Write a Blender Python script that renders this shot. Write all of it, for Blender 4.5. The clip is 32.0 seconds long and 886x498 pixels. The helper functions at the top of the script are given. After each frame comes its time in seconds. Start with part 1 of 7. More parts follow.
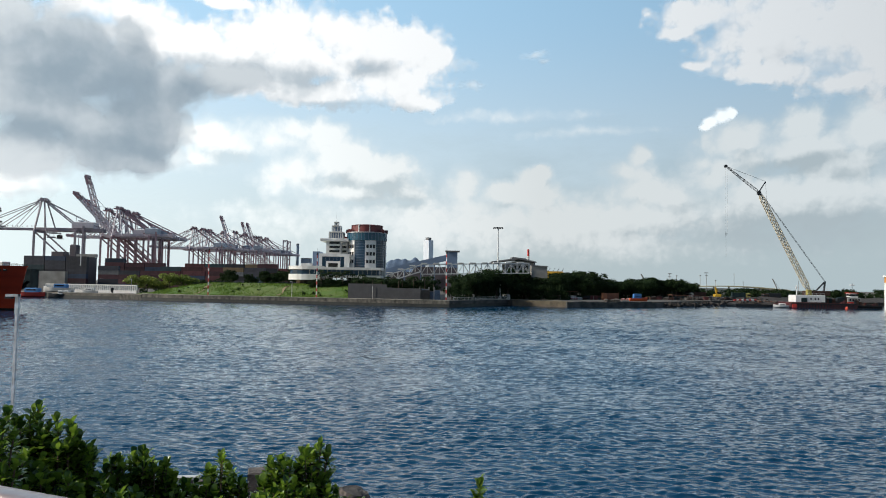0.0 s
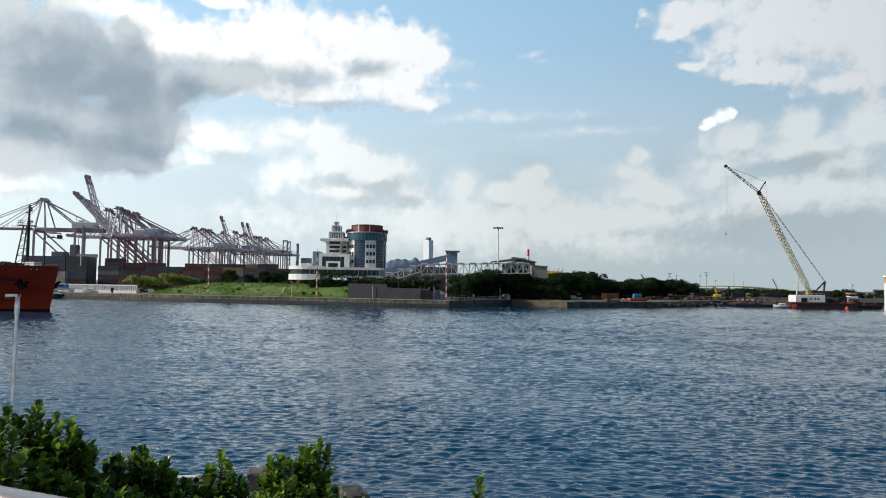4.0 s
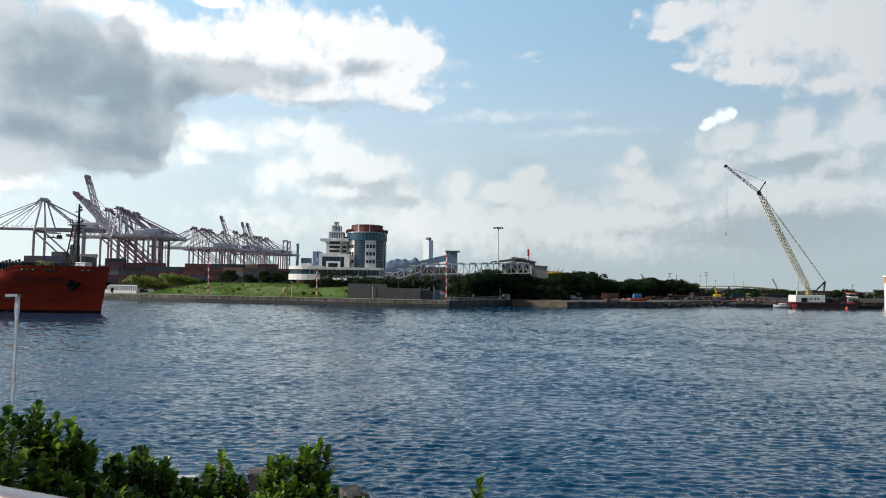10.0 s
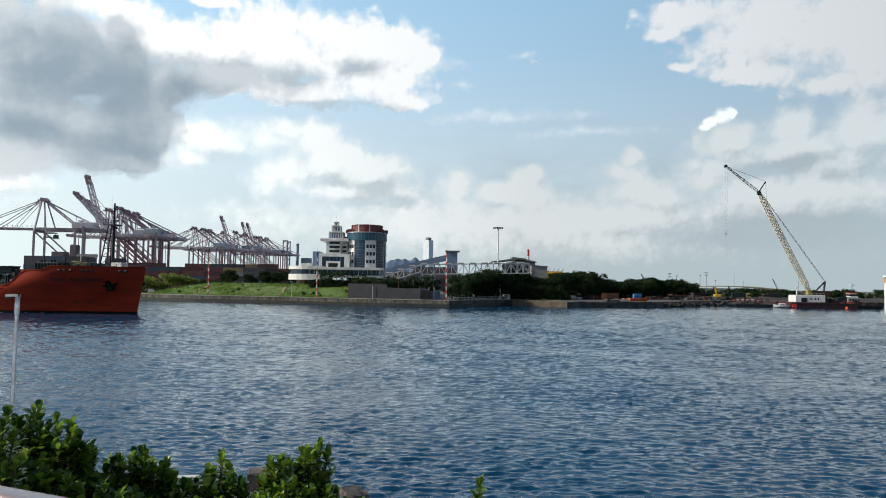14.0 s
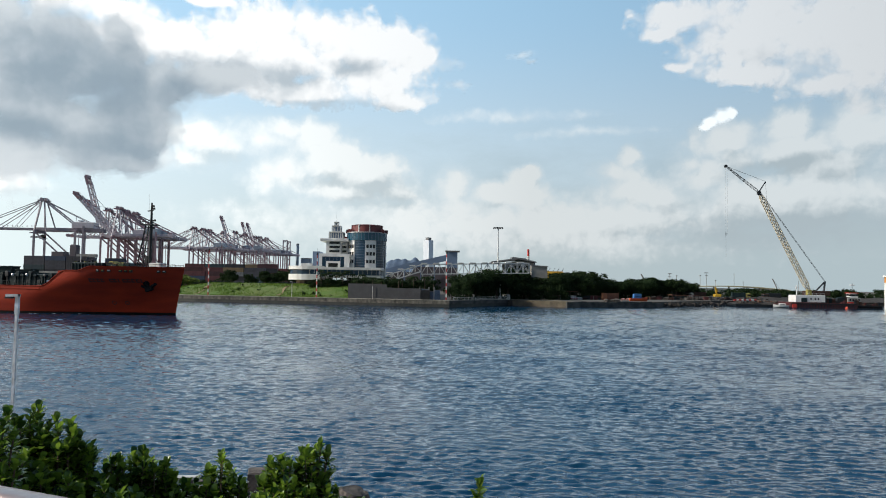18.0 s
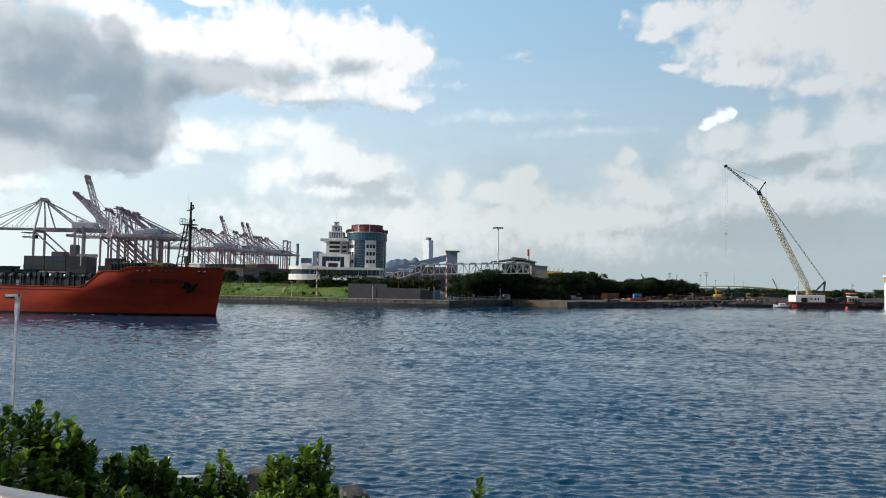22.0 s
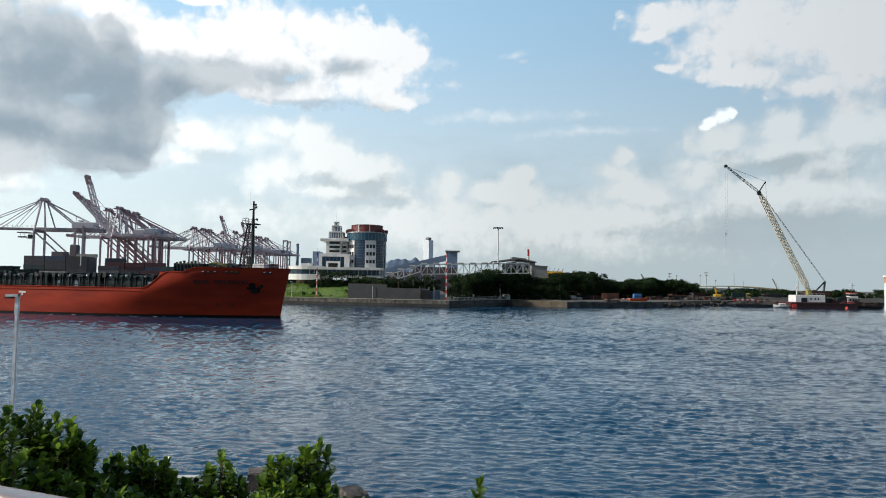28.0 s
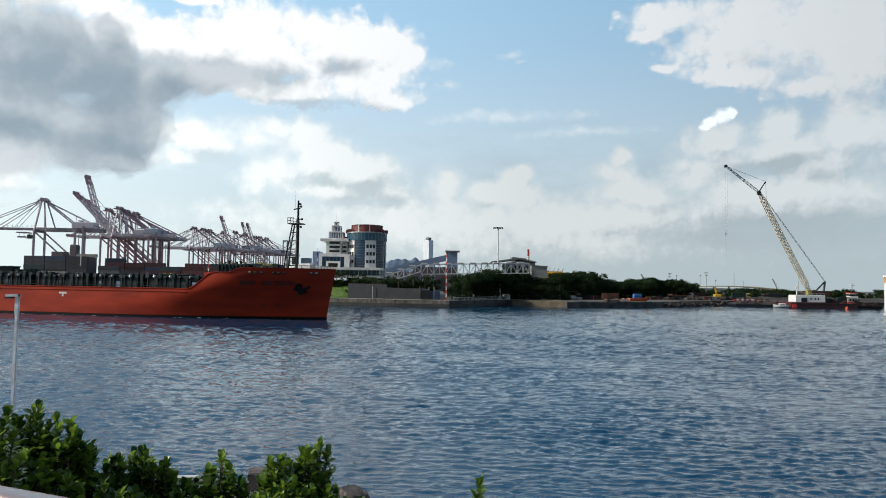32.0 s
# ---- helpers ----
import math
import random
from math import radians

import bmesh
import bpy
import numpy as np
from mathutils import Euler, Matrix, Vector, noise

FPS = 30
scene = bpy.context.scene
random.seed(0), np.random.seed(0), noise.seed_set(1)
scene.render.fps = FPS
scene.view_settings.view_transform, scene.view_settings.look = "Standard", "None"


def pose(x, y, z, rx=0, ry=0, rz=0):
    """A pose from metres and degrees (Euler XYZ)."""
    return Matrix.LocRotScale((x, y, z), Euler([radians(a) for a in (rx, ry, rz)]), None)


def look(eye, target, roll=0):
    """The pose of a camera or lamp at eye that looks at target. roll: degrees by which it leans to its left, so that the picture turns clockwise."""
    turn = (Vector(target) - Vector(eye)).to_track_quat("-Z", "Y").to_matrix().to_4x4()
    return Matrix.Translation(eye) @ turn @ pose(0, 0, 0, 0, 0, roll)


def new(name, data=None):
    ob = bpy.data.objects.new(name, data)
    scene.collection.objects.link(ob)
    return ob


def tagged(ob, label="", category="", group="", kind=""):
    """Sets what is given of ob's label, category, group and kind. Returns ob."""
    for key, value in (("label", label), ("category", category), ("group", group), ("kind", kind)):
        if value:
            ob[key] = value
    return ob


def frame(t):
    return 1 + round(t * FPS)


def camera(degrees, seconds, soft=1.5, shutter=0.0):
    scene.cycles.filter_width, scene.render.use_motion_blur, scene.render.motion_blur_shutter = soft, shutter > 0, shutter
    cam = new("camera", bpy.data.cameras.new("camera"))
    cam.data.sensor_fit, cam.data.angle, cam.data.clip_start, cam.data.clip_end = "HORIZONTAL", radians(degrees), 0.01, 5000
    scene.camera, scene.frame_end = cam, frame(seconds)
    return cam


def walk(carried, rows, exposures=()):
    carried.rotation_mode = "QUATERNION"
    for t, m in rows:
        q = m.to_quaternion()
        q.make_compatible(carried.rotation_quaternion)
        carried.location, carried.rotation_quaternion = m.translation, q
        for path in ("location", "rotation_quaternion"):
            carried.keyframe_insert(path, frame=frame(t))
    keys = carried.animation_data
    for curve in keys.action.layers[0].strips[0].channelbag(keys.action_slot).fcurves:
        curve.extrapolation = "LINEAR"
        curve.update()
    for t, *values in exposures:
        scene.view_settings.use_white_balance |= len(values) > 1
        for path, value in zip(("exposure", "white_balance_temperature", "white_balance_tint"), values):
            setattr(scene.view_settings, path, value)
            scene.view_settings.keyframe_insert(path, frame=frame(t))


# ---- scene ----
# ---- camera: a phone held still on a terrace, seven metres above the harbour ----
cam = camera(66.0, 32.0, soft=1.0)
EYE = (0.0, 0.0, 7.0)
VIEW = look(EYE, (0.0, 100.0, 12.137), roll=0.87)
walk(cam, [(0.0, VIEW), (32.0, VIEW)], exposures=[(0.0, 0.0), (32.0, 0.0)])

# ---- world and sun ----
SUN_WAY = Vector((-0.86, -0.13, 0.50)).normalized()
world = bpy.data.worlds.new("world")
scene.world = world
world.use_nodes = True
wn = world.node_tree.nodes
sky = wn.new("ShaderNodeTexSky")
sky.sky_type = "NISHITA"
sky.sun_disc = False
sky.sun_elevation = radians(29.9)
sky.sun_rotation = radians(-98.6)
sky.dust_density = 0.8
wn["Background"].inputs["Strength"].default_value = 0.088
world.node_tree.links.new(sky.outputs[0], wn["Background"].inputs["Color"])
sun = bpy.data.lights.new("sun", "SUN")
sun.energy, sun.angle, sun.color = 4.0, radians(0.6), (1.0, 0.95, 0.86)
new("sun", sun).matrix_world = look(SUN_WAY * 100, (0, 0, 0))


# ---- mesh helpers ----
class Geo:
    """Gathers faces of one mesh."""

    def __init__(self):
        self.v, self.f = [], []

    def add(self, verts, faces):
        n = len(self.v)
        self.v += [tuple(p) for p in verts]
        self.f += [tuple(n + i for i in f) for f in faces]
        return self

    def box(self, x0, x1, y0, y1, z0, z1, bevel=0.0):
        if bevel > 0:
            b = bevel
            v = [(x0, y0, z0), (x1, y0, z0), (x1, y1, z0), (x0, y1, z0),
                 (x0, y0, z1 - b), (x1, y0, z1 - b), (x1, y1, z1 - b), (x0, y1, z1 - b),
                 (x0 + b, y0 + b, z1), (x1 - b, y0 + b, z1), (x1 - b, y1 - b, z1), (x0 + b, y1 - b, z1)]
            f = [(3, 2, 1, 0), (8, 9, 10, 11)]
            for k in (0, 4):
                for i in range(4):
                    j = (i + 1) % 4
                    f.append((k + i, k + j, k + 4 + j, k + 4 + i))
            return self.add(v, f)
        v = [(x0, y0, z0), (x1, y0, z0), (x1, y1, z0), (x0, y1, z0),
             (x0, y0, z1), (x1, y0, z1), (x1, y1, z1), (x0, y1, z1)]
        return self.add(v, [(3, 2, 1, 0), (4, 5, 6, 7), (0, 1, 5, 4), (1, 2, 6, 5), (2, 3, 7, 6), (3, 0, 4, 7)])

    def beam(self, a, b, w, h=None):
        """A square bar from a to b."""
        a, b, h = Vector(a), Vector(b), h or w
        d = (b - a).normalized()
        side = d.cross(Vector((0, 0, 1)))
        if side.length < 1e-3:
            side = Vector((1, 0, 0))
        side.normalize()
        up = side.cross(d)
        s, u = side * w / 2, up * h / 2
        v = [p + i * s + j * u for p in (a, b) for i, j in ((-1, -1), (1, -1), (1, 1), (-1, 1))]
        return self.add(v, [(0, 1, 2, 3), (7, 6, 5, 4), (4, 5, 1, 0), (5, 6, 2, 1), (6, 7, 3, 2), (7, 4, 0, 3)])

    def tube(self, a, b, r, r2=None, n=8, caps=True):
        a, b, r2 = Vector(a), Vector(b), r if r2 is None else r2
        d = (b - a).normalized()
        side = d.cross(Vector((0, 0, 1)))
        if side.length < 1e-3:
            side = Vector((1, 0, 0))
        side.normalize()
        up = side.cross(d)
        v = []
        for p, q in ((a, r), (b, r2)):
            for i in range(n):
                t = math.tau * i / n
                v.append(p + side * math.cos(t) * q + up * math.sin(t) * q)
        f = [(i, i + n, (i + 1) % n + n, (i + 1) % n) for i in range(n)]
        if caps:
            f += [tuple(range(n)), tuple(range(2 * n - 1, n - 1, -1))]
        return self.add(v, f)

    def path(self, points, w):
        """One square bar swept along points."""
        rows = []
        pts = [Vector(p) for p in points]
        for i, p in enumerate(pts):
            d = (pts[min(i + 1, len(pts) - 1)] - pts[max(i - 1, 0)]).normalized()
            side = d.cross(Vector((0, 0, 1)))
            if side.length < 1e-3:
                side = Vector((1, 0, 0))
            side.normalize()
            up = side.cross(d)
            rows.append([tuple(p + (side * a + up * b) * w / 2) for a, b in ((-1, -1), (1, -1), (1, 1), (-1, 1))])
        return self.grid(rows, True).add(rows[0], [(0, 1, 2, 3)]).add(rows[-1], [(3, 2, 1, 0)])

    def prism(self, ring, z0, z1):
        """An upright prism over a plan outline (counter-clockwise)."""
        n = len(ring)
        v = [(x, y, z) for z in (z0, z1) for x, y in ring]
        return self.add(v, [tuple(range(n - 1, -1, -1)), tuple(range(n, 2 * n))] +
                        [(i, (i + 1) % n, n + (i + 1) % n, n + i) for i in range(n)])

    def slab(self, ring, y0, y1):
        """A plate with an outline in x and z (seen from -y, counter-clockwise), from y0 to y1."""
        n = len(ring)
        v = [(x, y, z) for y in (y0, y1) for x, z in ring]
        return self.add(v, [tuple(range(n)), tuple(range(2 * n - 1, n - 1, -1))] +
                        [(n + i, n + (i + 1) % n, (i + 1) % n, i) for i in range(n)])

    def grid(self, rows, wrap=False):
        """Quads over equally long rows of points."""
        m = len(rows[0])
        v = [p for r in rows for p in r]
        f = []
        for i in range(len(rows) - 1):
            for j in range(m if wrap else m - 1):
                k = (j + 1) % m
                f.append((i * m + j, i * m + k, (i + 1) * m + k, (i + 1) * m + j))
        return self.add(v, f)

    def mesh(self, name, material, smooth=False):
        me = bpy.data.meshes.new(name)
        me.from_pydata(self.v, [], self.f)
        me.materials.append(material)
        if smooth:
            me.polygons.foreach_set("use_smooth", [True] * len(me.polygons))
            me.set_sharp_from_angle(angle=radians(40))
        me.update()
        return me


def part(name, geo, material, parent, label="", smooth=False, kind=""):
    ob = new(name, geo.mesh(name, material, smooth))
    ob.parent = parent
    return tagged(ob, label, kind=kind)


def single(name, geo, material, label, category, kind="", group="", smooth=False, at=None):
    ob = new(name, geo.mesh(name, material, smooth))
    if at:
        ob.location = at
    return tagged(ob, label, category, group, kind)


def base(name, label, category, at=(0, 0, 0), turn=0.0, group="", kind=""):
    ob = new(name)
    ob.matrix_basis = pose(*at, 0, 0, turn)
    return tagged(ob, label, category, group, kind)


# ---- materials ----
def mat(name, color, rough=0.7, metal=0.0, vary=0.25, scale=1.0, fine=12.0, bump=0.15, grime=None, spread=0.0, streak=1.0, depth=0.02):
    """A worn surface: broad stains, fine grain and relief; spread varies piece by piece."""
    m = bpy.data.materials.new(name)
    m.use_nodes = True
    n, l = m.node_tree.nodes, m.node_tree.links
    b = n["Principled BSDF"]
    b.inputs["Roughness"].default_value, b.inputs["Metallic"].default_value = rough, metal
    co = n.new("ShaderNodeTexCoord")
    mp = n.new("ShaderNodeMapping")
    mp.inputs["Scale"].default_value = (1, 1, 1 / streak)
    l.new(co.outputs["Object"], mp.inputs[0])
    a, c = n.new("ShaderNodeTexNoise"), n.new("ShaderNodeTexNoise")
    for t, s, d in ((a, scale, 4), (c, fine, 3)):
        t.inputs["Scale"].default_value, t.inputs["Detail"].default_value = s, d
        l.new(mp.outputs[0], t.inputs["Vector"])
    ramp = n.new("ShaderNodeMapRange")
    ramp.inputs[1].default_value, ramp.inputs[2].default_value = 0.35, 0.7
    l.new(a.outputs["Fac"], ramp.inputs[0])
    mix = n.new("ShaderNodeMix")
    mix.data_type = "RGBA"
    g = grime or tuple(k * (1 - vary) for k in color)
    mix.inputs[6].default_value, mix.inputs[7].default_value = (*color, 1), (*g, 1)
    l.new(ramp.outputs[0], mix.inputs[0])
    hsv = n.new("ShaderNodeHueSaturation")
    l.new(mix.outputs[2], hsv.inputs["Color"])
    val = n.new("ShaderNodeMapRange")
    val.inputs[3].default_value, val.inputs[4].default_value = 1 - vary * 0.6, 1 + vary * 0.6
    l.new(c.outputs["Fac"], val.inputs[0])
    if spread:
        info, mul = n.new("ShaderNodeObjectInfo"), n.new("ShaderNodeMath")
        r = n.new("ShaderNodeMapRange")
        r.inputs[3].default_value, r.inputs[4].default_value = 1 - spread, 1 + spread
        mul.operation = "MULTIPLY"
        l.new(info.outputs["Random"], r.inputs[0])
        l.new(r.outputs[0], mul.inputs[0])
        l.new(val.outputs[0], mul.inputs[1])
        l.new(mul.outputs[0], hsv.inputs["Value"])
    else:
        l.new(val.outputs[0], hsv.inputs["Value"])
    l.new(hsv.outputs[0], b.inputs["Base Color"])
    if bump:
        bp = n.new("ShaderNodeBump")
        bp.inputs["Strength"].default_value, bp.inputs["Distance"].default_value = bump, depth
        l.new(c.outputs["Fac"], bp.inputs["Height"])
        l.new(bp.outputs[0], b.inputs["Normal"])
    return m


def foliage(name, dark, light, rough=0.5, shine=0.3, through_light=0.25):
    """Leaves that differ one by one."""
    m = bpy.data.materials.new(name)
    m.use_nodes = True
    n, l = m.node_tree.nodes, m.node_tree.links
    b = n["Principled BSDF"]
    geo = n.new("ShaderNodeNewGeometry")
    r = n.new("ShaderNodeValToRGB")
    r.color_ramp.elements[0].color, r.color_ramp.elements[1].color = (*dark, 1), (*light, 1)
    info, add_up, wrap = n.new("ShaderNodeObjectInfo"), n.new("ShaderNodeMath"), n.new("ShaderNodeMath")
    l.new(geo.outputs["Random Per Island"], add_up.inputs[0])
    l.new(info.outputs["Random"], add_up.inputs[1])
    wrap.operation = "FRACT"
    l.new(add_up.outputs[0], wrap.inputs[0])
    l.new(wrap.outputs[0], r.inputs[0])
    l.new(r.outputs[0], b.inputs["Base Color"])
    b.inputs["Roughness"].default_value = rough
    b.inputs["Specular IOR Level"].default_value = shine
    tr, add = n.new("ShaderNodeBsdfTranslucent"), n.new("ShaderNodeMixShader")
    l.new(r.outputs[0], tr.inputs["Color"])
    add.inputs[0].default_value = through_light
    l.new(b.outputs[0], add.inputs[1])
    l.new(tr.outputs[0], add.inputs[2])
    l.new(add.outputs[0], n["Material Output"].inputs[0])
    return m


def glass_dark(name, color, rough=0.08):
    m = mat(name, color, rough, 0.0, 0.25, 0.3, 2.0, 0.05)
    m.node_tree.nodes["Principled BSDF"].inputs["Specular IOR Level"].default_value = 0.4
    return m


def water_material():
    m = bpy.data.materials.new("harbour_water")
    m.use_nodes = True
    n, l = m.node_tree.nodes, m.node_tree.links
    b = n["Principled BSDF"]
    b.inputs["Base Color"].default_value = (0.003, 0.037, 0.083, 1)
    b.inputs["Roughness"].default_value, b.inputs["IOR"].default_value = 0.09, 1.41
    b.inputs["Specular Tint"].default_value = (0.88, 0.98, 1.0, 1)
    co = n.new("ShaderNodeTexCoord")
    heights = None
    for scale, sx, detail, amp in ((1.8, 0.4, 2, 0.04), (7.0, 0.4, 2, 0.024)):
        mp, t, k = n.new("ShaderNodeMapping"), n.new("ShaderNodeTexNoise"), n.new("ShaderNodeMath")
        mp.inputs["Scale"].default_value, mp.inputs["Rotation"].default_value = (sx, 1, 1), (0, 0, radians(-14))
        t.inputs["Scale"].default_value, t.inputs["Detail"].default_value = scale, detail
        l.new(co.outputs["Object"], mp.inputs[0])
        l.new(mp.outputs[0], t.inputs["Vector"])
        k.operation = "MULTIPLY"
        k.inputs[1].default_value = amp
        l.new(t.outputs["Fac"], k.inputs[0])
        if heights:
            s = n.new("ShaderNodeMath")
            l.new(heights, s.inputs[0])
            l.new(k.outputs[0], s.inputs[1])
            heights = s.outputs[0]
        else:
            heights = k.outputs[0]
    # wind-ruffled farther out, with long calmer streaks
    sep, mp, t = n.new("ShaderNodeSeparateXYZ"), n.new("ShaderNodeMapping"), n.new("ShaderNodeTexNoise")
    l.new(co.outputs["Object"], sep.inputs[0])
    mp.inputs["Scale"].default_value, t.inputs["Scale"].default_value, t.inputs["Detail"].default_value = (0.015, 0.07, 1), 1.0, 4
    l.new(co.outputs["Object"], mp.inputs[0])
    l.new(mp.outputs[0], t.inputs["Vector"])
    reach, k, s = n.new("ShaderNodeMapRange"), n.new("ShaderNodeMath"), n.new("ShaderNodeMath")
    reach.inputs[1].default_value, reach.inputs[2].default_value = 25.0, 110.0
    reach.inputs[3].default_value, reach.inputs[4].default_value = 0.02, 0.09
    l.new(sep.outputs[1], reach.inputs[0])
    k.operation, s.operation = "MULTIPLY_ADD", "MULTIPLY"
    k.inputs[1].default_value, k.inputs[2].default_value = 1.4, 0.3
    l.new(t.outputs["Fac"], k.inputs[0])
    l.new(k.outputs[0], s.inputs[0])
    l.new(reach.outputs[0], s.inputs[1])
    l.new(s.outputs[0], b.inputs["Roughness"])
    bp = n.new("ShaderNodeBump")
    bp.inputs["Strength"].default_value, bp.inputs["Distance"].default_value = 1.0, 1.0
    l.new(heights, bp.inputs["Height"])
    l.new(bp.outputs[0], b.inputs["Normal"])
    return m


WATER = water_material()
CONCRETE = mat("quay_concrete", (0.17, 0.155, 0.125), 0.9, 0, 0.8, 1.1, 4.0, 0.4, (0.035, 0.033, 0.028), streak=2.5, depth=0.1)
# darker concrete; on the quay end its tone stands in for shade
CONCRETE_DARK = mat("dark_concrete", (0.10, 0.095, 0.085), 0.8, 0, 0.5, 0.4, 2.5, 0.3, (0.03, 0.03, 0.028), depth=0.1)
WEED = mat("weedy_wet_stone", (0.035, 0.035, 0.028), 0.6, 0, 0.5, 0.5, 3.0, 0.4, depth=0.1)
COPING = mat("pale_coping", (0.42, 0.39, 0.33), 0.9, 0, 0.3, 0.3, 3.0, 0.2, (0.25, 0.22, 0.18))
APRON = mat("tan_apron", (0.17, 0.135, 0.09), 0.95, 0, 0.5, 0.4, 3.0, 0.3, (0.08, 0.066, 0.046), depth=0.08)
SOIL = mat("yard_soil", (0.115, 0.10, 0.08), 0.95, 0, 0.5, 0.12, 1.5, 0.4, (0.07, 0.06, 0.05), depth=0.15)
GRASS = mat("grass", (0.085, 0.165, 0.02), 0.9, 0, 0.4, 0.12, 2.5, 0.5, (0.16, 0.19, 0.05), depth=0.3)
PATH_SOIL = mat("bare_earth", (0.38, 0.27, 0.15), 0.95, 0, 0.3, 0.6, 4.0, 0.3)
SLATE = mat("dark_wall", (0.05, 0.052, 0.057), 0.85, 0, 0.3, 0.5, 4.0, 0.2)
WHITE = mat("white_paint", (0.80, 0.79, 0.76), 0.55, 0, 0.12, 0.4, 6.0, 0.05, (0.62, 0.60, 0.56), streak=3)
LIGHT_GREY = mat("light_grey_tiles", (0.62, 0.61, 0.58), 0.6, 0, 0.15, 0.4, 6.0, 0.05, (0.48, 0.47, 0.44), streak=3)
GLASS_BLUE = glass_dark("blue_curtain_glass", (0.013, 0.045, 0.085), 0.2)
GLASS_TEAL = glass_dark("teal_glass", (0.025, 0.10, 0.15), 0.2)
GLASS_BLACK = glass_dark("dark_window_glass", (0.015, 0.018, 0.022))
RED_ROOF = mat("red_roof_paint", (0.17, 0.032, 0.03), 0.5, 0, 0.25, 0.5, 6.0, 0.1)
HULL = mat("orange_hull_paint", (0.39, 0.038, 0.012), 0.62, 0, 0.22, 0.12, 2.5, 0.12, (0.23, 0.022, 0.010), streak=0.25, depth=0.05)
BOOT = mat("dark_boot_paint", (0.014, 0.009, 0.008), 0.5, 0, 0.4, 0.3, 3.0, 0.1)
BOOT.node_tree.nodes["Principled BSDF"].inputs["Specular IOR Level"].default_value = 0.1
HULL.node_tree.nodes["Principled BSDF"].inputs["Specular IOR Level"].default_value = 0.18
FOAM = mat("white_wash", (0.40, 0.43, 0.45), 0.9, 0, 0.3, 2.0, 10.0, 0.4)
ANCHOR = mat("tarred_iron", (0.012, 0.012, 0.013), 0.9, 0, 0.3, 1.0, 8.0, 0.1)
ANCHOR.node_tree.nodes["Principled BSDF"].inputs["Specular IOR Level"].default_value = 0.1
NAME_PAINT = mat("faded_name_paint", (0.06, 0.014, 0.012), 0.6, 0, 0.2)
DECK_GREEN = mat("dark_green_steel", (0.014, 0.029, 0.031), 0.55, 0, 0.4, 0.5, 5.0, 0.1)
DECK_GREEN.node_tree.nodes["Principled BSDF"].inputs["Specular IOR Level"].default_value = 0.2
BLACK_STEEL = mat("black_steel", (0.02, 0.022, 0.025), 0.5, 0.2, 0.3, 1.0, 8.0, 0.1)
RUST = mat("rusty_iron", (0.07, 0.035, 0.025), 0.8, 0.2, 0.5, 1.0, 8.0, 0.3)
YELLOW = mat("yellow_machine_paint", (0.70, 0.42, 0.03), 0.5, 0, 0.25, 0.7, 6.0, 0.1)
OLIVE = mat("olive_cover", (0.32, 0.28, 0.08), 0.8, 0, 0.3, 2.0, 9.0, 0.2)
# crane colours are paled and greyed, with distance haze painted in
CRANE_RED = mat("crane_red_paint_hazed", (0.29, 0.165, 0.19), 0.6, 0, 0.3, 0.08, 1.0, 0.1, (0.38, 0.29, 0.32))
CRANE_WHITE = mat("crane_grey_paint_hazed", (0.62, 0.59, 0.62), 0.6, 0, 0.3, 0.1, 1.0, 0.1, (0.58, 0.48, 0.51))
CRANE_DARK = mat("crane_dark_steel_hazed", (0.38, 0.33, 0.36), 0.6, 0, 0.3, 0.1, 1.0, 0.1)
MACHINE_GREY = mat("machine_house_grey", (0.40, 0.45, 0.52), 0.6, 0, 0.2, 0.1, 1.0, 0.1)
STEEL_WHITE = mat("galvanised_steel", (0.74, 0.74, 0.72), 0.45, 0.2, 0.2, 0.8, 6.0, 0.1, (0.40, 0.36, 0.32))
BOOM_TAN = mat("boom_tan_paint", (0.58, 0.52, 0.38), 0.6, 0, 0.3, 0.6, 5.0, 0.1, (0.44, 0.37, 0.26))
RED_PAINT = mat("red_paint", (0.55, 0.05, 0.035), 0.5, 0, 0.2, 0.6, 6.0, 0.1)
MAROON = mat("maroon_barge_hull", (0.085, 0.02, 0.02), 0.6, 0, 0.35, 0.4, 4.0, 0.1)
BLUE_TARP = mat("blue_tarpaulin", (0.06, 0.22, 0.50), 0.6, 0, 0.2, 1.0, 5.0, 0.3)
GREY_ROOF = mat("grey_roof_sheet", (0.20, 0.20, 0.20), 0.6, 0, 0.3, 0.3, 4.0, 0.1)
GREY_WALL = mat("grey_rendered_wall", (0.36, 0.35, 0.32), 0.9, 0, 0.25, 0.2, 3.0, 0.1, (0.22, 0.21, 0.19))
SHIP_DARK = mat("dark_ship_paint", (0.12, 0.10, 0.11), 0.7, 0, 0.3, 0.1, 1.0, 0.1)
BLUE_GREY = mat("blue_grey_cladding", (0.17, 0.24, 0.35), 0.7, 0, 0.2, 0.1, 1.0, 0.05)
BROWN = mat("brown_container_paint", (0.17, 0.075, 0.045), 0.7, 0, 0.3, 0.6, 5.0, 0.1)
STONE = mat("granite_block", (0.15, 0.125, 0.105), 0.95, 0, 0.7, 3.0, 16.0, 0.8, (0.05, 0.043, 0.038), depth=0.05)
POST_GREY = mat("pale_post_paint", (0.74, 0.79, 0.85), 0.5, 0.0, 0.3, 5.0, 22.0, 0.1, (0.42, 0.42, 0.42))
RAIL = mat("pale_rail_paint", (0.46, 0.36, 0.33), 0.3, 0.85, 0.15, 3.0, 30.0, 0.1)
TERRACE = mat("terrace_paving", (0.30, 0.27, 0.24), 0.9, 0, 0.3, 0.8, 10.0, 0.3)
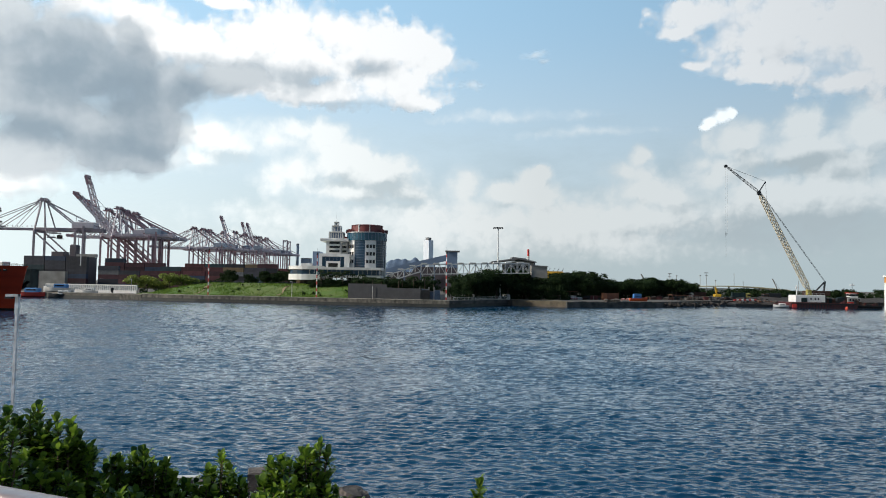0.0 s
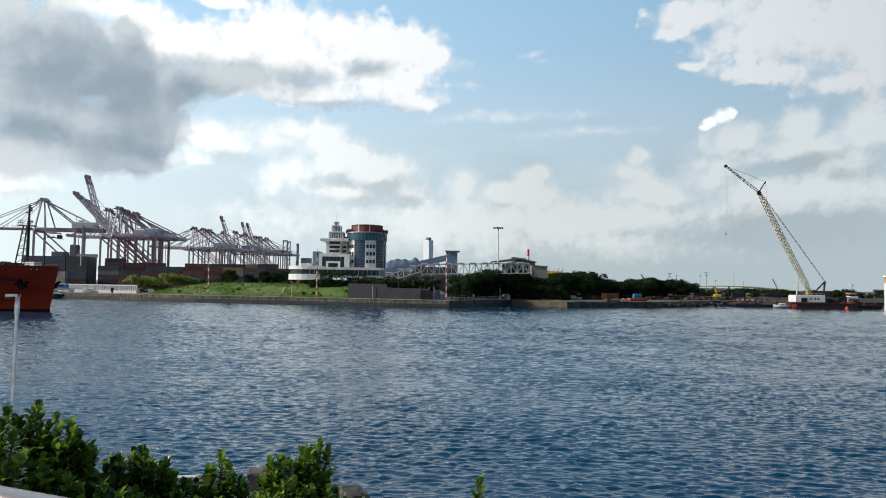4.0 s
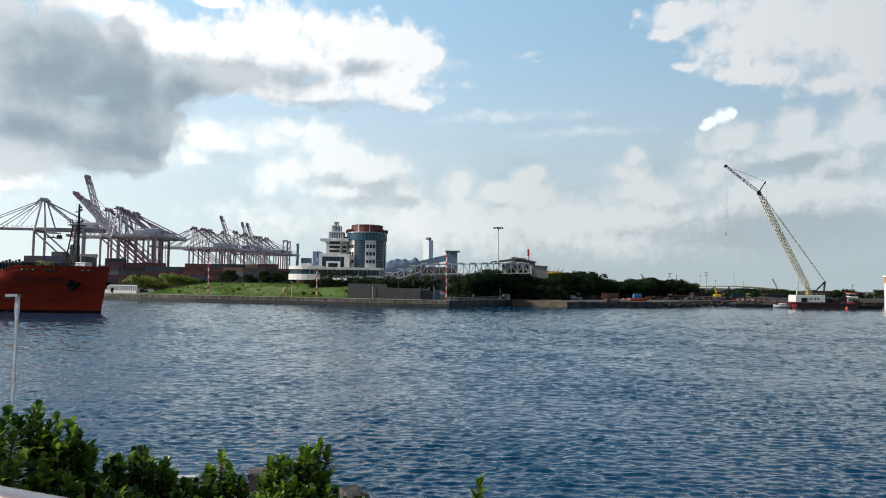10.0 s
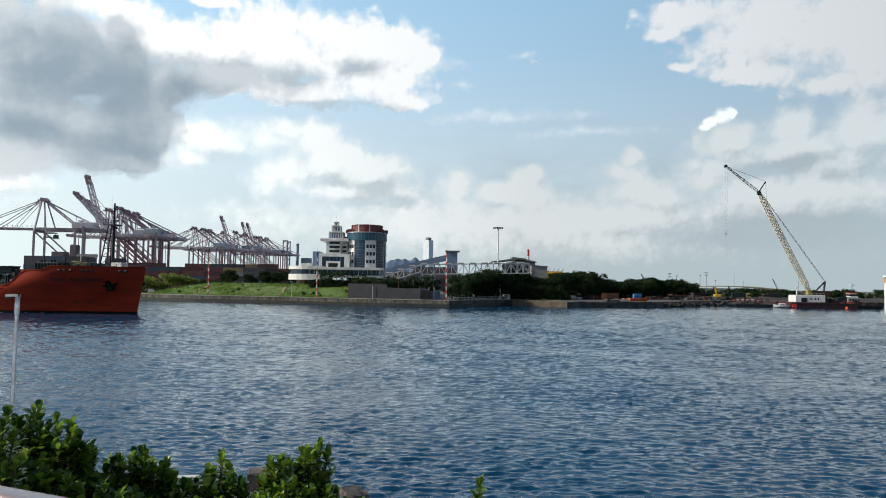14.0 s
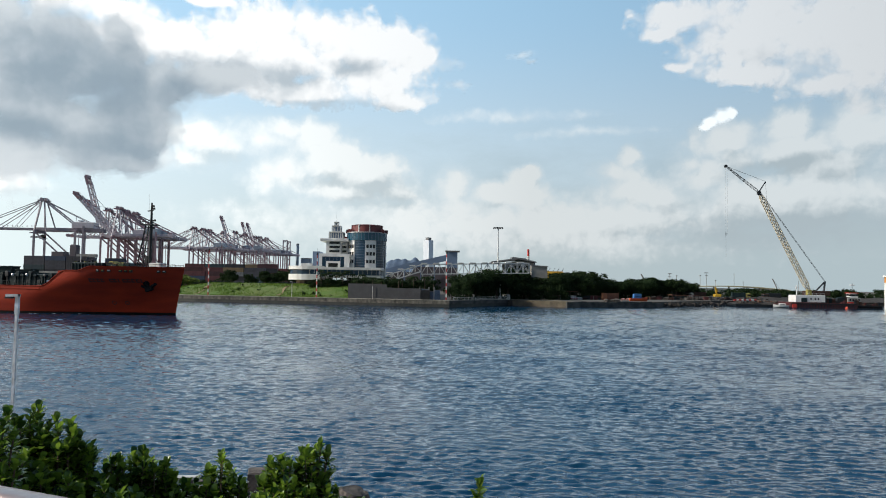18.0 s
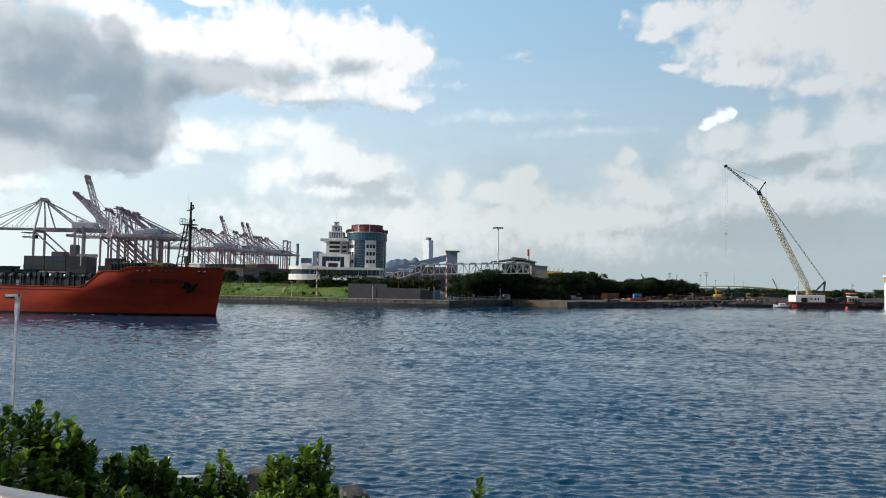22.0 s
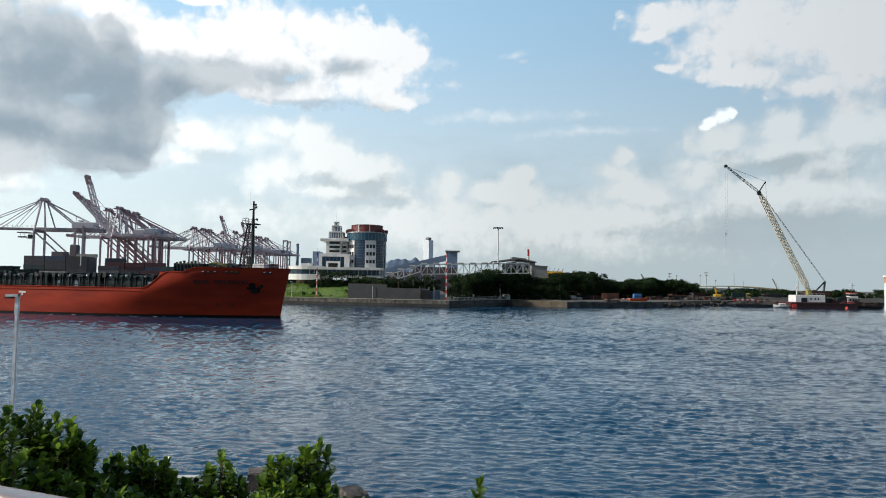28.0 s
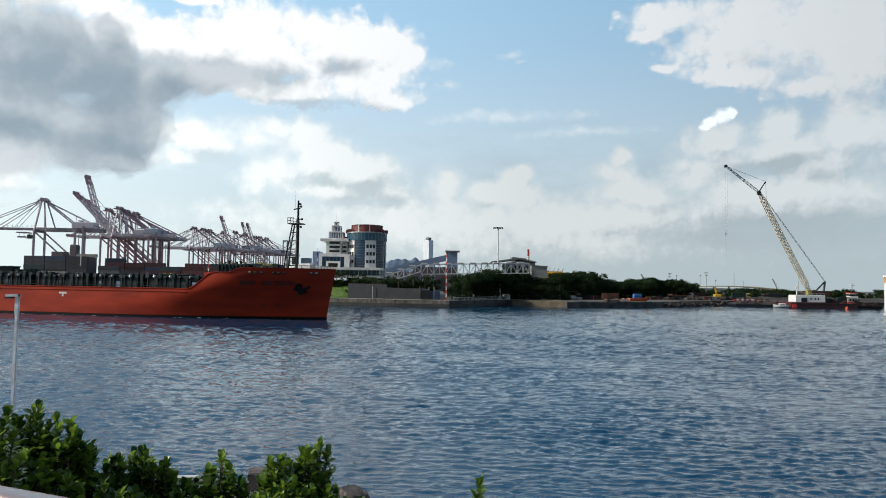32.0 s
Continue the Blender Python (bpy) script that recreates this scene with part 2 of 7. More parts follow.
TIMBER = mat("stem_bark", (0.14, 0.10, 0.06), 0.9, 0, 0.3, 6.0, 40.0, 0.5)
BARK = mat("tree_bark", (0.10, 0.075, 0.055), 0.95, 0, 0.3, 1.0, 8.0, 0.5)
HEDGE_LEAF = foliage("hedge_leaf", (0.016, 0.058, 0.012), (0.25, 0.38, 0.04), 0.24, 0.6, 0.38)
TREE_LEAF = foliage("broad_tree_leaf", (0.011, 0.025, 0.009), (0.030, 0.050, 0.016), 0.7, 0.1, 0.2)
TREE_LEAF_DRY = foliage("yellow_green_leaf", (0.09, 0.13, 0.02), (0.30, 0.34, 0.08), 0.6, 0.2, 0.4)
BIRD = mat("bird_plumage", (0.015, 0.015, 0.018), 0.8, 0, 0.3, 20.0, 80.0, 0.2)


# ---- sky: banks of cloud on far shells, each drifting at its own pace ----
def cloud_material(name, puffs, greys, warp, soft, veil=None, bright=1.0, sink=0.0, glow_to=(1.27, 0.70), puff=0.5, opacity=0.95, white=(0.97, 1.0, 1.0), grey=(0.42, 0.47, 0.53), rough=1.3, relief=1.0, toward=(-0.6, 0.8), edge=-0.08, ragged=1.25, heap=1.0, deep=0.8, dull_at=34.0):
    """Puffs and greys are (azimuth, elevation, half width, half height) in degrees."""
    m = bpy.data.materials.new(name)
    m.use_nodes = True
    n, l = m.node_tree.nodes, m.node_tree.links
    n.remove(n["Principled BSDF"])

    def maths(op, a, b=None):
        k = n.new("ShaderNodeMath")
        k.operation = op
        for i, v in enumerate((a, b)):
            if v is None:
                continue
            if isinstance(v, (int, float)):
                k.inputs[i].default_value = v
            else:
                l.new(v, k.inputs[i])
        return k.outputs[0]

    def vec(op, a, b):
        k = n.new("ShaderNodeVectorMath")
        k.operation = op
        for i, v in enumerate((a, b)):
            if isinstance(v, tuple):
                k.inputs[i].default_value = v
            else:
                l.new(v, k.inputs[i])
        return k

    co, sep, com = n.new("ShaderNodeTexCoord"), n.new("ShaderNodeSeparateXYZ"), n.new("ShaderNodeCombineXYZ")
    nrm = n.new("ShaderNodeVectorMath")
    nrm.operation = "NORMALIZE"
    l.new(co.outputs["Object"], nrm.inputs[0])
    l.new(nrm.outputs[0], sep.inputs[0])
    az = maths("MULTIPLY", maths("ARCTAN2", sep.outputs[0], sep.outputs[1]), 57.2958)
    el = maths("MULTIPLY", maths("ARCSINE", sep.outputs[2]), 57.2958)
    l.new(az, com.inputs[0])
    l.new(el, com.inputs[1])
    p = com.outputs[0]

    def noise_at(scale, detail, rough, vector, flat=1.0):
        mp = n.new("ShaderNodeMapping")
        mp.inputs["Scale"].default_value = (scale, scale * flat, 1)
        l.new(vector, mp.inputs[0])
        t = n.new("ShaderNodeTexNoise")
        t.inputs["Scale"].default_value, t.inputs["Detail"].default_value, t.inputs["Roughness"].default_value = 1.0, detail, rough
        l.new(mp.outputs[0], t.inputs["Vector"])
        return t

    # bend the plan by broad and fine noise
    q = p
    for scale, amp in ((0.22, warp), (0.8, warp * 0.45)):
        t = noise_at(scale, 3, 0.6, p)
        off = vec("SUBTRACT", t.outputs["Color"], (0.5, 0.5, 0.5))
        off = vec("MULTIPLY", off.outputs[0], (amp * 2, amp * 1.4, 0))
        q = vec("ADD", q, off.outputs[0]).outputs[0]

    def field(blobs, at):
        best = None
        for a, e, rx, ry in blobs:
            d = vec("SUBTRACT", at, (a, e, 0))
            d = vec("MULTIPLY", d.outputs[0], (1 / rx, 1 / ry, 0))
            ln = n.new("ShaderNodeVectorMath")
            ln.operation = "LENGTH"
            l.new(d.outputs[0], ln.inputs[0])
            v = maths("SUBTRACT", 1.0, ln.outputs["Value"])
            if best is None:
                best = v
            else:
                k = n.new("ShaderNodeMath")
                k.operation = "SMOOTH_MAX"
                k.inputs[2].default_value = 0.45
                l.new(best, k.inputs[0])
                l.new(v, k.inputs[1])
                best = k.outputs[0]
        return best

    def lobes(scale, at):
        t = n.new("ShaderNodeTexVoronoi")
        t.voronoi_dimensions, t.feature = "2D", "SMOOTH_F1"
        t.inputs["Scale"].default_value, t.inputs["Smoothness"].default_value = scale, 0.35
        l.new(at, t.inputs["Vector"])
        return maths("SUBTRACT", 0.42, t.outputs["Distance"])

    def fluff(at):
        """Ragged noise and heaped round lobes at three sizes."""
        v = maths("MULTIPLY", maths("SUBTRACT", noise_at(puff, 5, 0.5, at).outputs["Fac"], 0.5), ragged)
        for scale, amp in ((puff * 1.5, 0.45), (puff * 3.6, 0.20), (puff * 8.0, 0.06)):
            v = maths("ADD", v, maths("MULTIPLY", lobes(scale, at), amp * heap))
        return v

    here = fluff(q)
    dens = maths("ADD", field(puffs, q), here)
    ramp = n.new("ShaderNodeMapRange")
    ramp.interpolation_type = "SMOOTHSTEP"
    ramp.inputs[1].default_value = edge
    # some edges are crisp, others fray out
    fray = noise_at(0.16, 3, 0.5, p)
    l.new(maths("MULTIPLY", soft, maths("ADD", 0.12, maths("POWER", maths("MULTIPLY", fray.outputs["Fac"], 1.85), 2.5))), ramp.inputs[2])
    l.new(dens, ramp.inputs[0])
    alpha = maths("MULTIPLY", ramp.outputs[0], opacity)
    # grey bases and hollows
    hollow = noise_at(0.17, 4, 0.5, q)
    sh = maths("MULTIPLY", maths("SUBTRACT", hollow.outputs["Fac"], 0.5), rough)
    # relief: where the cloud thickens towards the sun it shades itself
    ahead = vec("ADD", q, (*toward, 0)).outputs[0]
    thick = maths("ADD", field(puffs, ahead), fluff(ahead))
    sh = maths("ADD", sh, maths("MULTIPLY", maths("SUBTRACT", thick, dens), relief))
    close = vec("ADD", q, (toward[0] * 0.3, toward[1] * 0.3, 0)).outputs[0]
    sh = maths("ADD", sh, maths("MULTIPLY", maths("SUBTRACT", fluff(close), here), relief * 0.45))
    if greys:
        sh = maths("ADD", sh, maths("MULTIPLY", maths("MAXIMUM", field(greys, q), -0.5), 1.0))
    if sink:
        sh = maths("ADD", sh, maths("MULTIPLY", maths("SUBTRACT", sink, el), 0.07))
    shr = n.new("ShaderNodeMapRange")
    shr.interpolation_type = "SMOOTHSTEP"
    shr.inputs[1].default_value, shr.inputs[2].default_value = -0.5, deep
    l.new(sh, shr.inputs[0])
    mix = n.new("ShaderNodeMix")
    mix.data_type = "RGBA"
    mix.inputs[6].default_value, mix.inputs[7].default_value = (*white, 1), (*grey, 1)
    l.new(shr.outputs[0], mix.inputs[0])
    color = mix.outputs[2]
    if veil:
        # a pale veil low over the land
        v0, v1, most, least, tone = veil
        vr = n.new("ShaderNodeMapRange")
        vr.interpolation_type = "SMOOTHSTEP"
        vr.inputs[1].default_value, vr.inputs[2].default_value = v0, v1
        vr.inputs[3].default_value, vr.inputs[4].default_value = most, least
        wav = noise_at(0.12, 5, 0.6, q, 3.0)
        l.new(maths("ADD", el, maths("MULTIPLY", maths("SUBTRACT", wav.outputs["Fac"], 0.5), 14.0)), vr.inputs[0])
        over = n.new("ShaderNodeMix")
        over.data_type = "RGBA"
        blue = n.new("ShaderNodeMix")
        blue.data_type = "RGBA"
        low_t, high_t, e0, e1 = tone
        blue.inputs[6].default_value, blue.inputs[7].default_value = (*low_t, 1), (*high_t, 1)
        br = n.new("ShaderNodeMapRange")
        br.interpolation_type = "SMOOTHSTEP"
        br.inputs[1].default_value, br.inputs[2].default_value = e0, e1
        l.new(el, br.inputs[0])
        l.new(br.outputs[0], blue.inputs[0])
        l.new(blue.outputs[2], over.inputs[6])
        l.new(alpha, over.inputs[0])
        l.new(color, over.inputs[7])
        color = over.outputs[2]
        alpha = maths("MAXIMUM", alpha, vr.outputs[0])
    em, tr, out = n.new("ShaderNodeEmission"), n.new("ShaderNodeBsdfTransparent"), n.new("ShaderNodeMixShader")
    # the sky pales towards the sun and dulls away from it
    glow = n.new("ShaderNodeMapRange")
    glow.inputs[1].default_value, glow.inputs[2].default_value = -34.0, dull_at
    glow.inputs[3].default_value, glow.inputs[4].default_value = bright * glow_to[0], bright * glow_to[1]
    l.new(az, glow.inputs[0])
    l.new(glow.outputs[0], em.inputs["Strength"])
    warm = n.new("ShaderNodeMix")
    warm.data_type = "RGBA"
    warm.inputs[6].default_value, warm.inputs[7].default_value = (1.01, 1.0, 0.98, 1), (0.95, 1.0, 1.035, 1)
    turn = n.new("ShaderNodeMapRange")
    turn.inputs[1].default_value, turn.inputs[2].default_value = -34.0, 30.0
    l.new(az, turn.inputs[0])
    l.new(turn.outputs[0], warm.inputs[0])
    l.new(vec("MULTIPLY", color, warm.outputs[2]).outputs[0], em.inputs["Color"])
    l.new(alpha, out.inputs[0])
    l.new(tr.outputs[0], out.inputs[1])
    l.new(em.outputs[0], out.inputs[2])
    l.new(out.outputs[0], n["Material Output"].inputs["Surface"])
    return m


def cloud_shell(name, radius, material, label, top=34):
    rows = []
    for i in range(13):
        e = radians(-0.6 + (top + 0.6) * i / 12)
        rows.append([(radius * math.cos(e) * math.sin(radians(a)), radius * math.cos(e) * math.cos(radians(a)),
                      radius * math.sin(e)) for a in range(-60, 61, 4)])
    ob = single(name, Geo().grid(rows), material, label, "cloud", "structure")
    ob.location = EYE
    return ob


upper_puffs = [(-24.1, 18.5, 4.0, 2.0), (-25.3, 20.0, 3.4, 1.4), (-20.7, 18.2, 4.2, 2.0), (-16.8, 17.7, 5.3, 2.3), (-12.8, 20.2, 3.9, 2.2), (-9.1, 20.1, 3.8, 2.2), (-6.7, 18.9, 5.9, 3.0), (-2.6, 19.2, 3.0, 2.0), (-0.9, 18.3, 1.8, 1.4), (-4.7, 16.6, 5.0, 2.0), (-9.4, 15.7, 6.1, 1.4), (-14.5, 15.8, 4.9, 1.6), (-2.5, 15.2, 2.6, 0.8), (-18.5, 21.5, 2.6, 0.5), (-16.4, 19.2, 3.5, 1.5), (-28.4, 19.7, 2.6, 1.1), (-10.9, 17.8, 5.1, 2.2)]
upper_puffs += [(21.3, 20.8, 4.4, 1.6), (19.2, 19.8, 1.8, 0.6), (26.3, 19.0, 6.4, 3.2), (31.2, 18.3, 6.2, 4.0), (25.4, 16.2, 3.0, 0.9), (20.5, 17.2, 1.6, 0.4), (34.0, 17.1, 4.8, 4.2), (31.1, 14.8, 2.5, 0.9), (33.4, 14.9, 1.6, 1.0), (-42, 15, 9, 9), (-4, 30, 12, 3), (44, 20, 9, 8)]
upper_greys = [(-17.2, 16.4, 6.1, 1.5), (-12.5, 16.2, 3.7, 1.4), (-21.0, 15.2, 4.2, 2.1), (-8.0, 14.5, 5.2, 0.5), (-6.2, 17.6, 2.4, 0.8)]
wisp_puffs = [(7.6, 18.8, 1.3, 0.45), (8.6, 18.3, 0.7, 0.3), (1.6, 18.0, 1.3, 0.7), (2.0, 16.4, 1.2, 0.5)]
dark_puffs = [(-31.5, 15.3, 8.1, 5.4), (-27.1, 15.8, 4.8, 3.6), (-25.5, 18.5, 1.5, 1.1), (-21.9, 15.1, 3.1, 1.8), (-28.1, 10.8, 6.7, 3.1), (-23.7, 10.7, 2.6, 2.0), (-24.5, 9.1, 3.2, 0.9), (-32.0, 9.5, 5.5, 2.9), (-35.5, 13.1, 7.4, 7.1), (-17.6, 15.9, 3.3, 1.3), (-24.3, 13.1, 3.6, 2.5)] + [(-46, 14, 10, 8)]
dark_greys = [(-26.3, 14.5, 7.7, 4.1), (-24.6, 10.1, 4.7, 2.5), (-30.1, 15.1, 5.8, 4.3), (-31.3, 10.8, 4.2, 1.6), (-21.0, 15.2, 3.3, 1.7)] + [(-46, 14, 10, 8)]
low_puffs = [(-20.3, 11.5, 2.0, 1.1), (-17.7, 11.1, 4.5, 2.0), (-19.8, 9.6, 2.7, 1.1), (-14.2, 11.6, 3.7, 1.6), (-12.9, 12.3, 1.8, 0.9), (-9.7, 12.1, 2.1, 1.6), (-8.7, 10.3, 3.3, 2.3), (-5.8, 9.0, 4.2, 2.1), (-3.4, 7.6, 2.8, 1.2), (-7.2, 7.5, 3.8, 1.2), (-12.3, 9.2, 3.7, 2.3), (1.6, 8.2, 1.7, 1.9), (2.3, 6.3, 1.9, 1.4), (7.3, 8.2, 1.9, 1.4), (8.2, 9.4, 0.9, 0.8), (8.0, 7.3, 2.4, 1.4), (4.7, 7.5, 2.4, 1.2), (16.0, 10.2, 0.9, 1.1)]
low_puffs += [(14.9, 9.1, 2.3, 1.2), (18.0, 7.2, 3.2, 1.4), (15.8, 7.7, 3.2, 1.4), (20.8, 9.8, 1.1, 0.7), (21.8, 8.8, 2.7, 1.8), (23.5, 11.4, 3.5, 1.6), (27.8, 12.1, 2.1, 1.5), (27.0, 10.3, 5.5, 1.7), (32.2, 11.1, 2.8, 2.4), (33.5, 11.3, 3.2, 2.4), (30.7, 9.2, 4.9, 1.6), (10.8, 5.0, 26.2, 2.6), (27.7, 6.0, 12.7, 3.0), (-31.9, 6.5, 2.4, 1.0), (-45, 9, 9, 4), (46, 9, 9, 5)]
low_greys = [(-4.9, 7.8, 4.2, 1.8), (-8.2, 8.2, 2.8, 0.9), (-17.7, 9.7, 2.7, 0.9), (27.8, 9.4, 6.3, 1.3), (28.5, 4.7, 10.1, 2.1), (-31.6, 6.5, 2.0, 0.8)]
lone_puffs = [(22.3, 13.2, 0.9, 0.75), (21.6, 12.9, 0.8, 0.55), (22.9, 13.4, 0.6, 0.5), (21.1, 12.5, 0.6, 0.35)]
high_puffs = [(-7.0, 24.5, 9.0, 0.9), (6.0, 14.0, 8.0, 0.7), (12.0, 12.6, 7.0, 0.6)]
high_cloud = cloud_shell("high_cloud", 4700, cloud_material("high_cloud", high_puffs, [], 0.9, 2.0, bright=1.02, grey=(0.75, 0.82, 0.88),
                         veil=(2.0, 30.0, 0.93, 0.90, ((0.64, 0.76, 0.83), (0.40, 0.64, 0.86), 6.0, 24.0))), "thin high streaks of pale cloud", 50)
low_cloud = cloud_shell("low_cloud_bank", 4500, cloud_material("low_cloud", low_puffs, low_greys, 0.8, 0.65, bright=1.02, puff=0.6, opacity=0.92, sink=4.0, dull_at=8.0, glow_to=(1.38, 0.75), white=(0.98, 1.0, 0.99), grey=(0.56, 0.63, 0.66), rough=0.8, relief=1.0, toward=(-0.55, 0.8), edge=-0.36, deep=0.66, ragged=0.75, heap=0.5,
                        veil=(3.0, 15.0, 0.9, 0.0, ((0.60, 0.69, 0.71), (0.55, 0.69, 0.77), 3.0, 12.0))), "row of sunlit cumulus low over the harbour", 24)
upper_cloud = cloud_shell("upper_cloud_bank", 4300, cloud_material("upper_cloud", upper_puffs, upper_greys, 0.75, 0.5, bright=1.02, glow_to=(1.22, 0.70), white=(1.0, 1.0, 1.0), grey=(0.46, 0.52, 0.57), rough=1.0, relief=0.6, toward=(-0.7, 1.1), puff=0.5, edge=-0.14, ragged=1.0, heap=0.9, deep=0.95),
                          "large white cumulus bank with grey hollows")
dark_cloud = cloud_shell("dark_cloud_bank", 4250, cloud_material("dark_cloud", dark_puffs, dark_greys, 0.8, 0.45, bright=1.02, glow_to=(1.22, 0.70), white=(0.56, 0.61, 0.65), grey=(0.25, 0.32, 0.385), rough=1.2, relief=0.45, toward=(-0.7, 1.1), puff=0.4, edge=-0.2, ragged=0.6, heap=0.8, deep=0.95, opacity=0.97),
                         "dark grey cloud mass before the white bank")
wisp_cloud = cloud_shell("wisp_cloud", 4280, cloud_material("wisp_cloud", wisp_puffs, [], 0.5, 1.1, puff=0.9, opacity=0.6, ragged=1.6, heap=0.6, edge=-0.05, bright=1.0, relief=0.3), "small torn wisps of pale cloud", 24)
cloud_shell("lone_cumulus", 4200, cloud_material("lone_cumulus", lone_puffs, [], 0.18, 0.5, puff=0.9, relief=0.6, bright=1.32, grey=(0.70, 0.73, 0.76), ragged=0.4, heap=0.7, edge=-0.05), "small bright towering cumulus", 20)

# ---- water: one sheet to the horizon, its wavelets finer towards the near bank ----
rng = np.random.RandomState(4)
WAVES = [(math.exp(rng.uniform(math.log(0.22), math.log(0.85))), radians(rng.normal(264, 29)), rng.uniform(0, 6.28)) for _ in range(96)]
FAR_WAVES = [(math.exp(rng.uniform(math.log(0.7), math.log(2.3))), radians(rng.normal(262, 40)), rng.uniform(0, 6.28)) for _ in range(40)]
ys = np.concatenate(([-4900, -1000, -60, 0], 21 * np.exp(2.4 * (np.linspace(0, 1, 900) ** 1.3)), [250, 300, 400, 700, 1500, 4900]))
us = np.concatenate(([-9000, -6, -2.5], np.arange(-1.02, 1.021, 0.0029), [2.5, 6, 9000]))
gy = np.repeat(ys[:, None], len(us), 1)
span = np.clip(gy, 21, 400)
gx = np.clip(us[None, :] * span, -4900, 4900)
gz = np.zeros_like(gx)
for length, way, phase in WAVES:
    seen = np.clip(length / (0.0028 * span) / 1.6 - 0.6, 0, 1)
    k = math.tau / length
    ph = k * (gx * math.cos(way) + gy * math.sin(way)) + phase + 1.3 * np.sin(gx * 0.11 + gy * 0.07 + phase * 3)
    gz += seen * 0.038 / k * (np.sin(ph) - 0.3 * np.sin(2 * ph))
for length, way, phase in FAR_WAVES:
    seen = np.clip((span - 20) / 70, 0.15, 1) * np.clip(length / (0.0036 * span) / 1.6 - 0.6, 0, 1)
    k = math.tau / length
    ph = k * (gx * math.cos(way) + gy * math.sin(way)) + phase + 1.3 * np.sin(gx * 0.09 + gy * 0.05 + phase * 3)
    gz += seen * 0.032 / k * (np.sin(ph) - 0.3 * np.sin(2 * ph))
patch = np.sin(gx * 0.13 + gy * 0.21 + 1.0) * np.sin(gx * 0.06 - gy * 0.11) + 0.7 * np.sin(gx * 0.31 + 2 * np.sin(gy * 0.09)) * np.sin(gy * 0.37 + 1.5)
patch += 0.5 * np.sin(gx * 0.9 + 3 * np.sin(gy * 0.5)) * np.sin(gy * 1.9 + 2 * np.sin(gx * 0.4))
gz *= (0.95 + 0.24 * patch) * (1.0 + 0.35 * np.clip((span - 45) / 110, 0, 1))
gz *= (np.abs(us)[None, :] < 1.01) * np.clip((gy - 21) / 1, 0, 1) * np.clip((245 - gy) / 20, 0, 1)
pts = np.stack((gx, gy, gz), -1)
water = single("water", Geo().grid(pts.tolist()), WATER, "rippled dark blue harbour water", "water", "structure")
water.data.polygons.foreach_set("use_smooth", [True] * len(water.data.polygons))

# ---- the far shore ----
shore = [(-420, 268), (-260, 258), (-148, 250), (-103, 235), (-80.7, 225.8), (-39.6, 215.4), (-14.2, 208.2), (2.1, 205.0),
         (22.5, 236), (41, 232), (76, 246), (109.5, 283.6), (124.4, 291), (180, 296), (420, 320), (1600, 420), (1600, 2400), (-1600, 2400), (-1600, 300)]
single("ground", Geo().prism(shore, -3.0, 1.85), SOIL, "flat reclaimed harbour land of grey soil", "ground", "structure")


def along(a, b, t):
    return tuple(p + (q - p) * t for p, q in zip(a, b))


def quay_run(name, pts, lift, depth, material, label, gap=0.05, step=6.0):
    """A quay edge of cast blocks with open joints."""
    q = base(name, label, "quay", kind="structure")
    for a, b in zip(pts, pts[1:]):
        a, b = Vector((*a, 0)), Vector((*b, 0))
        d = b - a
        count = max(1, round(d.length / step))
        back = Vector((-d.y, d.x, 0)).normalized() * depth
        u = d / count
        g = u.normalized() * gap
        for i in range(count):
            p0, p1 = a + u * i + g, a + u * (i + 1) - g
            z = lift + random.uniform(-0.04, 0.04)
            out = back * (-0.06 + random.uniform(-0.03, 0.03))
            ring = [(p.x, p.y) for p in (p0 + out, p1 + out, p1 + back, p0 + back)]
            part("block", Geo().prism(ring, -2.0, z), material, q)
        fore = back.normalized() * -0.16
        low = [(p.x, p.y) for p in (a + fore, b + fore, b + fore * 0.1, a + fore * 0.1)]
        part("wet_band", Geo().prism(low, -1.5, 0.95), WEED, q, "dark weedy band at the waterline")
        part("coping", Geo().prism([(p.x, p.y) for p in (a + fore * 1.3, b + fore * 1.3, b + back * 0.4, a + back * 0.4)], lift + 0.06, lift + 0.22), COPING, q, "pale coping strip")
    return q


quay_run("quay_wall", [(-103, 234.6), (-80.7, 225.4), (-39.6, 215.0), (-14.2, 207.8), (2.1, 204.6)], 2.0, 1.6, CONCRETE, "weathered concrete quay wall with stained face")
# the end turned from the sun has its shade painted as darker concrete
quay_run("quay_end", [(2.1, 204.6), (22.5, 235.6)], 2.0, 1.6, CONCRETE_DARK, "dark end of the concrete quay, shade put into its colour")
quay_run("shore_edge", [(-420, 267.6), (-260, 257.6), (-148, 249.6), (-103, 234.6)], 1.75, 2.5, CONCRETE, "low pale stone shore edge", step=9)

# grass bank behind the quay, rising to a terrace
LINE = [(-112, 240), (-103, 235), (-80.7, 225.8), (-60, 220.6), (-39.6, 215.4), (-30, 212.9)]


def bank_line(t):
    lens = [0]
    for a, b in zip(LINE, LINE[1:]):
        lens.append(lens[-1] + math.dist(a, b))
    s = t * lens[-1]
    for i in range(len(LINE) - 1):
        if s <= lens[i + 1] + 1e-6:
            return along(LINE[i], LINE[i + 1], (s - lens[i]) / (lens[i + 1] - lens[i]))
    return LINE[-1]


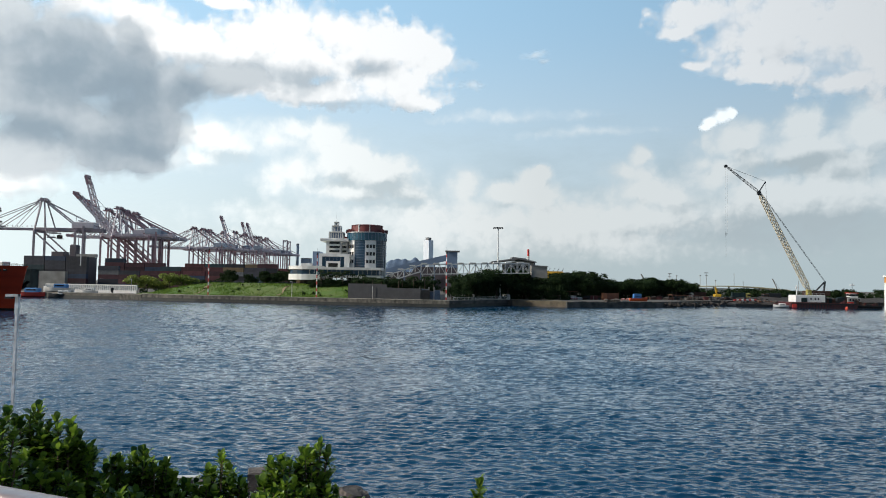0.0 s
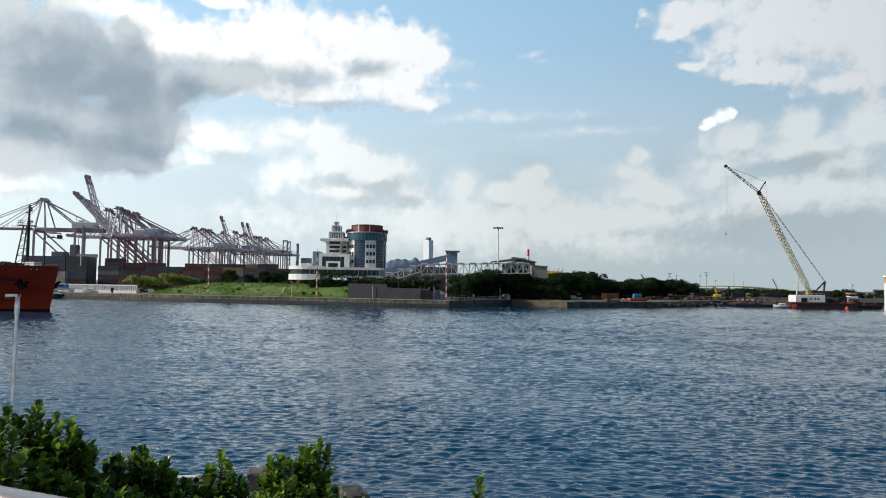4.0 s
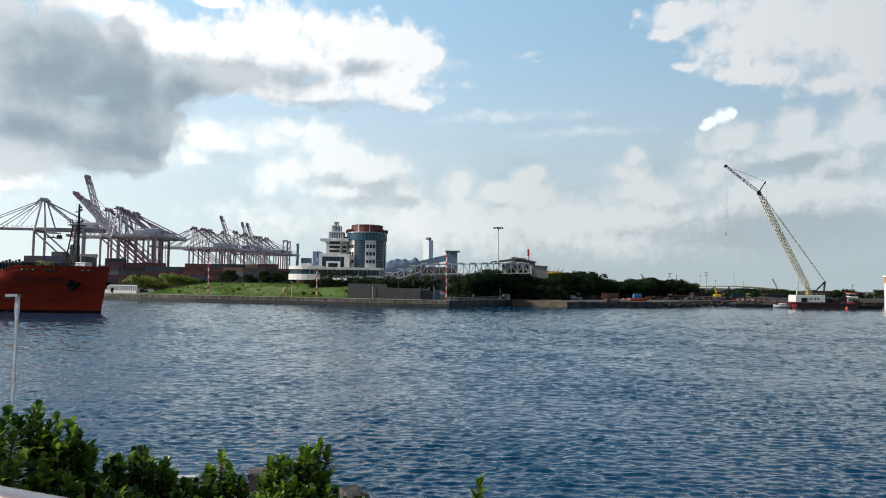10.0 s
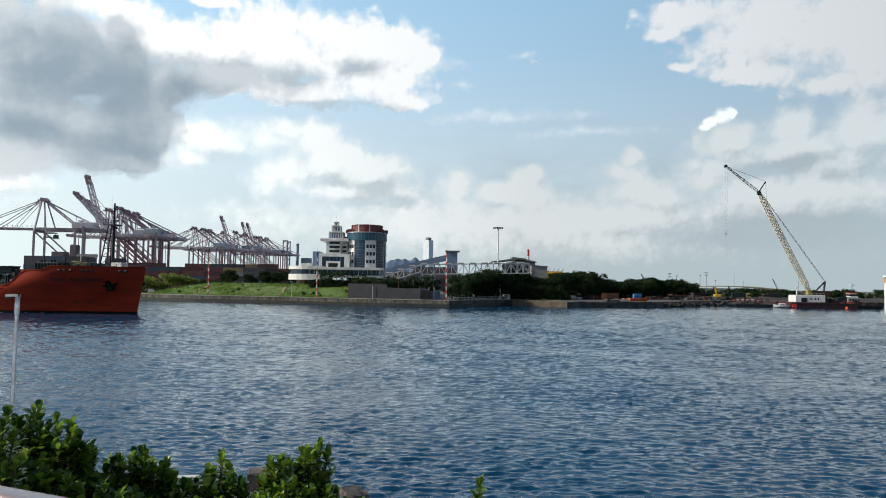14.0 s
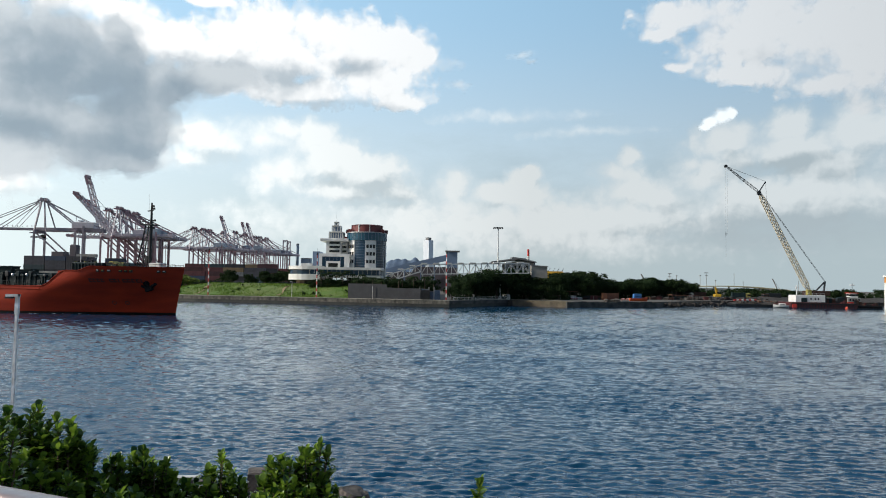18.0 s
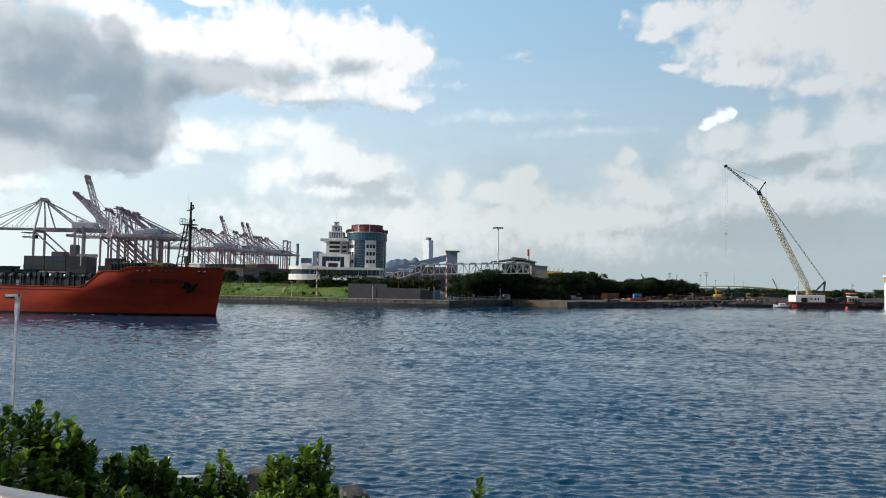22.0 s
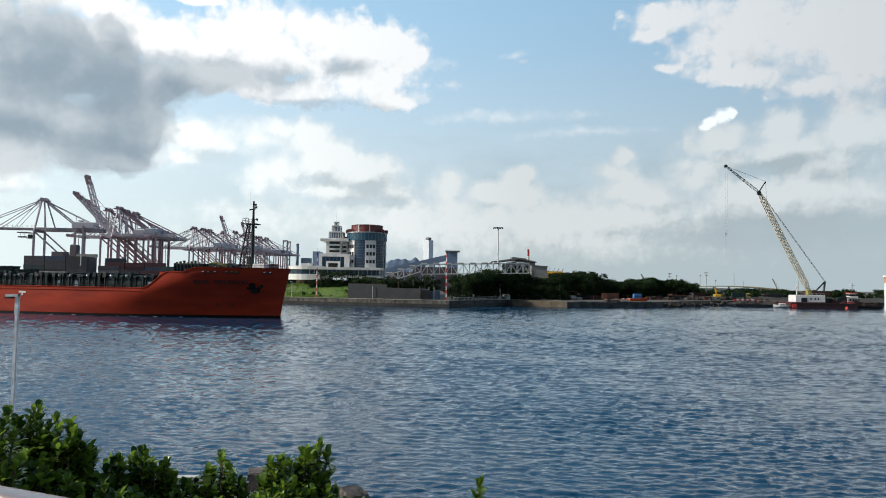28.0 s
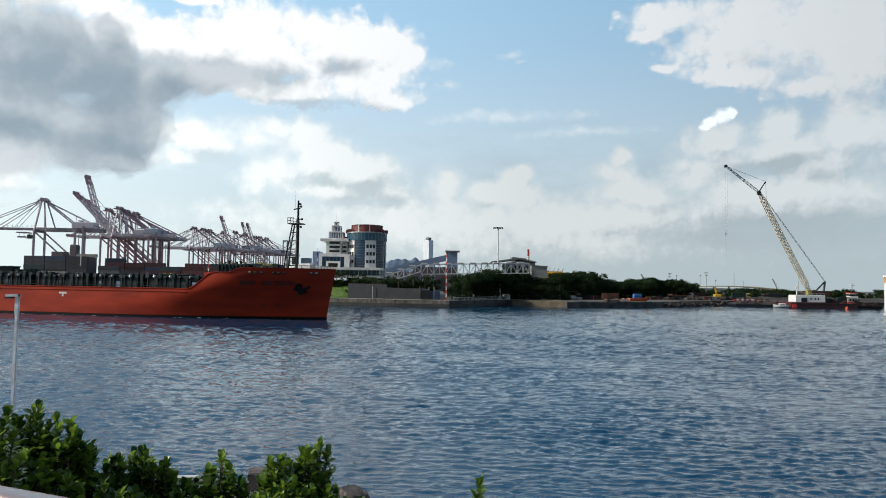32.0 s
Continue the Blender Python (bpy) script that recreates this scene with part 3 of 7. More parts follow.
rows = []
for i in range(101):
    x, y = bank_line(i / 100)
    row = []
    for off in (5, 6, 8, 10, 12, 14, 16, 18, 20, 22, 24, 30, 50, 90, 130):
        rise = min(1.0, max(0.0, (off - 5.5) / 18))
        rise = rise * rise * (3 - 2 * rise) * 0.4 + rise * 0.6
        top = 4.2 * min(1.0, 0.12 + i / 30) ** 0.6
        bumpy = 0.18 * noise.noise((x * 0.3, off * 0.3, 0)) + 0.35 * noise.noise((x * 0.09, off * 0.1, 3))
        row.append((x + off * 0.25, y + off * 0.97, 1.87 + rise * top + (bumpy if off > 5 and off < 30 else 0)))
    rows.append(row)
single("grass_bank", Geo().grid(rows), GRASS, "sunlit green grass bank with worn patches", "bank", "structure", smooth=True)
single("terrace_ground", Geo().prism([(-29.5, 300), (-29.4, 216.9), (-7.0, 210.6), (-4, 213), (-4, 330), (-29.5, 330)], 1.8, 5.0),
       SOIL, "earth terrace behind the dark wall", "ground", "structure")
for t0, t1, w in ((0.316, 0.295, 0.7), (0.679, 0.658, 0.9)):
    g, pts = Geo(), []
    for i in range(15):
        t = i / 14
        at, off = t0 + (t1 - t0) * t, 7.5 + 12.5 * t
        x, y = bank_line(at)
        x, y = x + off * 0.25 + math.sin(t * 6) * 0.6, y + off * 0.97
        rise = min(1.0, max(0.0, (off - 5.5) / 18))
        z = 1.87 + (rise * rise * (3 - 2 * rise) * 0.4 + rise * 0.6) * 4.2 * min(1.0, 0.12 + at * 100 / 30) ** 0.6 + 0.12
        k = w * (0.7 + 0.5 * noise.noise((t * 4, w, 0)))
        pts.append([(x - k, y, z - 0.3), (x - k * 0.5, y, z + 0.12), (x + k * 0.5, y, z + 0.12), (x + k, y, z - 0.3)])
    single("footpath", g.grid(pts), PATH_SOIL, "trodden bare earth path down the grass bank", "path", "structure")

# dark retaining wall of stacked slabs
wall = base("retaining_wall", "dark grey slab retaining wall above the quay", "wall", kind="structure")
a, b = (-29.8, 216.0), (-6.7, 209.6)
count = 13
for i in range(count):
    t0, t1 = i / count, (i + 1) / count
    p, q = along(a, b, t0 + 0.0002), along(a, b, t1 - 0.0002)
    xm = (p[0] + q[0]) / 2
    top = 6.75 if xm < -18.5 else (5.5 if xm > -15.5 else 6.75 - 1.25 * math.sin((xm + 18.5) / 3 * math.pi / 2))
    for z0, z1 in ((1.9, 3.1), (3.11, 4.3), (4.31, top)):
        dy = random.uniform(-0.02, 0.02)
        part("slab", Geo().prism([(p[0], p[1] + dy), (q[0], q[1] + dy), (q[0], q[1] + 0.7), (p[0], p[1] + 0.7)], z0, z1), SLATE, wall)
part("lamp_pipe", Geo().tube((-21.8, 213.2, 1.85), (-21.8, 213.2, 6.1), 0.10), STEEL_WHITE, wall, "pale upright pipe")


for x, y in ((-49.0, 222.5), (-112.0, 246.0)):
    pl = base("quay_lamp", "thin pale lamp post on the quay", "lamp post", (x, y, 1.86), group="quay lamp posts")
    part("post", Geo().tube((0, 0, 0), (0, 0, 5.2), 0.09, 0.07, 8), STEEL_WHITE, pl)
    part("lamp_arm", Geo().box(-0.6, 0.1, -0.08, 0.08, 5.15, 5.3), STEEL_WHITE, pl)


gate = base("pump_house", "blue-grey steel pump house beside the dark wall", "shed", (0, 0, 0))
for x0, x1, y, z in ((-6.5, -4.4, 213.6, 5.3), (-4.1, -2.7, 214.6, 4.6), (-2.5, -0.7, 213.9, 5.0)):
    body = part("steel_box", Geo().box(x0, x1, y, y + 2.4, 1.86, z, 0.08), BLUE_GREY, gate)
    n = int((x1 - x0) / 0.35)
    for i in range(n):
        part("rib", Geo().box(x0 + 0.15 + i * 0.35, x0 + 0.23 + i * 0.35, y - 0.06, y, 2.0, z - 0.2), SLATE, body)
    part("box_lid", Geo().box(x0 - 0.1, x1 + 0.1, y - 0.12, y + 2.5, z, z + 0.12), GREY_ROOF, body)
for x in (-7.0, -4.2, -2.6):
    part("gate_post", Geo().beam((x, 213.3, 1.86), (x, 213.3, 6.0), 0.22), LIGHT_GREY, gate)


# ---- striped signal poles on the quay ----
def striped_pole(x, y, z0, z1, label):
    p = base("signal_pole", label, "pole", (x, y, z0), group="striped poles on the quay")
    n = 13
    h = (z1 - z0) / n
    part("foot", Geo().box(-0.5, 0.5, -0.5, 0.5, 0, 0.35, 0.05), CONCRETE, p)
    for i in range(n):
        r = 0.20 - 0.06 * i / n
        part("band", Geo().tube((0, 0, h * i + (0.35 if i == 0 else 0)), (0, 0, h * (i + 1)), r, r - 0.004, 10), RED_PAINT if i % 2 == 0 else WHITE, p, smooth=True)
    part("lantern", Geo().tube((0, 0, z1 - z0), (0, 0, z1 - z0 + 0.7), 0.24, 0.2), BLACK_STEEL, p)
    part("spike", Geo().tube((0, 0, z1 - z0 + 0.7), (0, 0, z1 - z0 + 2.6), 0.03, 0.01, 5), BLACK_STEEL, p)


striped_pole(1.2, 210.0, 1.85, 16.3, "tall red and white banded signal pole at the quay corner")
striped_pole(-40.5, 220.0, 1.9, 15.8, "red and white banded signal pole before the office")
striped_pole(-79.0, 230.5, 1.85, 17.2, "red and white banded signal pole on the grass bank")


# ---- harbour office: podium, stepped block and round tower ----
def harbour_office():
    o = base("harbour_office", "white stepped harbour office with a round glass-banded tower", "building", (0, 0, 0))

    def bullet(x0, x1, y0, y1, n=12):
        """A plan with a round west end."""
        r = (y1 - y0) / 2
        ring = [(x1, y0), (x1, y1)]
        for i in range(n + 1):
            t = math.pi / 2 + math.pi * i / n
            ring.append((x0 + r + r * math.cos(t), y0 + r + r * math.sin(t)))
        return ring

    part("podium_base", Geo().prism(bullet(-55.5, -23, 247.6, 262), 5.0, 7.8), GLASS_BLACK, o)
    part("podium_parapet", Geo().prism(bullet(-57.2, -44, 246, 263), 7.8, 9.9), WHITE, o)
    part("podium_parapet", Geo().prism([(-44, 246.4), (-22.4, 246.4), (-22.4, 263), (-44, 263)], 8.6, 9.7), LIGHT_GREY, o)
    part("glass_band", Geo().prism(bullet(-56.7, -23, 246.6, 262), 9.7, 11.6), GLASS_BLUE, o)
    for i in range(16):
        x = -48 + i * 1.6
        part("mullion", Geo().box(x - 0.05, x + 0.05, 246.5, 246.62, 9.9, 11.6), LIGHT_GREY, o)
    part("podium_roof", Geo().prism(bullet(-57.2, -44, 246, 263), 11.6, 12.9), WHITE, o)
    part("podium_roof", Geo().prism([(-44, 245.8), (-22.2, 245.8), (-22.2, 263), (-44, 263)], 11.6, 12.5), WHITE, o)
    part("roof_box", Geo().box(-52, -48.2, 250, 253, 12.9, 13.9), WHITE, o)
    # middle block, a frame round a dark glass front
    part("wing", Geo().box(-48.7, -46.1, 255, 262, 12.5, 18.5), BLUE_GREY, o)
    mid = part("middle_block", Geo().box(-46.1, -34.8, 254.6, 266, 12.5, 17.7), WHITE, o)
    part("front_frame", Geo().box(-46.1, -45.0, 253.8, 254.6, 12.5, 17.7), WHITE, mid)
    part("front_frame", Geo().box(-36.7, -34.8, 253.8, 254.6, 12.5, 17.7), WHITE, mid)
    part("front_frame", Geo().box(-45.0, -36.7, 253.8, 254.6, 16.6, 17.7), WHITE, mid)
    part("front_glass", Geo().box(-45.0, -36.7, 254.2, 254.5, 12.5, 16.6), GLASS_BLUE, mid)
    for i in range(1, 6):
        x = -45 + i * 1.38
        part("mullion", Geo().box(x - 0.05, x + 0.05, 254.1, 254.2, 12.5, 16.6), BLUE_GREY, mid)
    part("porch_frame", Geo().box(-43.4, -38.2, 253.4, 254.1, 14.2, 14.9), WHITE, mid)
    for x in (-43.4, -39.0):
        part("porch_post", Geo().box(x, x + 0.8, 253.4, 254.1, 12.5, 14.2), WHITE, mid)
    part("porch_glass", Geo().box(-42.6, -39.0, 253.9, 254.08, 12.5, 14.2), GLASS_BLACK, mid)
    # upper block with ribbon windows
    up = part("upper_block", Geo().box(-44.0, -38.6, 256.6, 266, 17.7, 23.0), WHITE, o)
    for z in (18.3, 19.9, 21.5):
        part("ribbon_window", Geo().box(-42.8, -38.9, 256.5, 256.6, z, z + 0.85), GLASS_BLACK, up)
        part("window_sill", Geo().box(-43.0, -38.7, 256.4, 256.6, z - 0.15, z), LIGHT_GREY, up)
    side = part("side_block", Geo().box(-38.6, -36.2, 258.4, 266, 17.7, 22.4), LIGHT_GREY, o)
    for z in (18.4, 20.0):
        part("side_window", Geo().box(-38.2, -36.6, 258.3, 258.4, z, z + 0.8), GLASS_BLACK, side)
    part("cornice", Geo().box(-46.1, -35.6, 255.6, 267, 22.5, 23.5, 0.15), WHITE, o)
    # open belfry storeys
    for x0, x1, z0, z1, y in ((-43.4, -38.0, 23.5, 26.2, 258), (-42.4, -39.0, 26.2, 28.6, 258.6), (-41.6, -39.9, 28.6, 30.1, 259.2)):
        st = part("belfry_storey", Geo().box(x0, x1, y, y + (x1 - x0), z1 - 0.35, z1), LIGHT_GREY, o)
        part("belfry_floor", Geo().box(x0, x1, y, y + (x1 - x0), z0, z0 + 0.3), LIGHT_GREY, st)
        w = (x1 - x0) * 0.09
        for i in range(2):
            for j in range(2):
                px, py = x0 + i * (x1 - x0 - w), y + j * (x1 - x0 - w)
                part("corner_post", Geo().box(px, px + w, py, py + w, z0 + 0.3, z1 - 0.35), LIGHT_GREY, st)
        part("core", Geo().box(x0 + 0.5, x1 - 0.5, y + 0.7, y + x1 - x0 - 0.5, z0 + 0.3, z1 - 0.35), BLUE_GREY, st)
        for i in range(5 if x1 - x0 > 5 else 2):
            px = x0 + (x1 - x0) * (i + 1) / (6 if x1 - x0 > 5 else 3)
            part("fin", Geo().box(px - 0.13, px + 0.13, y + 0.1, y + 0.4, z0 + 0.3, z1 - 0.35), WHITE, st)
    part("antenna", Geo().tube((-40.8, 260, 30.1), (-40.8, 260, 34.0), 0.06, 0.02, 6), STEEL_WHITE, o)
    # round tower
    cx, cy, r = -29.2, 261.5, 7.3

    def arc(a0, a1, rr, z0, z1, thick=0.5, n=10):
        g, ring = Geo(), []
        for i in range(n + 1):
            t = radians(a0 + (a1 - a0) * i / n)
            ring.append((cx + rr * math.cos(t), cy + rr * math.sin(t)))
        for i in range(n, -1, -1):
            t = radians(a0 + (a1 - a0) * i / n)
            ring.append((cx + (rr - thick) * math.cos(t), cy + (rr - thick) * math.sin(t)))
        return g.prism(ring, z0, z1)

    drum = part("drum", Geo().tube((cx, cy, 5), (cx, cy, 22.9), r - 0.45, n=48), LIGHT_GREY, o, smooth=True)
    for a0, a1, glass in ((150, 187, False), (187, 206, True), (206, 237, False), (237, 271, True), (271, 304, False), (304, 350, True), (350, 390, False), (390, 420, True), (420, 510, False)):
        if glass:
            part("glass_bay", arc(a0, a1, r - 0.15, 12.4, 22.9), GLASS_BLUE, drum)
            for z in range(13, 23):
                part("transom", arc(a0, a1, r - 0.06, z + 0.45, z + 0.53, 0.1, 4), BLUE_GREY, drum)
        else:
            pier = part("pier", arc(a0, a1, r + 0.1, 5.2, 22.9), WHITE, drum)
            mid_a = (a0 + a1) / 2
            for z in (14.3, 17.2, 20.0):
                for k in (-1, 0, 1):
                    t0 = mid_a + k * 9.5
                    if a0 + 4 < t0 < a1 - 4:
                        part("window", arc(t0 - 3.4, t0 + 3.4, r + 0.17, z, z + 1.3, 0.2, 3), GLASS_BLACK, pier)
    part("glass_ring", arc(0, 359.9, r + 0.25, 22.9, 25.8, 0.7, 48), GLASS_TEAL, o, "blue glass observation ring")
    for i in range(36):
        part("ring_mullion", arc(i * 10 - 0.4, i * 10 + 0.4, r + 0.33, 22.9, 25.8, 0.12, 1), BLUE_GREY, o)
    part("ring_cap", arc(0, 359.9, r + 0.45, 25.8, 26.1, 1.2, 48), LIGHT_GREY, o)
    crown = part("crown", Geo().tube((cx, cy, 26.0), (cx, cy, 28.7), 6.0, 5.9, 40), RED_ROOF, o, "dull red drum roof", smooth=True)
    part("crown_lid", Geo().tube((cx, cy, 28.7), (cx, cy, 29.0), 6.1, 5.6, 40), RED_ROOF, crown)
    for t in (200, 245, 285, 340, 20, 60, 100, 150):
        a = radians(t)
        part("crown_rib", Geo().beam((cx + 6.05 * math.cos(a), cy + 6.05 * math.sin(a), 26), (cx + 6.0 * math.cos(a), cy + 6.0 * math.sin(a), 28.9), 0.3), WHITE if t in (245, 285) else RED_ROOF, crown)
    for t in (185, 212, 328, 355):
        a = radians(t)
        x, y = cx + 7.2 * math.cos(a), cy + 7.2 * math.sin(a)
        part("crown_lug", Geo().box(x - 0.8, x + 0.8, y - 0.8, y + 0.8, 25.9, 27.2, 0.1), RED_ROOF, o)
    part("flag_panel", Geo().box(-37.9, -36.6, 262, 262.1, 22.8, 24.6), RED_PAINT, o, "small red and white flag panel")


harbour_office()


# ---- white steel truss gallery on trestles ----
def truss(o, a, b, drop, bays, y_depth=3.0):
    """Two side frames with posts, diagonals, chords, a deck and a roof strip."""
    a, b = Vector(a), Vector(b)
    for dy in (0.0, y_depth):
        off = Vector((0, dy, 0))
        dn = Vector((0, 0, -drop))
        part("top_chord", Geo().beam(a + off, b + off, 0.26), WHITE, o)
        part("bottom_chord", Geo().beam(a + off + dn, b + off + dn, 0.32), WHITE, o)
        for i in range(bays + 1):
            p = a.lerp(b, i / bays) + off
            part("post", Geo().beam(p, p + dn, 0.15), WHITE, o)
            if i < bays:
                q = a.lerp(b, (i + 1) / bays) + off
                s, e = (p + dn, q) if i % 2 == 0 else (p, q + dn)
                part("diagonal", Geo().beam(s, e, 0.13), WHITE, o)
    for i in range(bays):
        p, q = a.lerp(b, i / bays), a.lerp(b, (i + 1) / bays)
        if i % 2 == 0:
            part("roof_panel", Geo().box(p.x, q.x, p.y - 0.2, p.y + y_depth + 0.2, max(p.z, q.z) + 0.15, max(p.z, q.z) + 0.45), WHITE, o)
    part("deck", Geo().beam(a + Vector((0, y_depth / 2, -drop)), b + Vector((0, y_depth / 2, -drop)), y_depth, 0.3), GREY_WALL, o)


gallery = base("truss_gallery", "white steel truss gallery on trestle legs", "gallery")
truss(gallery, (-7.5, 236, 13.7), (30.5, 240, 14.7), 3.4, 18)
truss(gallery, (-19.5, 235, 9.7), (-7.6, 236, 13.6), 2.4, 6)
for x in (-7.0, -4.0, 8.0, 20.0):
    for dy in (0, 3.0):
        part("trestle_leg", Geo().beam((x, 236.5 + dy, 1.8), (x, 236.5 + dy, 10.3), 0.35), WHITE, gallery)
    part("trestle_brace", Geo().beam((x, 236.5, 3), (x, 239.5, 9), 0.2), WHITE, gallery)


# ---- light mast, shed with chimney, yellow machine house ----
lm = base("light_mast", "tall grey floodlight mast with a wide head", "light mast", (20.7, 256, 1.8))
part("pole", Geo().tube((0, 0, 0), (0, 0, 26.7), 0.28, 0.16, 10), STEEL_WHITE, lm, smooth=True)
part("head_ring", Geo().box(-1.8, 1.8, -0.3, 0.3, 26.6, 26.85), BLACK_STEEL, lm)
for i in range(6):
    part("floodlight", Geo().box(-1.85 + i * 0.65, -1.45 + i * 0.65, -0.5, 0.2, 26.2, 26.65, 0.05), BLACK_STEEL, lm)

shed = base("grey_shed", "grey rendered shed with low dark gable roof", "building", (0, 0, 0))
part("main_wall", Geo().slab([(24.0, 1.8), (35.5, 1.8), (35.5, 15.6), (29.5, 16.6), (24.0, 15.6)], 262, 276), GREY_WALL, shed)
part("side_wall", Geo().box(33.6, 39.6, 258, 274, 1.8, 14.4), GREY_WALL, shed, "paler annex wall")
part("roof", Geo().slab([(18.6, 15.4), (29.0, 16.9), (35.8, 15.7), (35.8, 16.1), (29.0, 17.5), (18.6, 15.9)], 260.5, 277), GREY_ROOF, shed)
part("roof_vent", Geo().slab([(26.5, 17.1), (32.5, 16.6), (32.3, 17.3), (27.0, 17.9)], 263, 274), GREY_ROOF, shed)
part("annex_roof", Geo().slab([(33.4, 14.4), (39.9, 14.0), (39.9, 14.3), (33.4, 14.8)], 257.6, 274.4), GREY_ROOF, shed)
for i in range(4):
    part("shed_window", Geo().box(25 + i * 2.1, 26.4 + i * 2.1, 261.9, 262.0, 13.2, 14.4), GLASS_BLACK, shed)
chim = base("banded_chimney", "red and white banded thin chimney", "chimney", (37.6, 300, 1.8))
for i in range(7):
    part("band", Geo().tube((0, 0, i * 3), (0, 0, i * 3 + 3), 0.62 - 0.02 * i, 0.60 - 0.02 * i, 12), RED_PAINT if i % 2 == 0 else WHITE, chim, smooth=True)
ym = base("yellow_machine", "yellow cargo machine with open top frames", "machine", (48.8, 300, 1.8))
part("body", Geo().box(-4.2, 4.4, -2, 2, 8.2, 11.0, 0.3), YELLOW, ym)
part("top_frame", Geo().box(-3.6, 3.8, -1.5, 1.5, 11.0, 11.5), YELLOW, ym)
for i in range(4):
    part("leg", Geo().box(-3.9 + (i % 2) * 7.2, -3.3 + (i % 2) * 7.2, -1.8 + (i // 2) * 3, -1.2 + (i // 2) * 3, 0, 8.2), YELLOW, ym)
for i in range(4):
    x = -2.5 + i * 2
    part("rod", Geo().beam((x, 0, 11.4), (x + 1.0, 0, 12.9), 0.15), BLACK_STEEL, ym)

# ---- far things behind the terrace ----
FAR_PALE = mat("far_pale_cladding", (0.80, 0.84, 0.88), 0.7, 0, 0.1, 0.1, 1.0, 0.05)
ft = base("far_tower", "pale slender tower block far inland", "building", (-19.4, 900, 0), -38)
part("shaft", Geo().box(-4.6, 4.6, -4.6, 4.6, 0, 64.5), FAR_PALE, ft)
part("cap", Geo().box(-2.5, 2.5, -3, 3, 64.5, 68), GREY_ROOF, ft)
for i in range(18):
    part("storey_line", Geo().box(-4.65, 4.65, -4.68, -4.6, 8 + i * 3.1, 8.5 + i * 3.1), FAR_PALE, ft)
hills = Geo()
rows = []
for j in range(9):
    v = j / 8
    row = []
    for i in range(121):
        x = -160 + i * 2.5
        h = 33 * math.exp(-((x + 50) / 42) ** 4) + 12 * math.exp(-((x - 20) / 40) ** 2)
        h += 5 * noise.noise((x * 0.05, v, 1)) + 4.0 * noise.noise((x * 0.13, v * 2, 2)) + 1.2 * noise.noise((x * 0.3, v * 3, 4))
        row.append((x, 780 + v * 200, 1.5 + max(0, h) * math.sin(math.pi * min(1, v * 0.9 + 0.1))))
    rows.append(row)
# blue distance haze is put into the base colour of the woods
single("wooded_hill", hills.grid(rows), mat("hazy_far_woods", (0.085, 0.13, 0.20), 0.9, 0, 0.4, 0.05, 0.4, 0.5, depth=2.0),
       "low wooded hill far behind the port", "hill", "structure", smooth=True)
conv = base("conveyor_gallery", "blue-grey inclined conveyor gallery with transfer tower", "conveyor")
part("gallery", Geo().beam((-52, 500, 13), (4, 500, 26.5), 4, 4.2), BLUE_GREY, conv)
tower_ob = part("transfer_tower", Geo().box(2.5, 10.6, 496, 506, 19.0, 30.6), BLUE_GREY, conv)
part("tower_base", Geo().box(2.8, 10.3, 496.3, 505.7, 1.8, 19.0), SHIP_DARK, conv)
part("tower_roof", Geo().box(1.8, 12.3, 495, 507, 30.6, 31.4), GREY_ROOF, tower_ob)
part("lower_house", Geo().box(-40, 6, 505, 515, 1.8, 15.5).box(-22, 6, 505, 515, 15.5, 19.5), SHIP_DARK, conv)
for x in (-40, -28, -16, -6):
    part("trestle", Geo().beam((x, 500, 1.8), (x, 500, 13 + (x + 52) * 0.24), 0.9), BLUE_GREY, conv)
for x, h, w in ((-208.6, 60, 2.6), (-203.5, 58.5, 1.6)):
    st = base("distant_gantry", "dark latticed tower legs behind the cranes", "gantry", (x, 900, 1.8), group="latticed towers")
    for s in (-w, w):
        part("leg", Geo().beam((s, 0, 0), (s, 0, h), 1.2), CRANE_DARK, st)
    for i in range(8):
        part("tie", Geo().beam((-w, 0, h * (i + 0.5) / 8), (w, 0, h * (i + 1) / 8), 0.7), CRANE_DARK, st)
    part("head", Geo().box(-w - 0.6, w + 0.6, -1, 1, h - 1.5, h), CRANE_DARK, st)
FAR_GREY = mat("far_blue_grey", (0.26, 0.34, 0.42), 0.7, 0, 0.2, 0.1, 1.0, 0.05)
bl = base("far_chimney", "blue-grey round chimney far inland", "chimney", (-192, 900, 1.8))
part("stack", Geo().tube((0, 0, 0), (0, 0, 55), 2.2, 1.8, 16), FAR_GREY, bl, smooth=True)
part("rim", Geo().tube((0, 0, 54.5), (0, 0, 55.6), 2.1, 2.1, 16), GREY_ROOF, bl)
for x, w, h in ((-176, 12, 35), (-160, 10, 31), (-170, 22, 26)):
    fb = base("far_block", "pale office block far inland", "building", (x, 880, 1.8), group="far office blocks")
    part("wall", Geo().box(-w / 2, w / 2, -5, 5, 0, h), FAR_GREY, fb)
    part("roof", Geo().box(-w / 2 - 0.3, w / 2 + 0.3, -5.3, 5.3, h, h + 0.8), GREY_ROOF, fb)


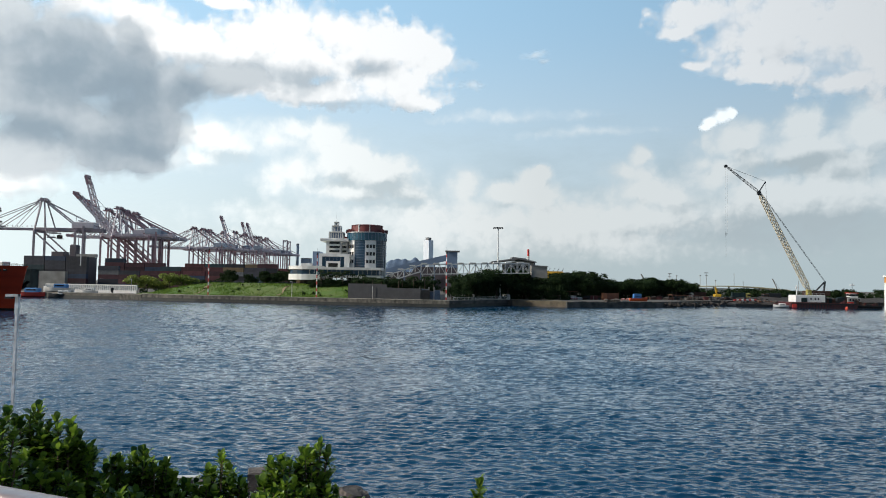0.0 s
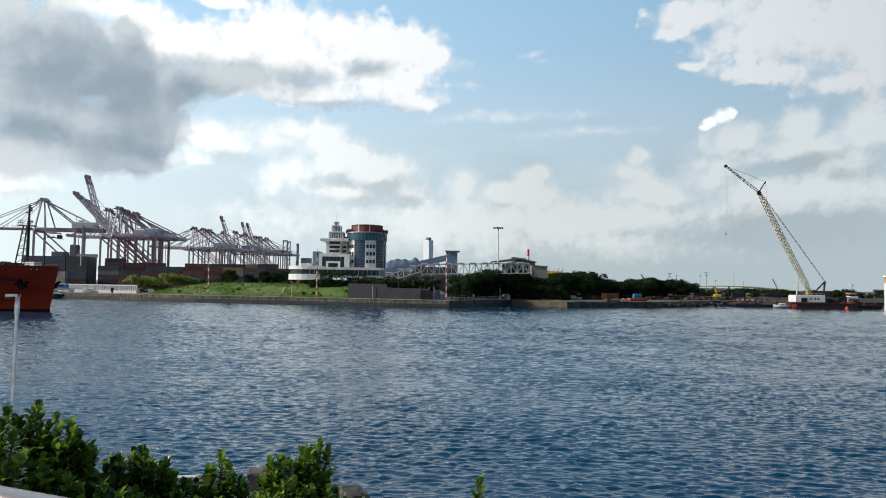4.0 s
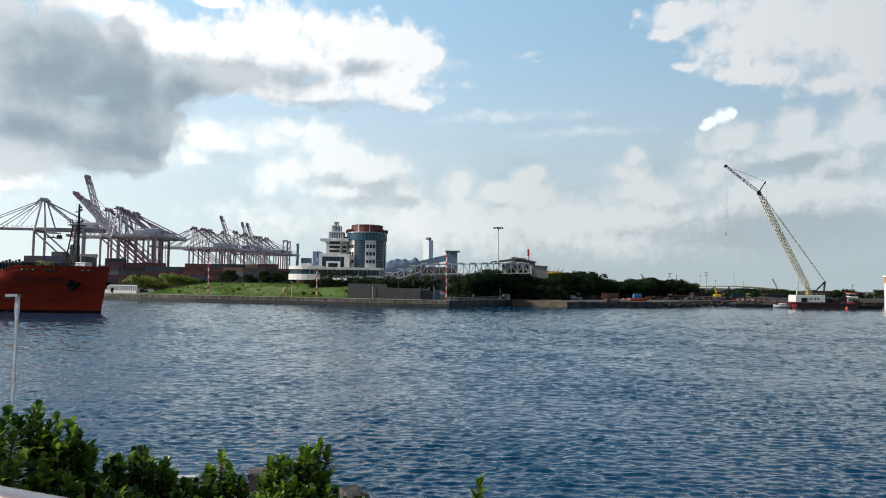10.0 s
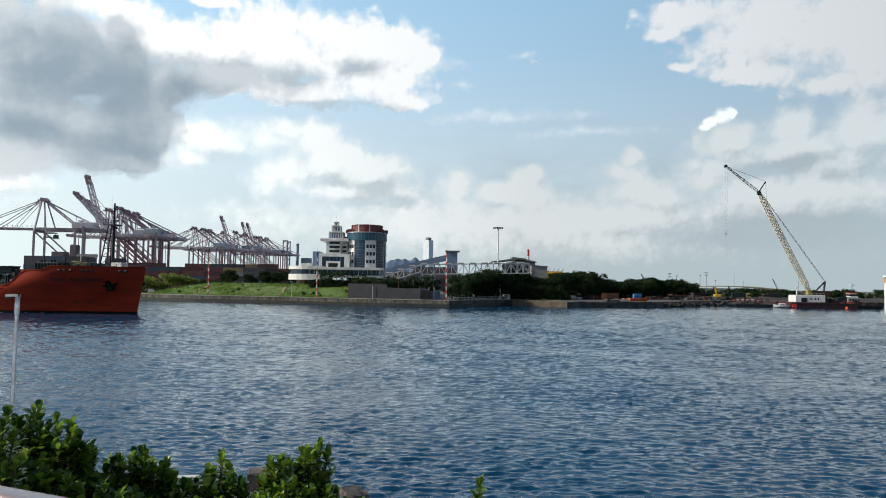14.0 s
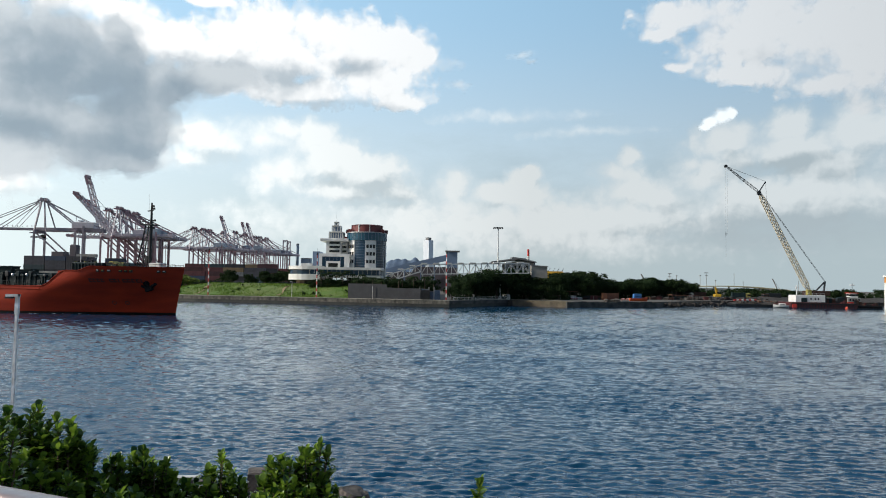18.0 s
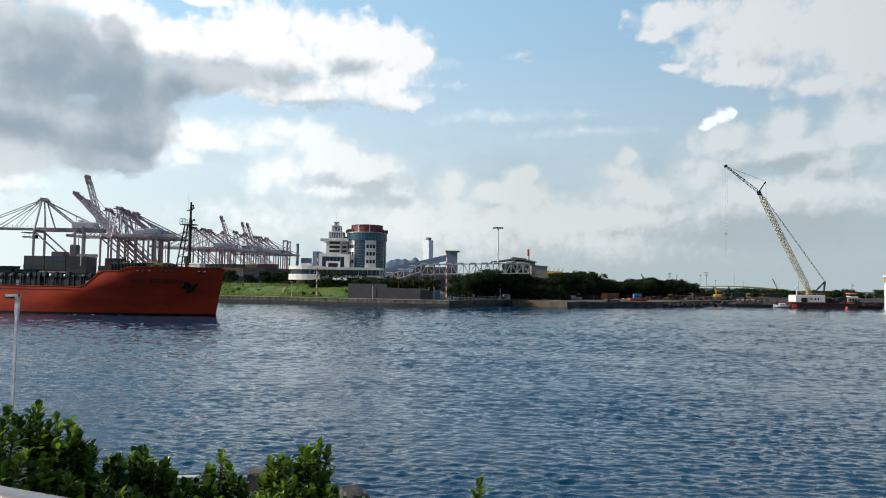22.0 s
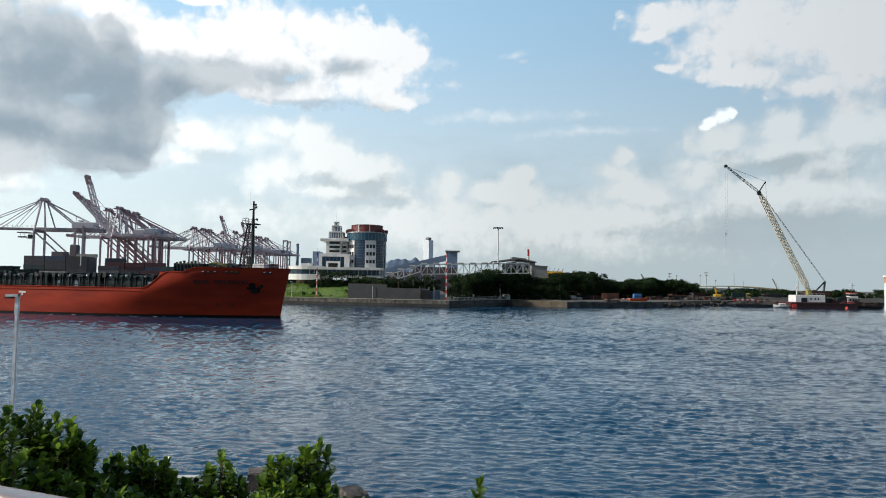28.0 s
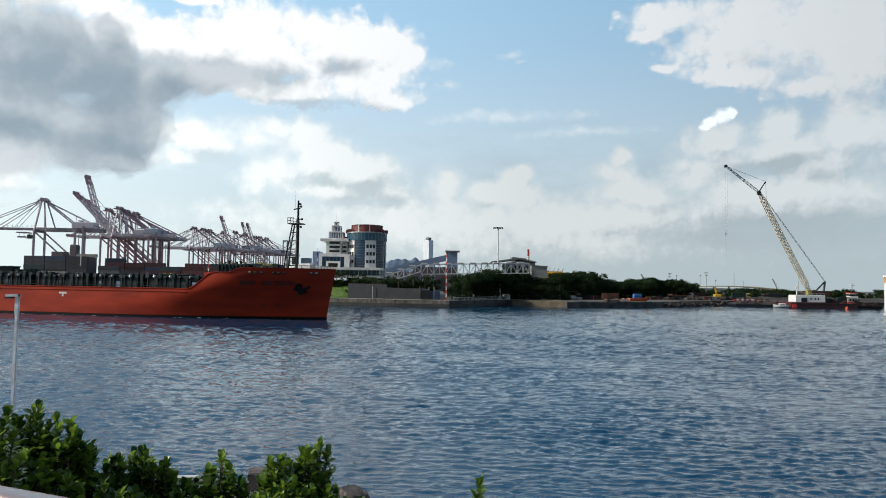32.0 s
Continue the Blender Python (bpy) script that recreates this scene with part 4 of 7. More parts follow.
# ---- ship-to-shore gantry cranes ----
def gantry_crane(x, y, lift, label, light, dark, turn=4.0, reach=46.0, mesh_w=0.9):
    """Boom lies along -x from the waterside legs; lift is the boom's angle in degrees."""
    c = base("gantry_crane", label, "crane", (x, y, 1.85), turn, "cranes along the container quay")
    gauge, span, deck, apex = 28.0, 15.0, 38.5, 60.5
    for j in (0, 1):
        yy = j * span
        part("waterside_leg", Geo().beam((0, yy, 0.8), (0, yy, deck), 1.25, 1.1), dark, c)
        part("landside_leg", Geo().beam((gauge, yy, 0.8), (gauge, yy, deck), 1.25, 1.1), dark, c)
        part("sill", Geo().beam((-1, yy, 1.6), (gauge + 1, yy, 1.6), 1.2, 1.6), dark, c)
        part("side_brace", Geo().beam((0.5, yy, deck - 1), (gauge - 0.5, yy, 13.5), 0.9), dark, c)
        part("portal_tie", Geo().beam((0, yy, 13), (gauge, yy, 13), 1.0, 1.4), dark, c)
        part("lower_brace", Geo().beam((gauge - 1, yy, 13), (12, yy, 2), 0.8), dark, c)
        part("tower_leg", Geo().beam((0, yy, deck), (1.6, span / 2 + (j - 0.5) * 4, apex), 0.9), light, c)
        part("tower_back_leg", Geo().beam((8, yy, deck), (3.2, span / 2 + (j - 0.5) * 4, apex), 0.7), light, c)
        part("back_stay", Geo().beam((3.2, span / 2 + (j - 0.5) * 4, apex), (gauge, span / 2 + (j - 0.5) * 6, deck + 2.5), 0.75), dark, c)
        part("long_stay", Geo().beam((3.2, span / 2 + (j - 0.5) * 4, apex), (gauge + 15, span / 2 + (j - 0.5) * 6, deck + 2.8), 0.45), dark, c)
    for xx in (0.0, gauge):
        part("cross_tie", Geo().beam((xx, 0, deck), (xx, span, deck), 1.4, 2.0), dark, c)
        part("cross_tie", Geo().beam((xx, 0, 13), (xx, span, 13), 1.0, 1.4), dark, c)
        for j in (0, 1):
            part("bogie", Geo().box(xx - 1, xx + 1, j * span - 4, j * span + 4, 0, 1.0), CRANE_DARK, c)
    top = part("apex_platform", Geo().box(-0.8, 5.4, span / 2 - 3.4, span / 2 + 3.4, apex - 0.3, apex + 0.5), dark, c)
    part("sheave", Geo().tube((1, span / 2 - 2, apex + 1.2), (1, span / 2 + 2, apex + 1.2), 1.0, n=12), CRANE_DARK, top)
    part("sheave", Geo().tube((4, span / 2 - 2, apex + 1.0), (4, span / 2 + 2, apex + 1.0), 0.8, n=12), CRANE_DARK, top)
    part("apex_rail", Geo().beam((-0.8, span / 2 - 3.4, apex + 1.6), (5.4, span / 2 - 3.4, apex + 1.6), 0.15), dark, top)
    for s in (-3, 3):
        part("girder", Geo().beam((-1, span / 2 + s, deck + 1.2), (gauge + 17, span / 2 + s, deck + 1.2), 1.4, 2.6), light, c)
    part("girder_walk", Geo().beam((-1, span / 2 - 4.4, deck + 0.4), (gauge + 17, span / 2 - 4.4, deck + 0.4), 1.0, 0.2), CRANE_DARK, c)
    part("walk_rail", Geo().beam((-1, span / 2 - 4.8, deck + 1.5), (gauge + 17, span / 2 - 4.8, deck + 1.5), 0.12), CRANE_DARK, c)
    long = 15 if y == 480 else random.uniform(8, 12)
    house = part("machinery_house", Geo().box(gauge - 4, gauge - 4 + long, span / 2 - 4.5, span / 2 + 4.5, deck + 2.6, deck + 7.0, 0.4), random.choice((MACHINE_GREY, MACHINE_GREY, CRANE_WHITE)), c)
    part("house_vent", Geo().box(gauge - 1, gauge + 2, span / 2 - 2, span / 2 + 2, deck + 7.6, deck + 8.3), MACHINE_GREY, house)
    part("house_mast", Geo().beam((gauge - 3, span / 2, deck + 7.5), (gauge - 3, span / 2, deck + 12), 0.2), CRANE_DARK, house)
    # boom, hinged at the waterside legs
    a = radians(lift)
    ux, uz = -math.cos(a), math.sin(a)
    hx, hz = -2.0, deck + 1.4

    def bp(s, up=0.0, side=0.0):
        return (hx + ux * s + uz * up, span / 2 + side, hz + uz * s - ux * up)

    for s in (-3, 3):
        part("boom_girder", Geo().beam(bp(0, 0, s), bp(reach, 0, s), mesh_w, 1.5), light, c)
    for i in range(11):
        part("boom_tie", Geo().beam(bp(reach * i / 10, 0, -3), bp(reach * i / 10, 0, 3), 0.6), dark, c)
    part("boom_tip", Geo().beam(bp(reach * 0.86, 0.2, -3.2), bp(reach, 0.2, -3.2), 1.3, 2.0), dark, c, "dark red boom tip")
    part("boom_tip", Geo().beam(bp(reach * 0.86, 0.2, 3.2), bp(reach, 0.2, 3.2), 1.3, 2.0), dark, c)
    part("tip_platform", Geo().beam(bp(reach, 0.6, -4), bp(reach, 0.6, 4), 1.6, 2.0), dark, c)
    if lift > 20:
        part("boom_top_chord", Geo().beam(bp(3, 3.6, 0), bp(reach * 0.9, 2.6, 0), 0.7), light, c)
        for i in range(10):
            s0, s1 = reach * i / 10, reach * (i + 1) / 10
            part("boom_diagonal", Geo().beam(bp(s0, 0, -3 if i % 2 else 3), bp(s1 * 0.9 + 2, 3, 0), 0.4), light, c)
        part("boom_rope", Geo().beam(bp(reach * 0.7, 1, 0), (1.6, span / 2, apex), 0.25), CRANE_DARK, c)
    else:
        for s in (-2, 2):
            for k, w in ((0.55, 0.42), (0.93, 0.42), (0.30, 0.28)):
                part("fore_stay", Geo().beam((0.5, span / 2 + s, apex), bp(reach * k, 1.2, s * 1.4), w), dark, c)
        for i in range(14):
            p = bp(reach * (i + 0.5) / 14, 1.3, -3.6)
            part("boom_lamp", Geo().beam(p, (p[0], p[1], p[2] + random.uniform(0.5, 1.3)), 0.35), dark, c)
    # lift tower and cable reel on the landside
    part("lift_shaft", Geo().beam((gauge + 5.5, 0, 2), (gauge + 5.5, 0, deck + 4), 1.1, 1.1), dark, c)
    part("stair", Geo().beam((gauge + 3, -1, 2), (gauge + 3, -1, deck), 0.35), light, c)
    return c


near_crane = gantry_crane(-288.5, 480, 0, "dark red and grey container crane with its boom lowered", CRANE_DARK, CRANE_DARK)
CRANE_SPOTS = [(-274.0, 545, 74, 50), (-258.0, 530, 47, 44), (-263.0, 552, 46, 40), (-265.5, 556, 0, 40), (-263.8, 571, 0, 40)]
CRANE_SPOTS += [(-268.0, 720, 0, 40), (-264.0, 736, 0, 40), (-262.5, 752, 0, 40), (-255.0, 778, 0, 40), (-239.5, 770, 72, 40), (-240.0, 810, 0, 40), (-239.0, 850, 72, 40), (-235.0, 858, 72, 40), (-232.0, 880, 0, 38)]
for x, y, lift, reach in CRANE_SPOTS:
    gantry_crane(x, y, lift, "red and grey container crane, boom " + ("raised" if lift > 20 else "lowered"), CRANE_WHITE, CRANE_RED, reach=reach)

# trolley and operator cab under the near crane's boom
trolley = base("crane_trolley", "small dark crane trolley with hanging operator cab", "trolley", (-276, 488, 38.3))
part("carriage", Geo().box(-4, 3, -3.5, 3.5, 0.6, 1.3), CRANE_DARK, trolley)
part("cab", Geo().box(2.6, 5.2, -1.5, 1.2, -3.0, -0.4, 0.3), GLASS_BLACK, trolley)
part("cab_hanger", Geo().beam((3.4, 0, -0.5), (3.4, 0, 0.8), 0.3).beam((4.6, 0, -0.5), (4.6, 0, 0.8), 0.3), CRANE_DARK, trolley)
part("cab_stage", Geo().box(2.0, 6.2, -2, 1.8, -3.3, -3.0), CRANE_WHITE, trolley)
part("spreader", Geo().box(-4.5, 0.5, -1.4, 1.4, -2.6, -1.6), CRANE_DARK, trolley)
for xx in (-3.6, -0.4):
    part("hoist_rope", Geo().beam((xx, 0, -1.6), (xx, 0, 0.7), 0.15), CRANE_DARK, trolley)

# ---- container yard ----
BOX_PAINT = [mat("container_" + n, c, 0.7, 0, 0.3, 0.3, 2.0, 0.2, spread=0.5) for n, c in
             (("maroon", (0.10, 0.04, 0.046)), ("dark_red", (0.13, 0.042, 0.045)), ("slate", (0.06, 0.06, 0.072)), ("blue", (0.04, 0.06, 0.10)),
              ("teal", (0.045, 0.08, 0.09)), ("grey", (0.20, 0.20, 0.20)), ("tan", (0.20, 0.14, 0.075)))]


def container_geo(length):
    g = Geo().box(0, length, 0, 2.44, 0, 2.59)
    n = 12
    for i in range(n):
        x = length * (i + 0.3) / n
        g.box(x, x + length / n * 0.4, -0.04, 0, 0.15, 2.45)
    return g


BOX_MESH = [container_geo(12.19).mesh("container", m) for m in BOX_PAINT]


def stack(x, y, cols, tiers, weights, label):
    s = base("container_stack", label, "container stack", (x, y, 1.85), random.uniform(-1, 1), "container stacks in the yard")
    for i in range(cols):
        h = tiers + random.choice((0, 0, -1))
        for k in range(h):
            ob = new("container", random.choices(BOX_MESH, weights)[0])
            ob.parent = s
            ob.location = (i * 12.6 + random.uniform(-0.1, 0.1), random.uniform(-0.1, 0.1), k * 2.6)


STACKS = [(-212, 428, 3, 7), (-174, 427, 3, 6), (-136, 426, 2, 6), (-206, 408, 3, 5), (-168, 406, 3, 5), (-130, 404, 2, 5)]
STACKS += [(-186, 392, 3, 3), (-148, 390, 3, 4), (-112, 412, 2, 6), (-250, 396, 1, 3)]
for i, (x, y, cols, tiers) in enumerate(STACKS):
    red = i % 2 == 0
    stack(x, y, cols, tiers, (5, 4, 3, 1.5, 1, 0.9, 0.4) if red else (4, 2, 4, 2, 1, 0.9, 1.2), "stacked " + ("maroon and grey" if red else "slate and blue") + " shipping containers")

stack(-247, 402, 3, 7, (3, 1, 9, 1, 2, 0.3, 0.1), "tall dark slate container stack behind the crane")

# berthed ship's dark accommodation behind the near crane
bs = base("berthed_ship", "dark grey accommodation of a berthed ship behind cranes", "ship", (0, 0, 0))
part("block", Geo().box(-246, -213, 410, 420, 1.8, 20.0), SHIP_DARK, bs)
part("upper_house", Geo().box(-236, -229, 411, 418, 20.0, 23.0), SHIP_DARK, bs)
part("funnel", Geo().box(-225, -221.5, 411, 416, 20.0, 27.5, 0.6), SHIP_DARK, bs)
part("bridge_wing", Geo().box(-221, -209, 411, 413, 19.9, 21.8), GREY_WALL, bs)
part("wing_post", Geo().beam((-212, 399.4, 14.5), (-212, 399.4, 21), 0.4), WHITE, bs)
part("light_band", Geo().box(-234, -219, 396, 399, 1.8, 11.0), GREY_WALL, bs, "pale lower house")

# ---- white balustrade on the far left shore, with moored boats ----
bal = base("shore_balustrade", "white balustrade along the shore road", "balustrade", kind="structure")
a, b = (-152, 262), (-112, 250.5)
part("plinth", Geo().beam((*a, 2.3), (*b, 2.3), 0.5, 1.2), WHITE, bal)
part("top_rail", Geo().beam((*a, 4.75), (*b, 4.75), 0.4, 0.35), WHITE, bal)
for i in range(49):
    p = along(a, b, i / 48)
    part("baluster", Geo().box(p[0] - 0.22, p[0] + 0.22, p[1] - 0.2, p[1] + 0.2, 2.9, 4.6), WHITE, bal)


def small_boat(x, y, z, turn, length, hull, cover, label, tall=0.24):
    o = base("small_boat", label, "boat", (x, y, z), turn, "moored small boats")
    rows = []
    n = 9
    for i in range(n):
        t = i / (n - 1)
        w = length * 0.16 * math.sin(math.pi * min(1.0, 0.18 + t * 0.5) if t < 0.64 else math.pi * (1 - t) * 1.35) + 0.02
        lift = 0.12 * length * (max(0, t - 0.5) * 1.4) ** 2
        xx = (t - 0.5) * length
        rows.append([(xx, -w, 0.11 * length + lift), (xx, -w * 0.75, 0.0), (xx, 0, -0.05 * length), (xx, w * 0.75, 0.0), (xx, w, 0.11 * length + lift)])
    part("hull", Geo().grid(rows).add(rows[0], [(0, 1, 2, 3, 4)]), hull, o, smooth=True)
    part("deck", Geo().grid([[r[0], r[4]] for r in [[(p[0], p[1] * 0.97, p[2] - 0.06) for p in q] for q in rows]]), GREY_WALL, o)
    part("cabin", Geo().box(-length * 0.28, length * 0.12, -length * 0.10, length * 0.10, length * 0.08, length * tall, length * 0.02), cover, o)
    part("cabin_window", Geo().box(-length * 0.22, length * 0.08, -length * 0.105, length * 0.105, length * 0.16, length * 0.2), GLASS_BLACK, o)
    return o


small_boat(-137, 246.5, 0.3, 185, 9.5, BLACK_STEEL, WHITE, "white cabin boat with dark hull at the shore")
small_boat(-150, 249.0, 0.5, 178, 12.0, RED_PAINT, BLUE_TARP, "red boat under a blue cover")
small_boat(-142, 253, 2.3, 182, 11.0, WHITE, BLUE_TARP, "white boat under a dark blue cover")
small_boat(-130.5, 252, 1.9, 176, 7.0, WHITE, WHITE, "small white boat drawn up on the shore")
small_boat(68.9, 240, 2.35, 8, 6.6, mat("orange_boat_hull", (0.75, 0.12, 0.03), 0.5), BLUE_TARP, "orange boat under a bright blue cover on the bank", 0.34)
small_boat(127.3, 257, 0.35, 172, 5.6, WHITE, WHITE, "small white motor boat beside the sand barge")
for x, y, w in ((-121, 254, 3.6), (-117, 256, 2.4)):
    v = base("parked_van", "dark parked van behind the shore road", "van", (x, y, 1.85), 5, "vehicles on the shore road")
    part("body", Geo().box(-w / 2, w / 2, -0.9, 0.9, 0.35, 2.0, 0.3), BLACK_STEEL, v)
    part("window", Geo().box(-w / 2 + 0.4, w / 2 - 0.3, -0.92, 0.92, 1.3, 1.8), GLASS_BLACK, v)
    for s in (-1, 1):
        part("wheel", Geo().tube((s * w * 0.32, -0.95, 0.35), (s * w * 0.32, -0.7, 0.35), 0.35, n=12), BLACK_STEEL, v)
gs = base("green_sheds", "row of dark green covered stacks inland", "shed", (0, 0, 0))
for x0, x1, z in ((-215, -196.5, 10.4), (-196, -189.5, 11.6), (-187.5, -181, 10.2)):
    s = part("stack_body", Geo().box(x0, x1, 300, 306, 1.8, z), DECK_GREEN, gs)
    part("stack_lid", Geo().box(x0 - 0.3, x1 + 0.3, 299.7, 306.3, z, z + 0.5), DECK_GREEN, s)


# ---- the orange ship; its bow at the waterline is the origin, +x ahead ----
def smooth01(t):
    t = min(1.0, max(0.0, t))
    return t * t * (3 - 2 * t)


def hull_top(x):
    if x > -12.6:
        return 9.40
    if x > -15.4:
        return 9.40 - 0.85 * smooth01((-12.6 - x) / 2.8)
    if x > -18.0:
        return 8.55
    return 8.55 - 3.1 * smooth01((-18.0 - x) / 5.8)


def stem_x(z):
    return 0.02 + 1.75 * max(0.0, min(1.0, z / 9.4)) ** 1.15 if z > 0 else 0.25 * min(2.0, -z)


def half_beam(x, z):
    k = smooth01((z + 1) / 10)
    entrance = 42.0 - 24.5 * k
    s = (stem_x(z) - x) / entrance
    if s <= 0:
        return 0.0
    b = 9.2 * math.sin(math.pi / 2 * min(1.0, s)) ** (1.0 - 0.18 * k)
    if x < -84:
        b *= 1 - 0.25 * smooth01((-84 - x) / 16) * (1 - 0.6 * k)
    return b


def ship_side(x, z, sign=-1, out=0.0):
    return (x, sign * (half_beam(x, z) + out), z)


def cargo_ship():
    o = base("cargo_ship", "orange-red cargo ship moving ahead, dark green hatches on deck", "ship")

    def strip(z_of, n, smooth_name, material, label=""):
        """Both sides between two height functions, with the stem closed."""
        for sign, nm in ((-1, smooth_name), (1, smooth_name)):
            rows = []
            for s in XS:
                row = []
                for j in range(n + 1):
                    z0, z1 = z_of(s)
                    z = z0 + (z1 - z0) * j / n
                    x = min(s, stem_x(z))
                    row.append((x, sign * half_beam(x, z), z))
                rows.append(row if sign < 0 else row[::-1])
            part(nm, Geo().grid(rows), material, o, label, smooth=True)

    global XS
    XS = [2.0, 1.7, 1.4, 1.1, 0.8, 0.5, 0.2, -0.2, -0.6, -1.1, -1.7, -2.4, -3.2, -4.2, -5.4, -6.8, -8.4, -10, -11.4, -12.6, -13.2, -13.8, -14.4, -15, -15.4, -16.5,
          -17.5, -18, -18.6, -19.2, -19.8, -20.4, -21, -21.6, -22.2, -22.8, -23.4, -23.8, -25, -28, -32, -40, -50, -60, -70, -80, -84, -88, -92, -96, -100]
    strip(lambda s: (0.46, hull_top(s)), 10, "side_plating", HULL, "orange-red painted hull side")
    strip(lambda s: (-2.5, 0.46), 3, "boot_topping", BOOT, "dark boot topping at the waterline")
    # transom
    ring = [(-100, -half_beam(-100, z), z) for z in (-2.5, 0.5, 3, 5.45)] + [(-100, half_beam(-100, z), z) for z in (5.45, 3, 0.5, -2.5)]
    part("transom", Geo().add(ring, [tuple(range(8))]), HULL, o)
    # decks
    def deck(x0, x1, z, name):
        rows = []
        for i in range(25):
            x = x1 + (x0 - x1) * i / 24
            b = max(0.02, half_beam(x, z) - 0.12)
            rows.append([(x, -b, z), (x, b, z)])
        part(name, Geo().grid(rows), DECK_GREEN, o)

    deck(-100, -17.8, 4.3, "main_deck")
    deck(-19.3, 1.3, 8.0, "forecastle_deck")
    b = half_beam(-19.6, 4.3) - 0.1
    part("forecastle_bulkhead", Geo().box(-19.6, -19.35, -b, b, 4.3, 8.1), HULL, o)
    for s in (-1, 1):
        part("forecastle_side", Geo().box(-20.9, -18.2, s * (b - 0.25) - 0.08, s * (b - 0.25) + 0.08, 4.4, 8.5), HULL, o, "sunlit inner bulwark plate")
    # capping along the bulwark
    for s in (-1, 1):
        g = Geo()
        pts = [XS[i] for i in range(0, len(XS)) if XS[i] < 1.5]
        for p, q in zip(pts, pts[1:]):
            g.beam((p, s * (half_beam(p, hull_top(p))), hull_top(p) + 0.04), (q, s * half_beam(q, hull_top(q)), hull_top(q) + 0.04), 0.28, 0.10)
        part("bulwark_cap", g, HULL, o)
        g = Geo()
        for i in range(26):
            x0, x1 = -24 - i * 3.0, -24 - (i + 1) * 3.0
            g.beam((x0, s * (half_beam(x0, 4.95) + 0.06), 4.95), (x1, s * (half_beam(x1, 4.95) + 0.06), 4.95), 0.14, 0.16)
        part("rubbing_strake", g, HULL, o)
    # name as plain bars along the bow
    x = -13.4
    for i, w in enumerate((0.8, 0.7, 0.75, 0.7, 0, 0.85, 0.7, 0.35, 0.8, 0.75, 0.65, 0.75, 0.3)):
        if w:
            z = 6.35
            g = Geo()
            for k in (0, 1):
                g.add([ship_side(x + dx, zz + k * 0.46, -1, 0.05) for dx, zz in ((0, z), (w * 0.8, z), (w * 0.8, z + 0.24), (0, z + 0.24))], [(0, 1, 2, 3)])
            g.add([ship_side(x + dx, zz, -1, 0.055) for dx, zz in ((0, z), (0.2, z), (0.2, z + 0.72), (0, z + 0.72))], [(0, 1, 2, 3)])
            part("name_bar", g, NAME_PAINT, o)
        x += 0.72
    # anchor in its pocket, both sides
    for s in (-1, 1):
        p0 = Vector(ship_side(-3.7, 5.9, s, 0.35))
        an = part("anchor", Geo().beam(p0 + Vector((-0.9, 0, 0.9)), p0 + Vector((0.6, s * 0.35, -0.7)), 0.5), ANCHOR, o, "black stocked anchor stowed at the bow")
        c0 = p0 + Vector((0.5, s * 0.3, -0.7))
        part("fluke", Geo().beam(c0, c0 + Vector((-1.5, s * 0.2, 0.5)), 0.55, 0.4), ANCHOR, an)
        part("fluke", Geo().beam(c0, c0 + Vector((1.5, s * 0.1, 1.0)), 0.6, 0.4), ANCHOR, an)
        part("crown", Geo().beam(c0 + Vector((-0.6, 0, -0.3)), c0 + Vector((0.7, 0, 0.1)), 0.8, 0.7), ANCHOR, an)
        g = Geo().tube(p0 + Vector((-0.5, -s * 0.5, 0.6)), p0 + Vector((-0.3, s * 0.1, 0.2)), 0.5, 0.62, 16)
        part("hawse_pocket", g, ANCHOR, o)
        # mooring fairleads with pale rims
        for fx in (-11.6, -10.7, -9.6, -7.7, -6.9, -6.1, -2.0, -1.2):
            q = Vector(ship_side(fx, 8.55, s, 0.03))
            q2 = Vector(ship_side(fx + 0.55, 8.55, s, 0.03))
            fl = part("fairlead", Geo().beam(q, q2, 0.2, 0.48), RUST, o)
            part("fairlead_roller", Geo().beam(q.lerp(q2, 0.15) + Vector((0, s * 0.06, 0.12)), q.lerp(q2, 0.7) + Vector((0, s * 0.06, 0.12)), 0.16, 0.14), OLIVE if int(fx * 10) % 2 else WHITE, fl)
        # thruster and bulb marks: plain dark rings on the plating
        for mx in (-10.6, -8.3):
            g = Geo()
            for i in range(12):
                t0, t1 = math.tau * i / 12, math.tau * (i + 1) / 12
                pts = [ship_side(mx + r * math.cos(t), 2.35 + r * math.sin(t), s, 0.05) for r, t in ((0.28, t0), (0.42, t0), (0.42, t1), (0.28, t1))]
                g.add(pts, [(0, 1, 2, 3)])
            part("ring_mark", g, NAME_PAINT, o)
        # tug mark, a plain white tee
        for mx in (-50.8, -80.0):
            y = s * (half_beam(mx, 4) + 0.03)
            g = Geo().box(mx - 0.85, mx + 0.85, y - 0.02, y + 0.02, 4.05, 4.4).box(mx - 0.16, mx + 0.16, y - 0.02, y + 0.02, 3.55, 4.05)
            part("tug_mark", g, WHITE, o, "white tee-shaped push mark")
    # broken wash along the waterline
    wash = random.Random(21)
    for i in range(14):
        x0 = -14 - 50 * wash.random()
        ln, wd = wash.uniform(0.4, 1.6), wash.uniform(0.1, 0.25)
        ring = [(math.cos(t) * ln / 2, math.sin(t) * wd / 2) for t in [math.tau * k / 9 for k in range(9)]]
        yy = -half_beam(x0, 0.1) - wd / 2 - wash.uniform(0.0, 0.25)
        g = Geo().add([(x0, yy, 0.09)] + [(x0 + a * wash.uniform(0.7, 1.2), yy + b, 0.03) for a, b in ring], [(0, 1 + k, 1 + (k + 1) % 9) for k in range(9)])
        part("wash_fleck", g, FOAM, o, "white fleck of wash")
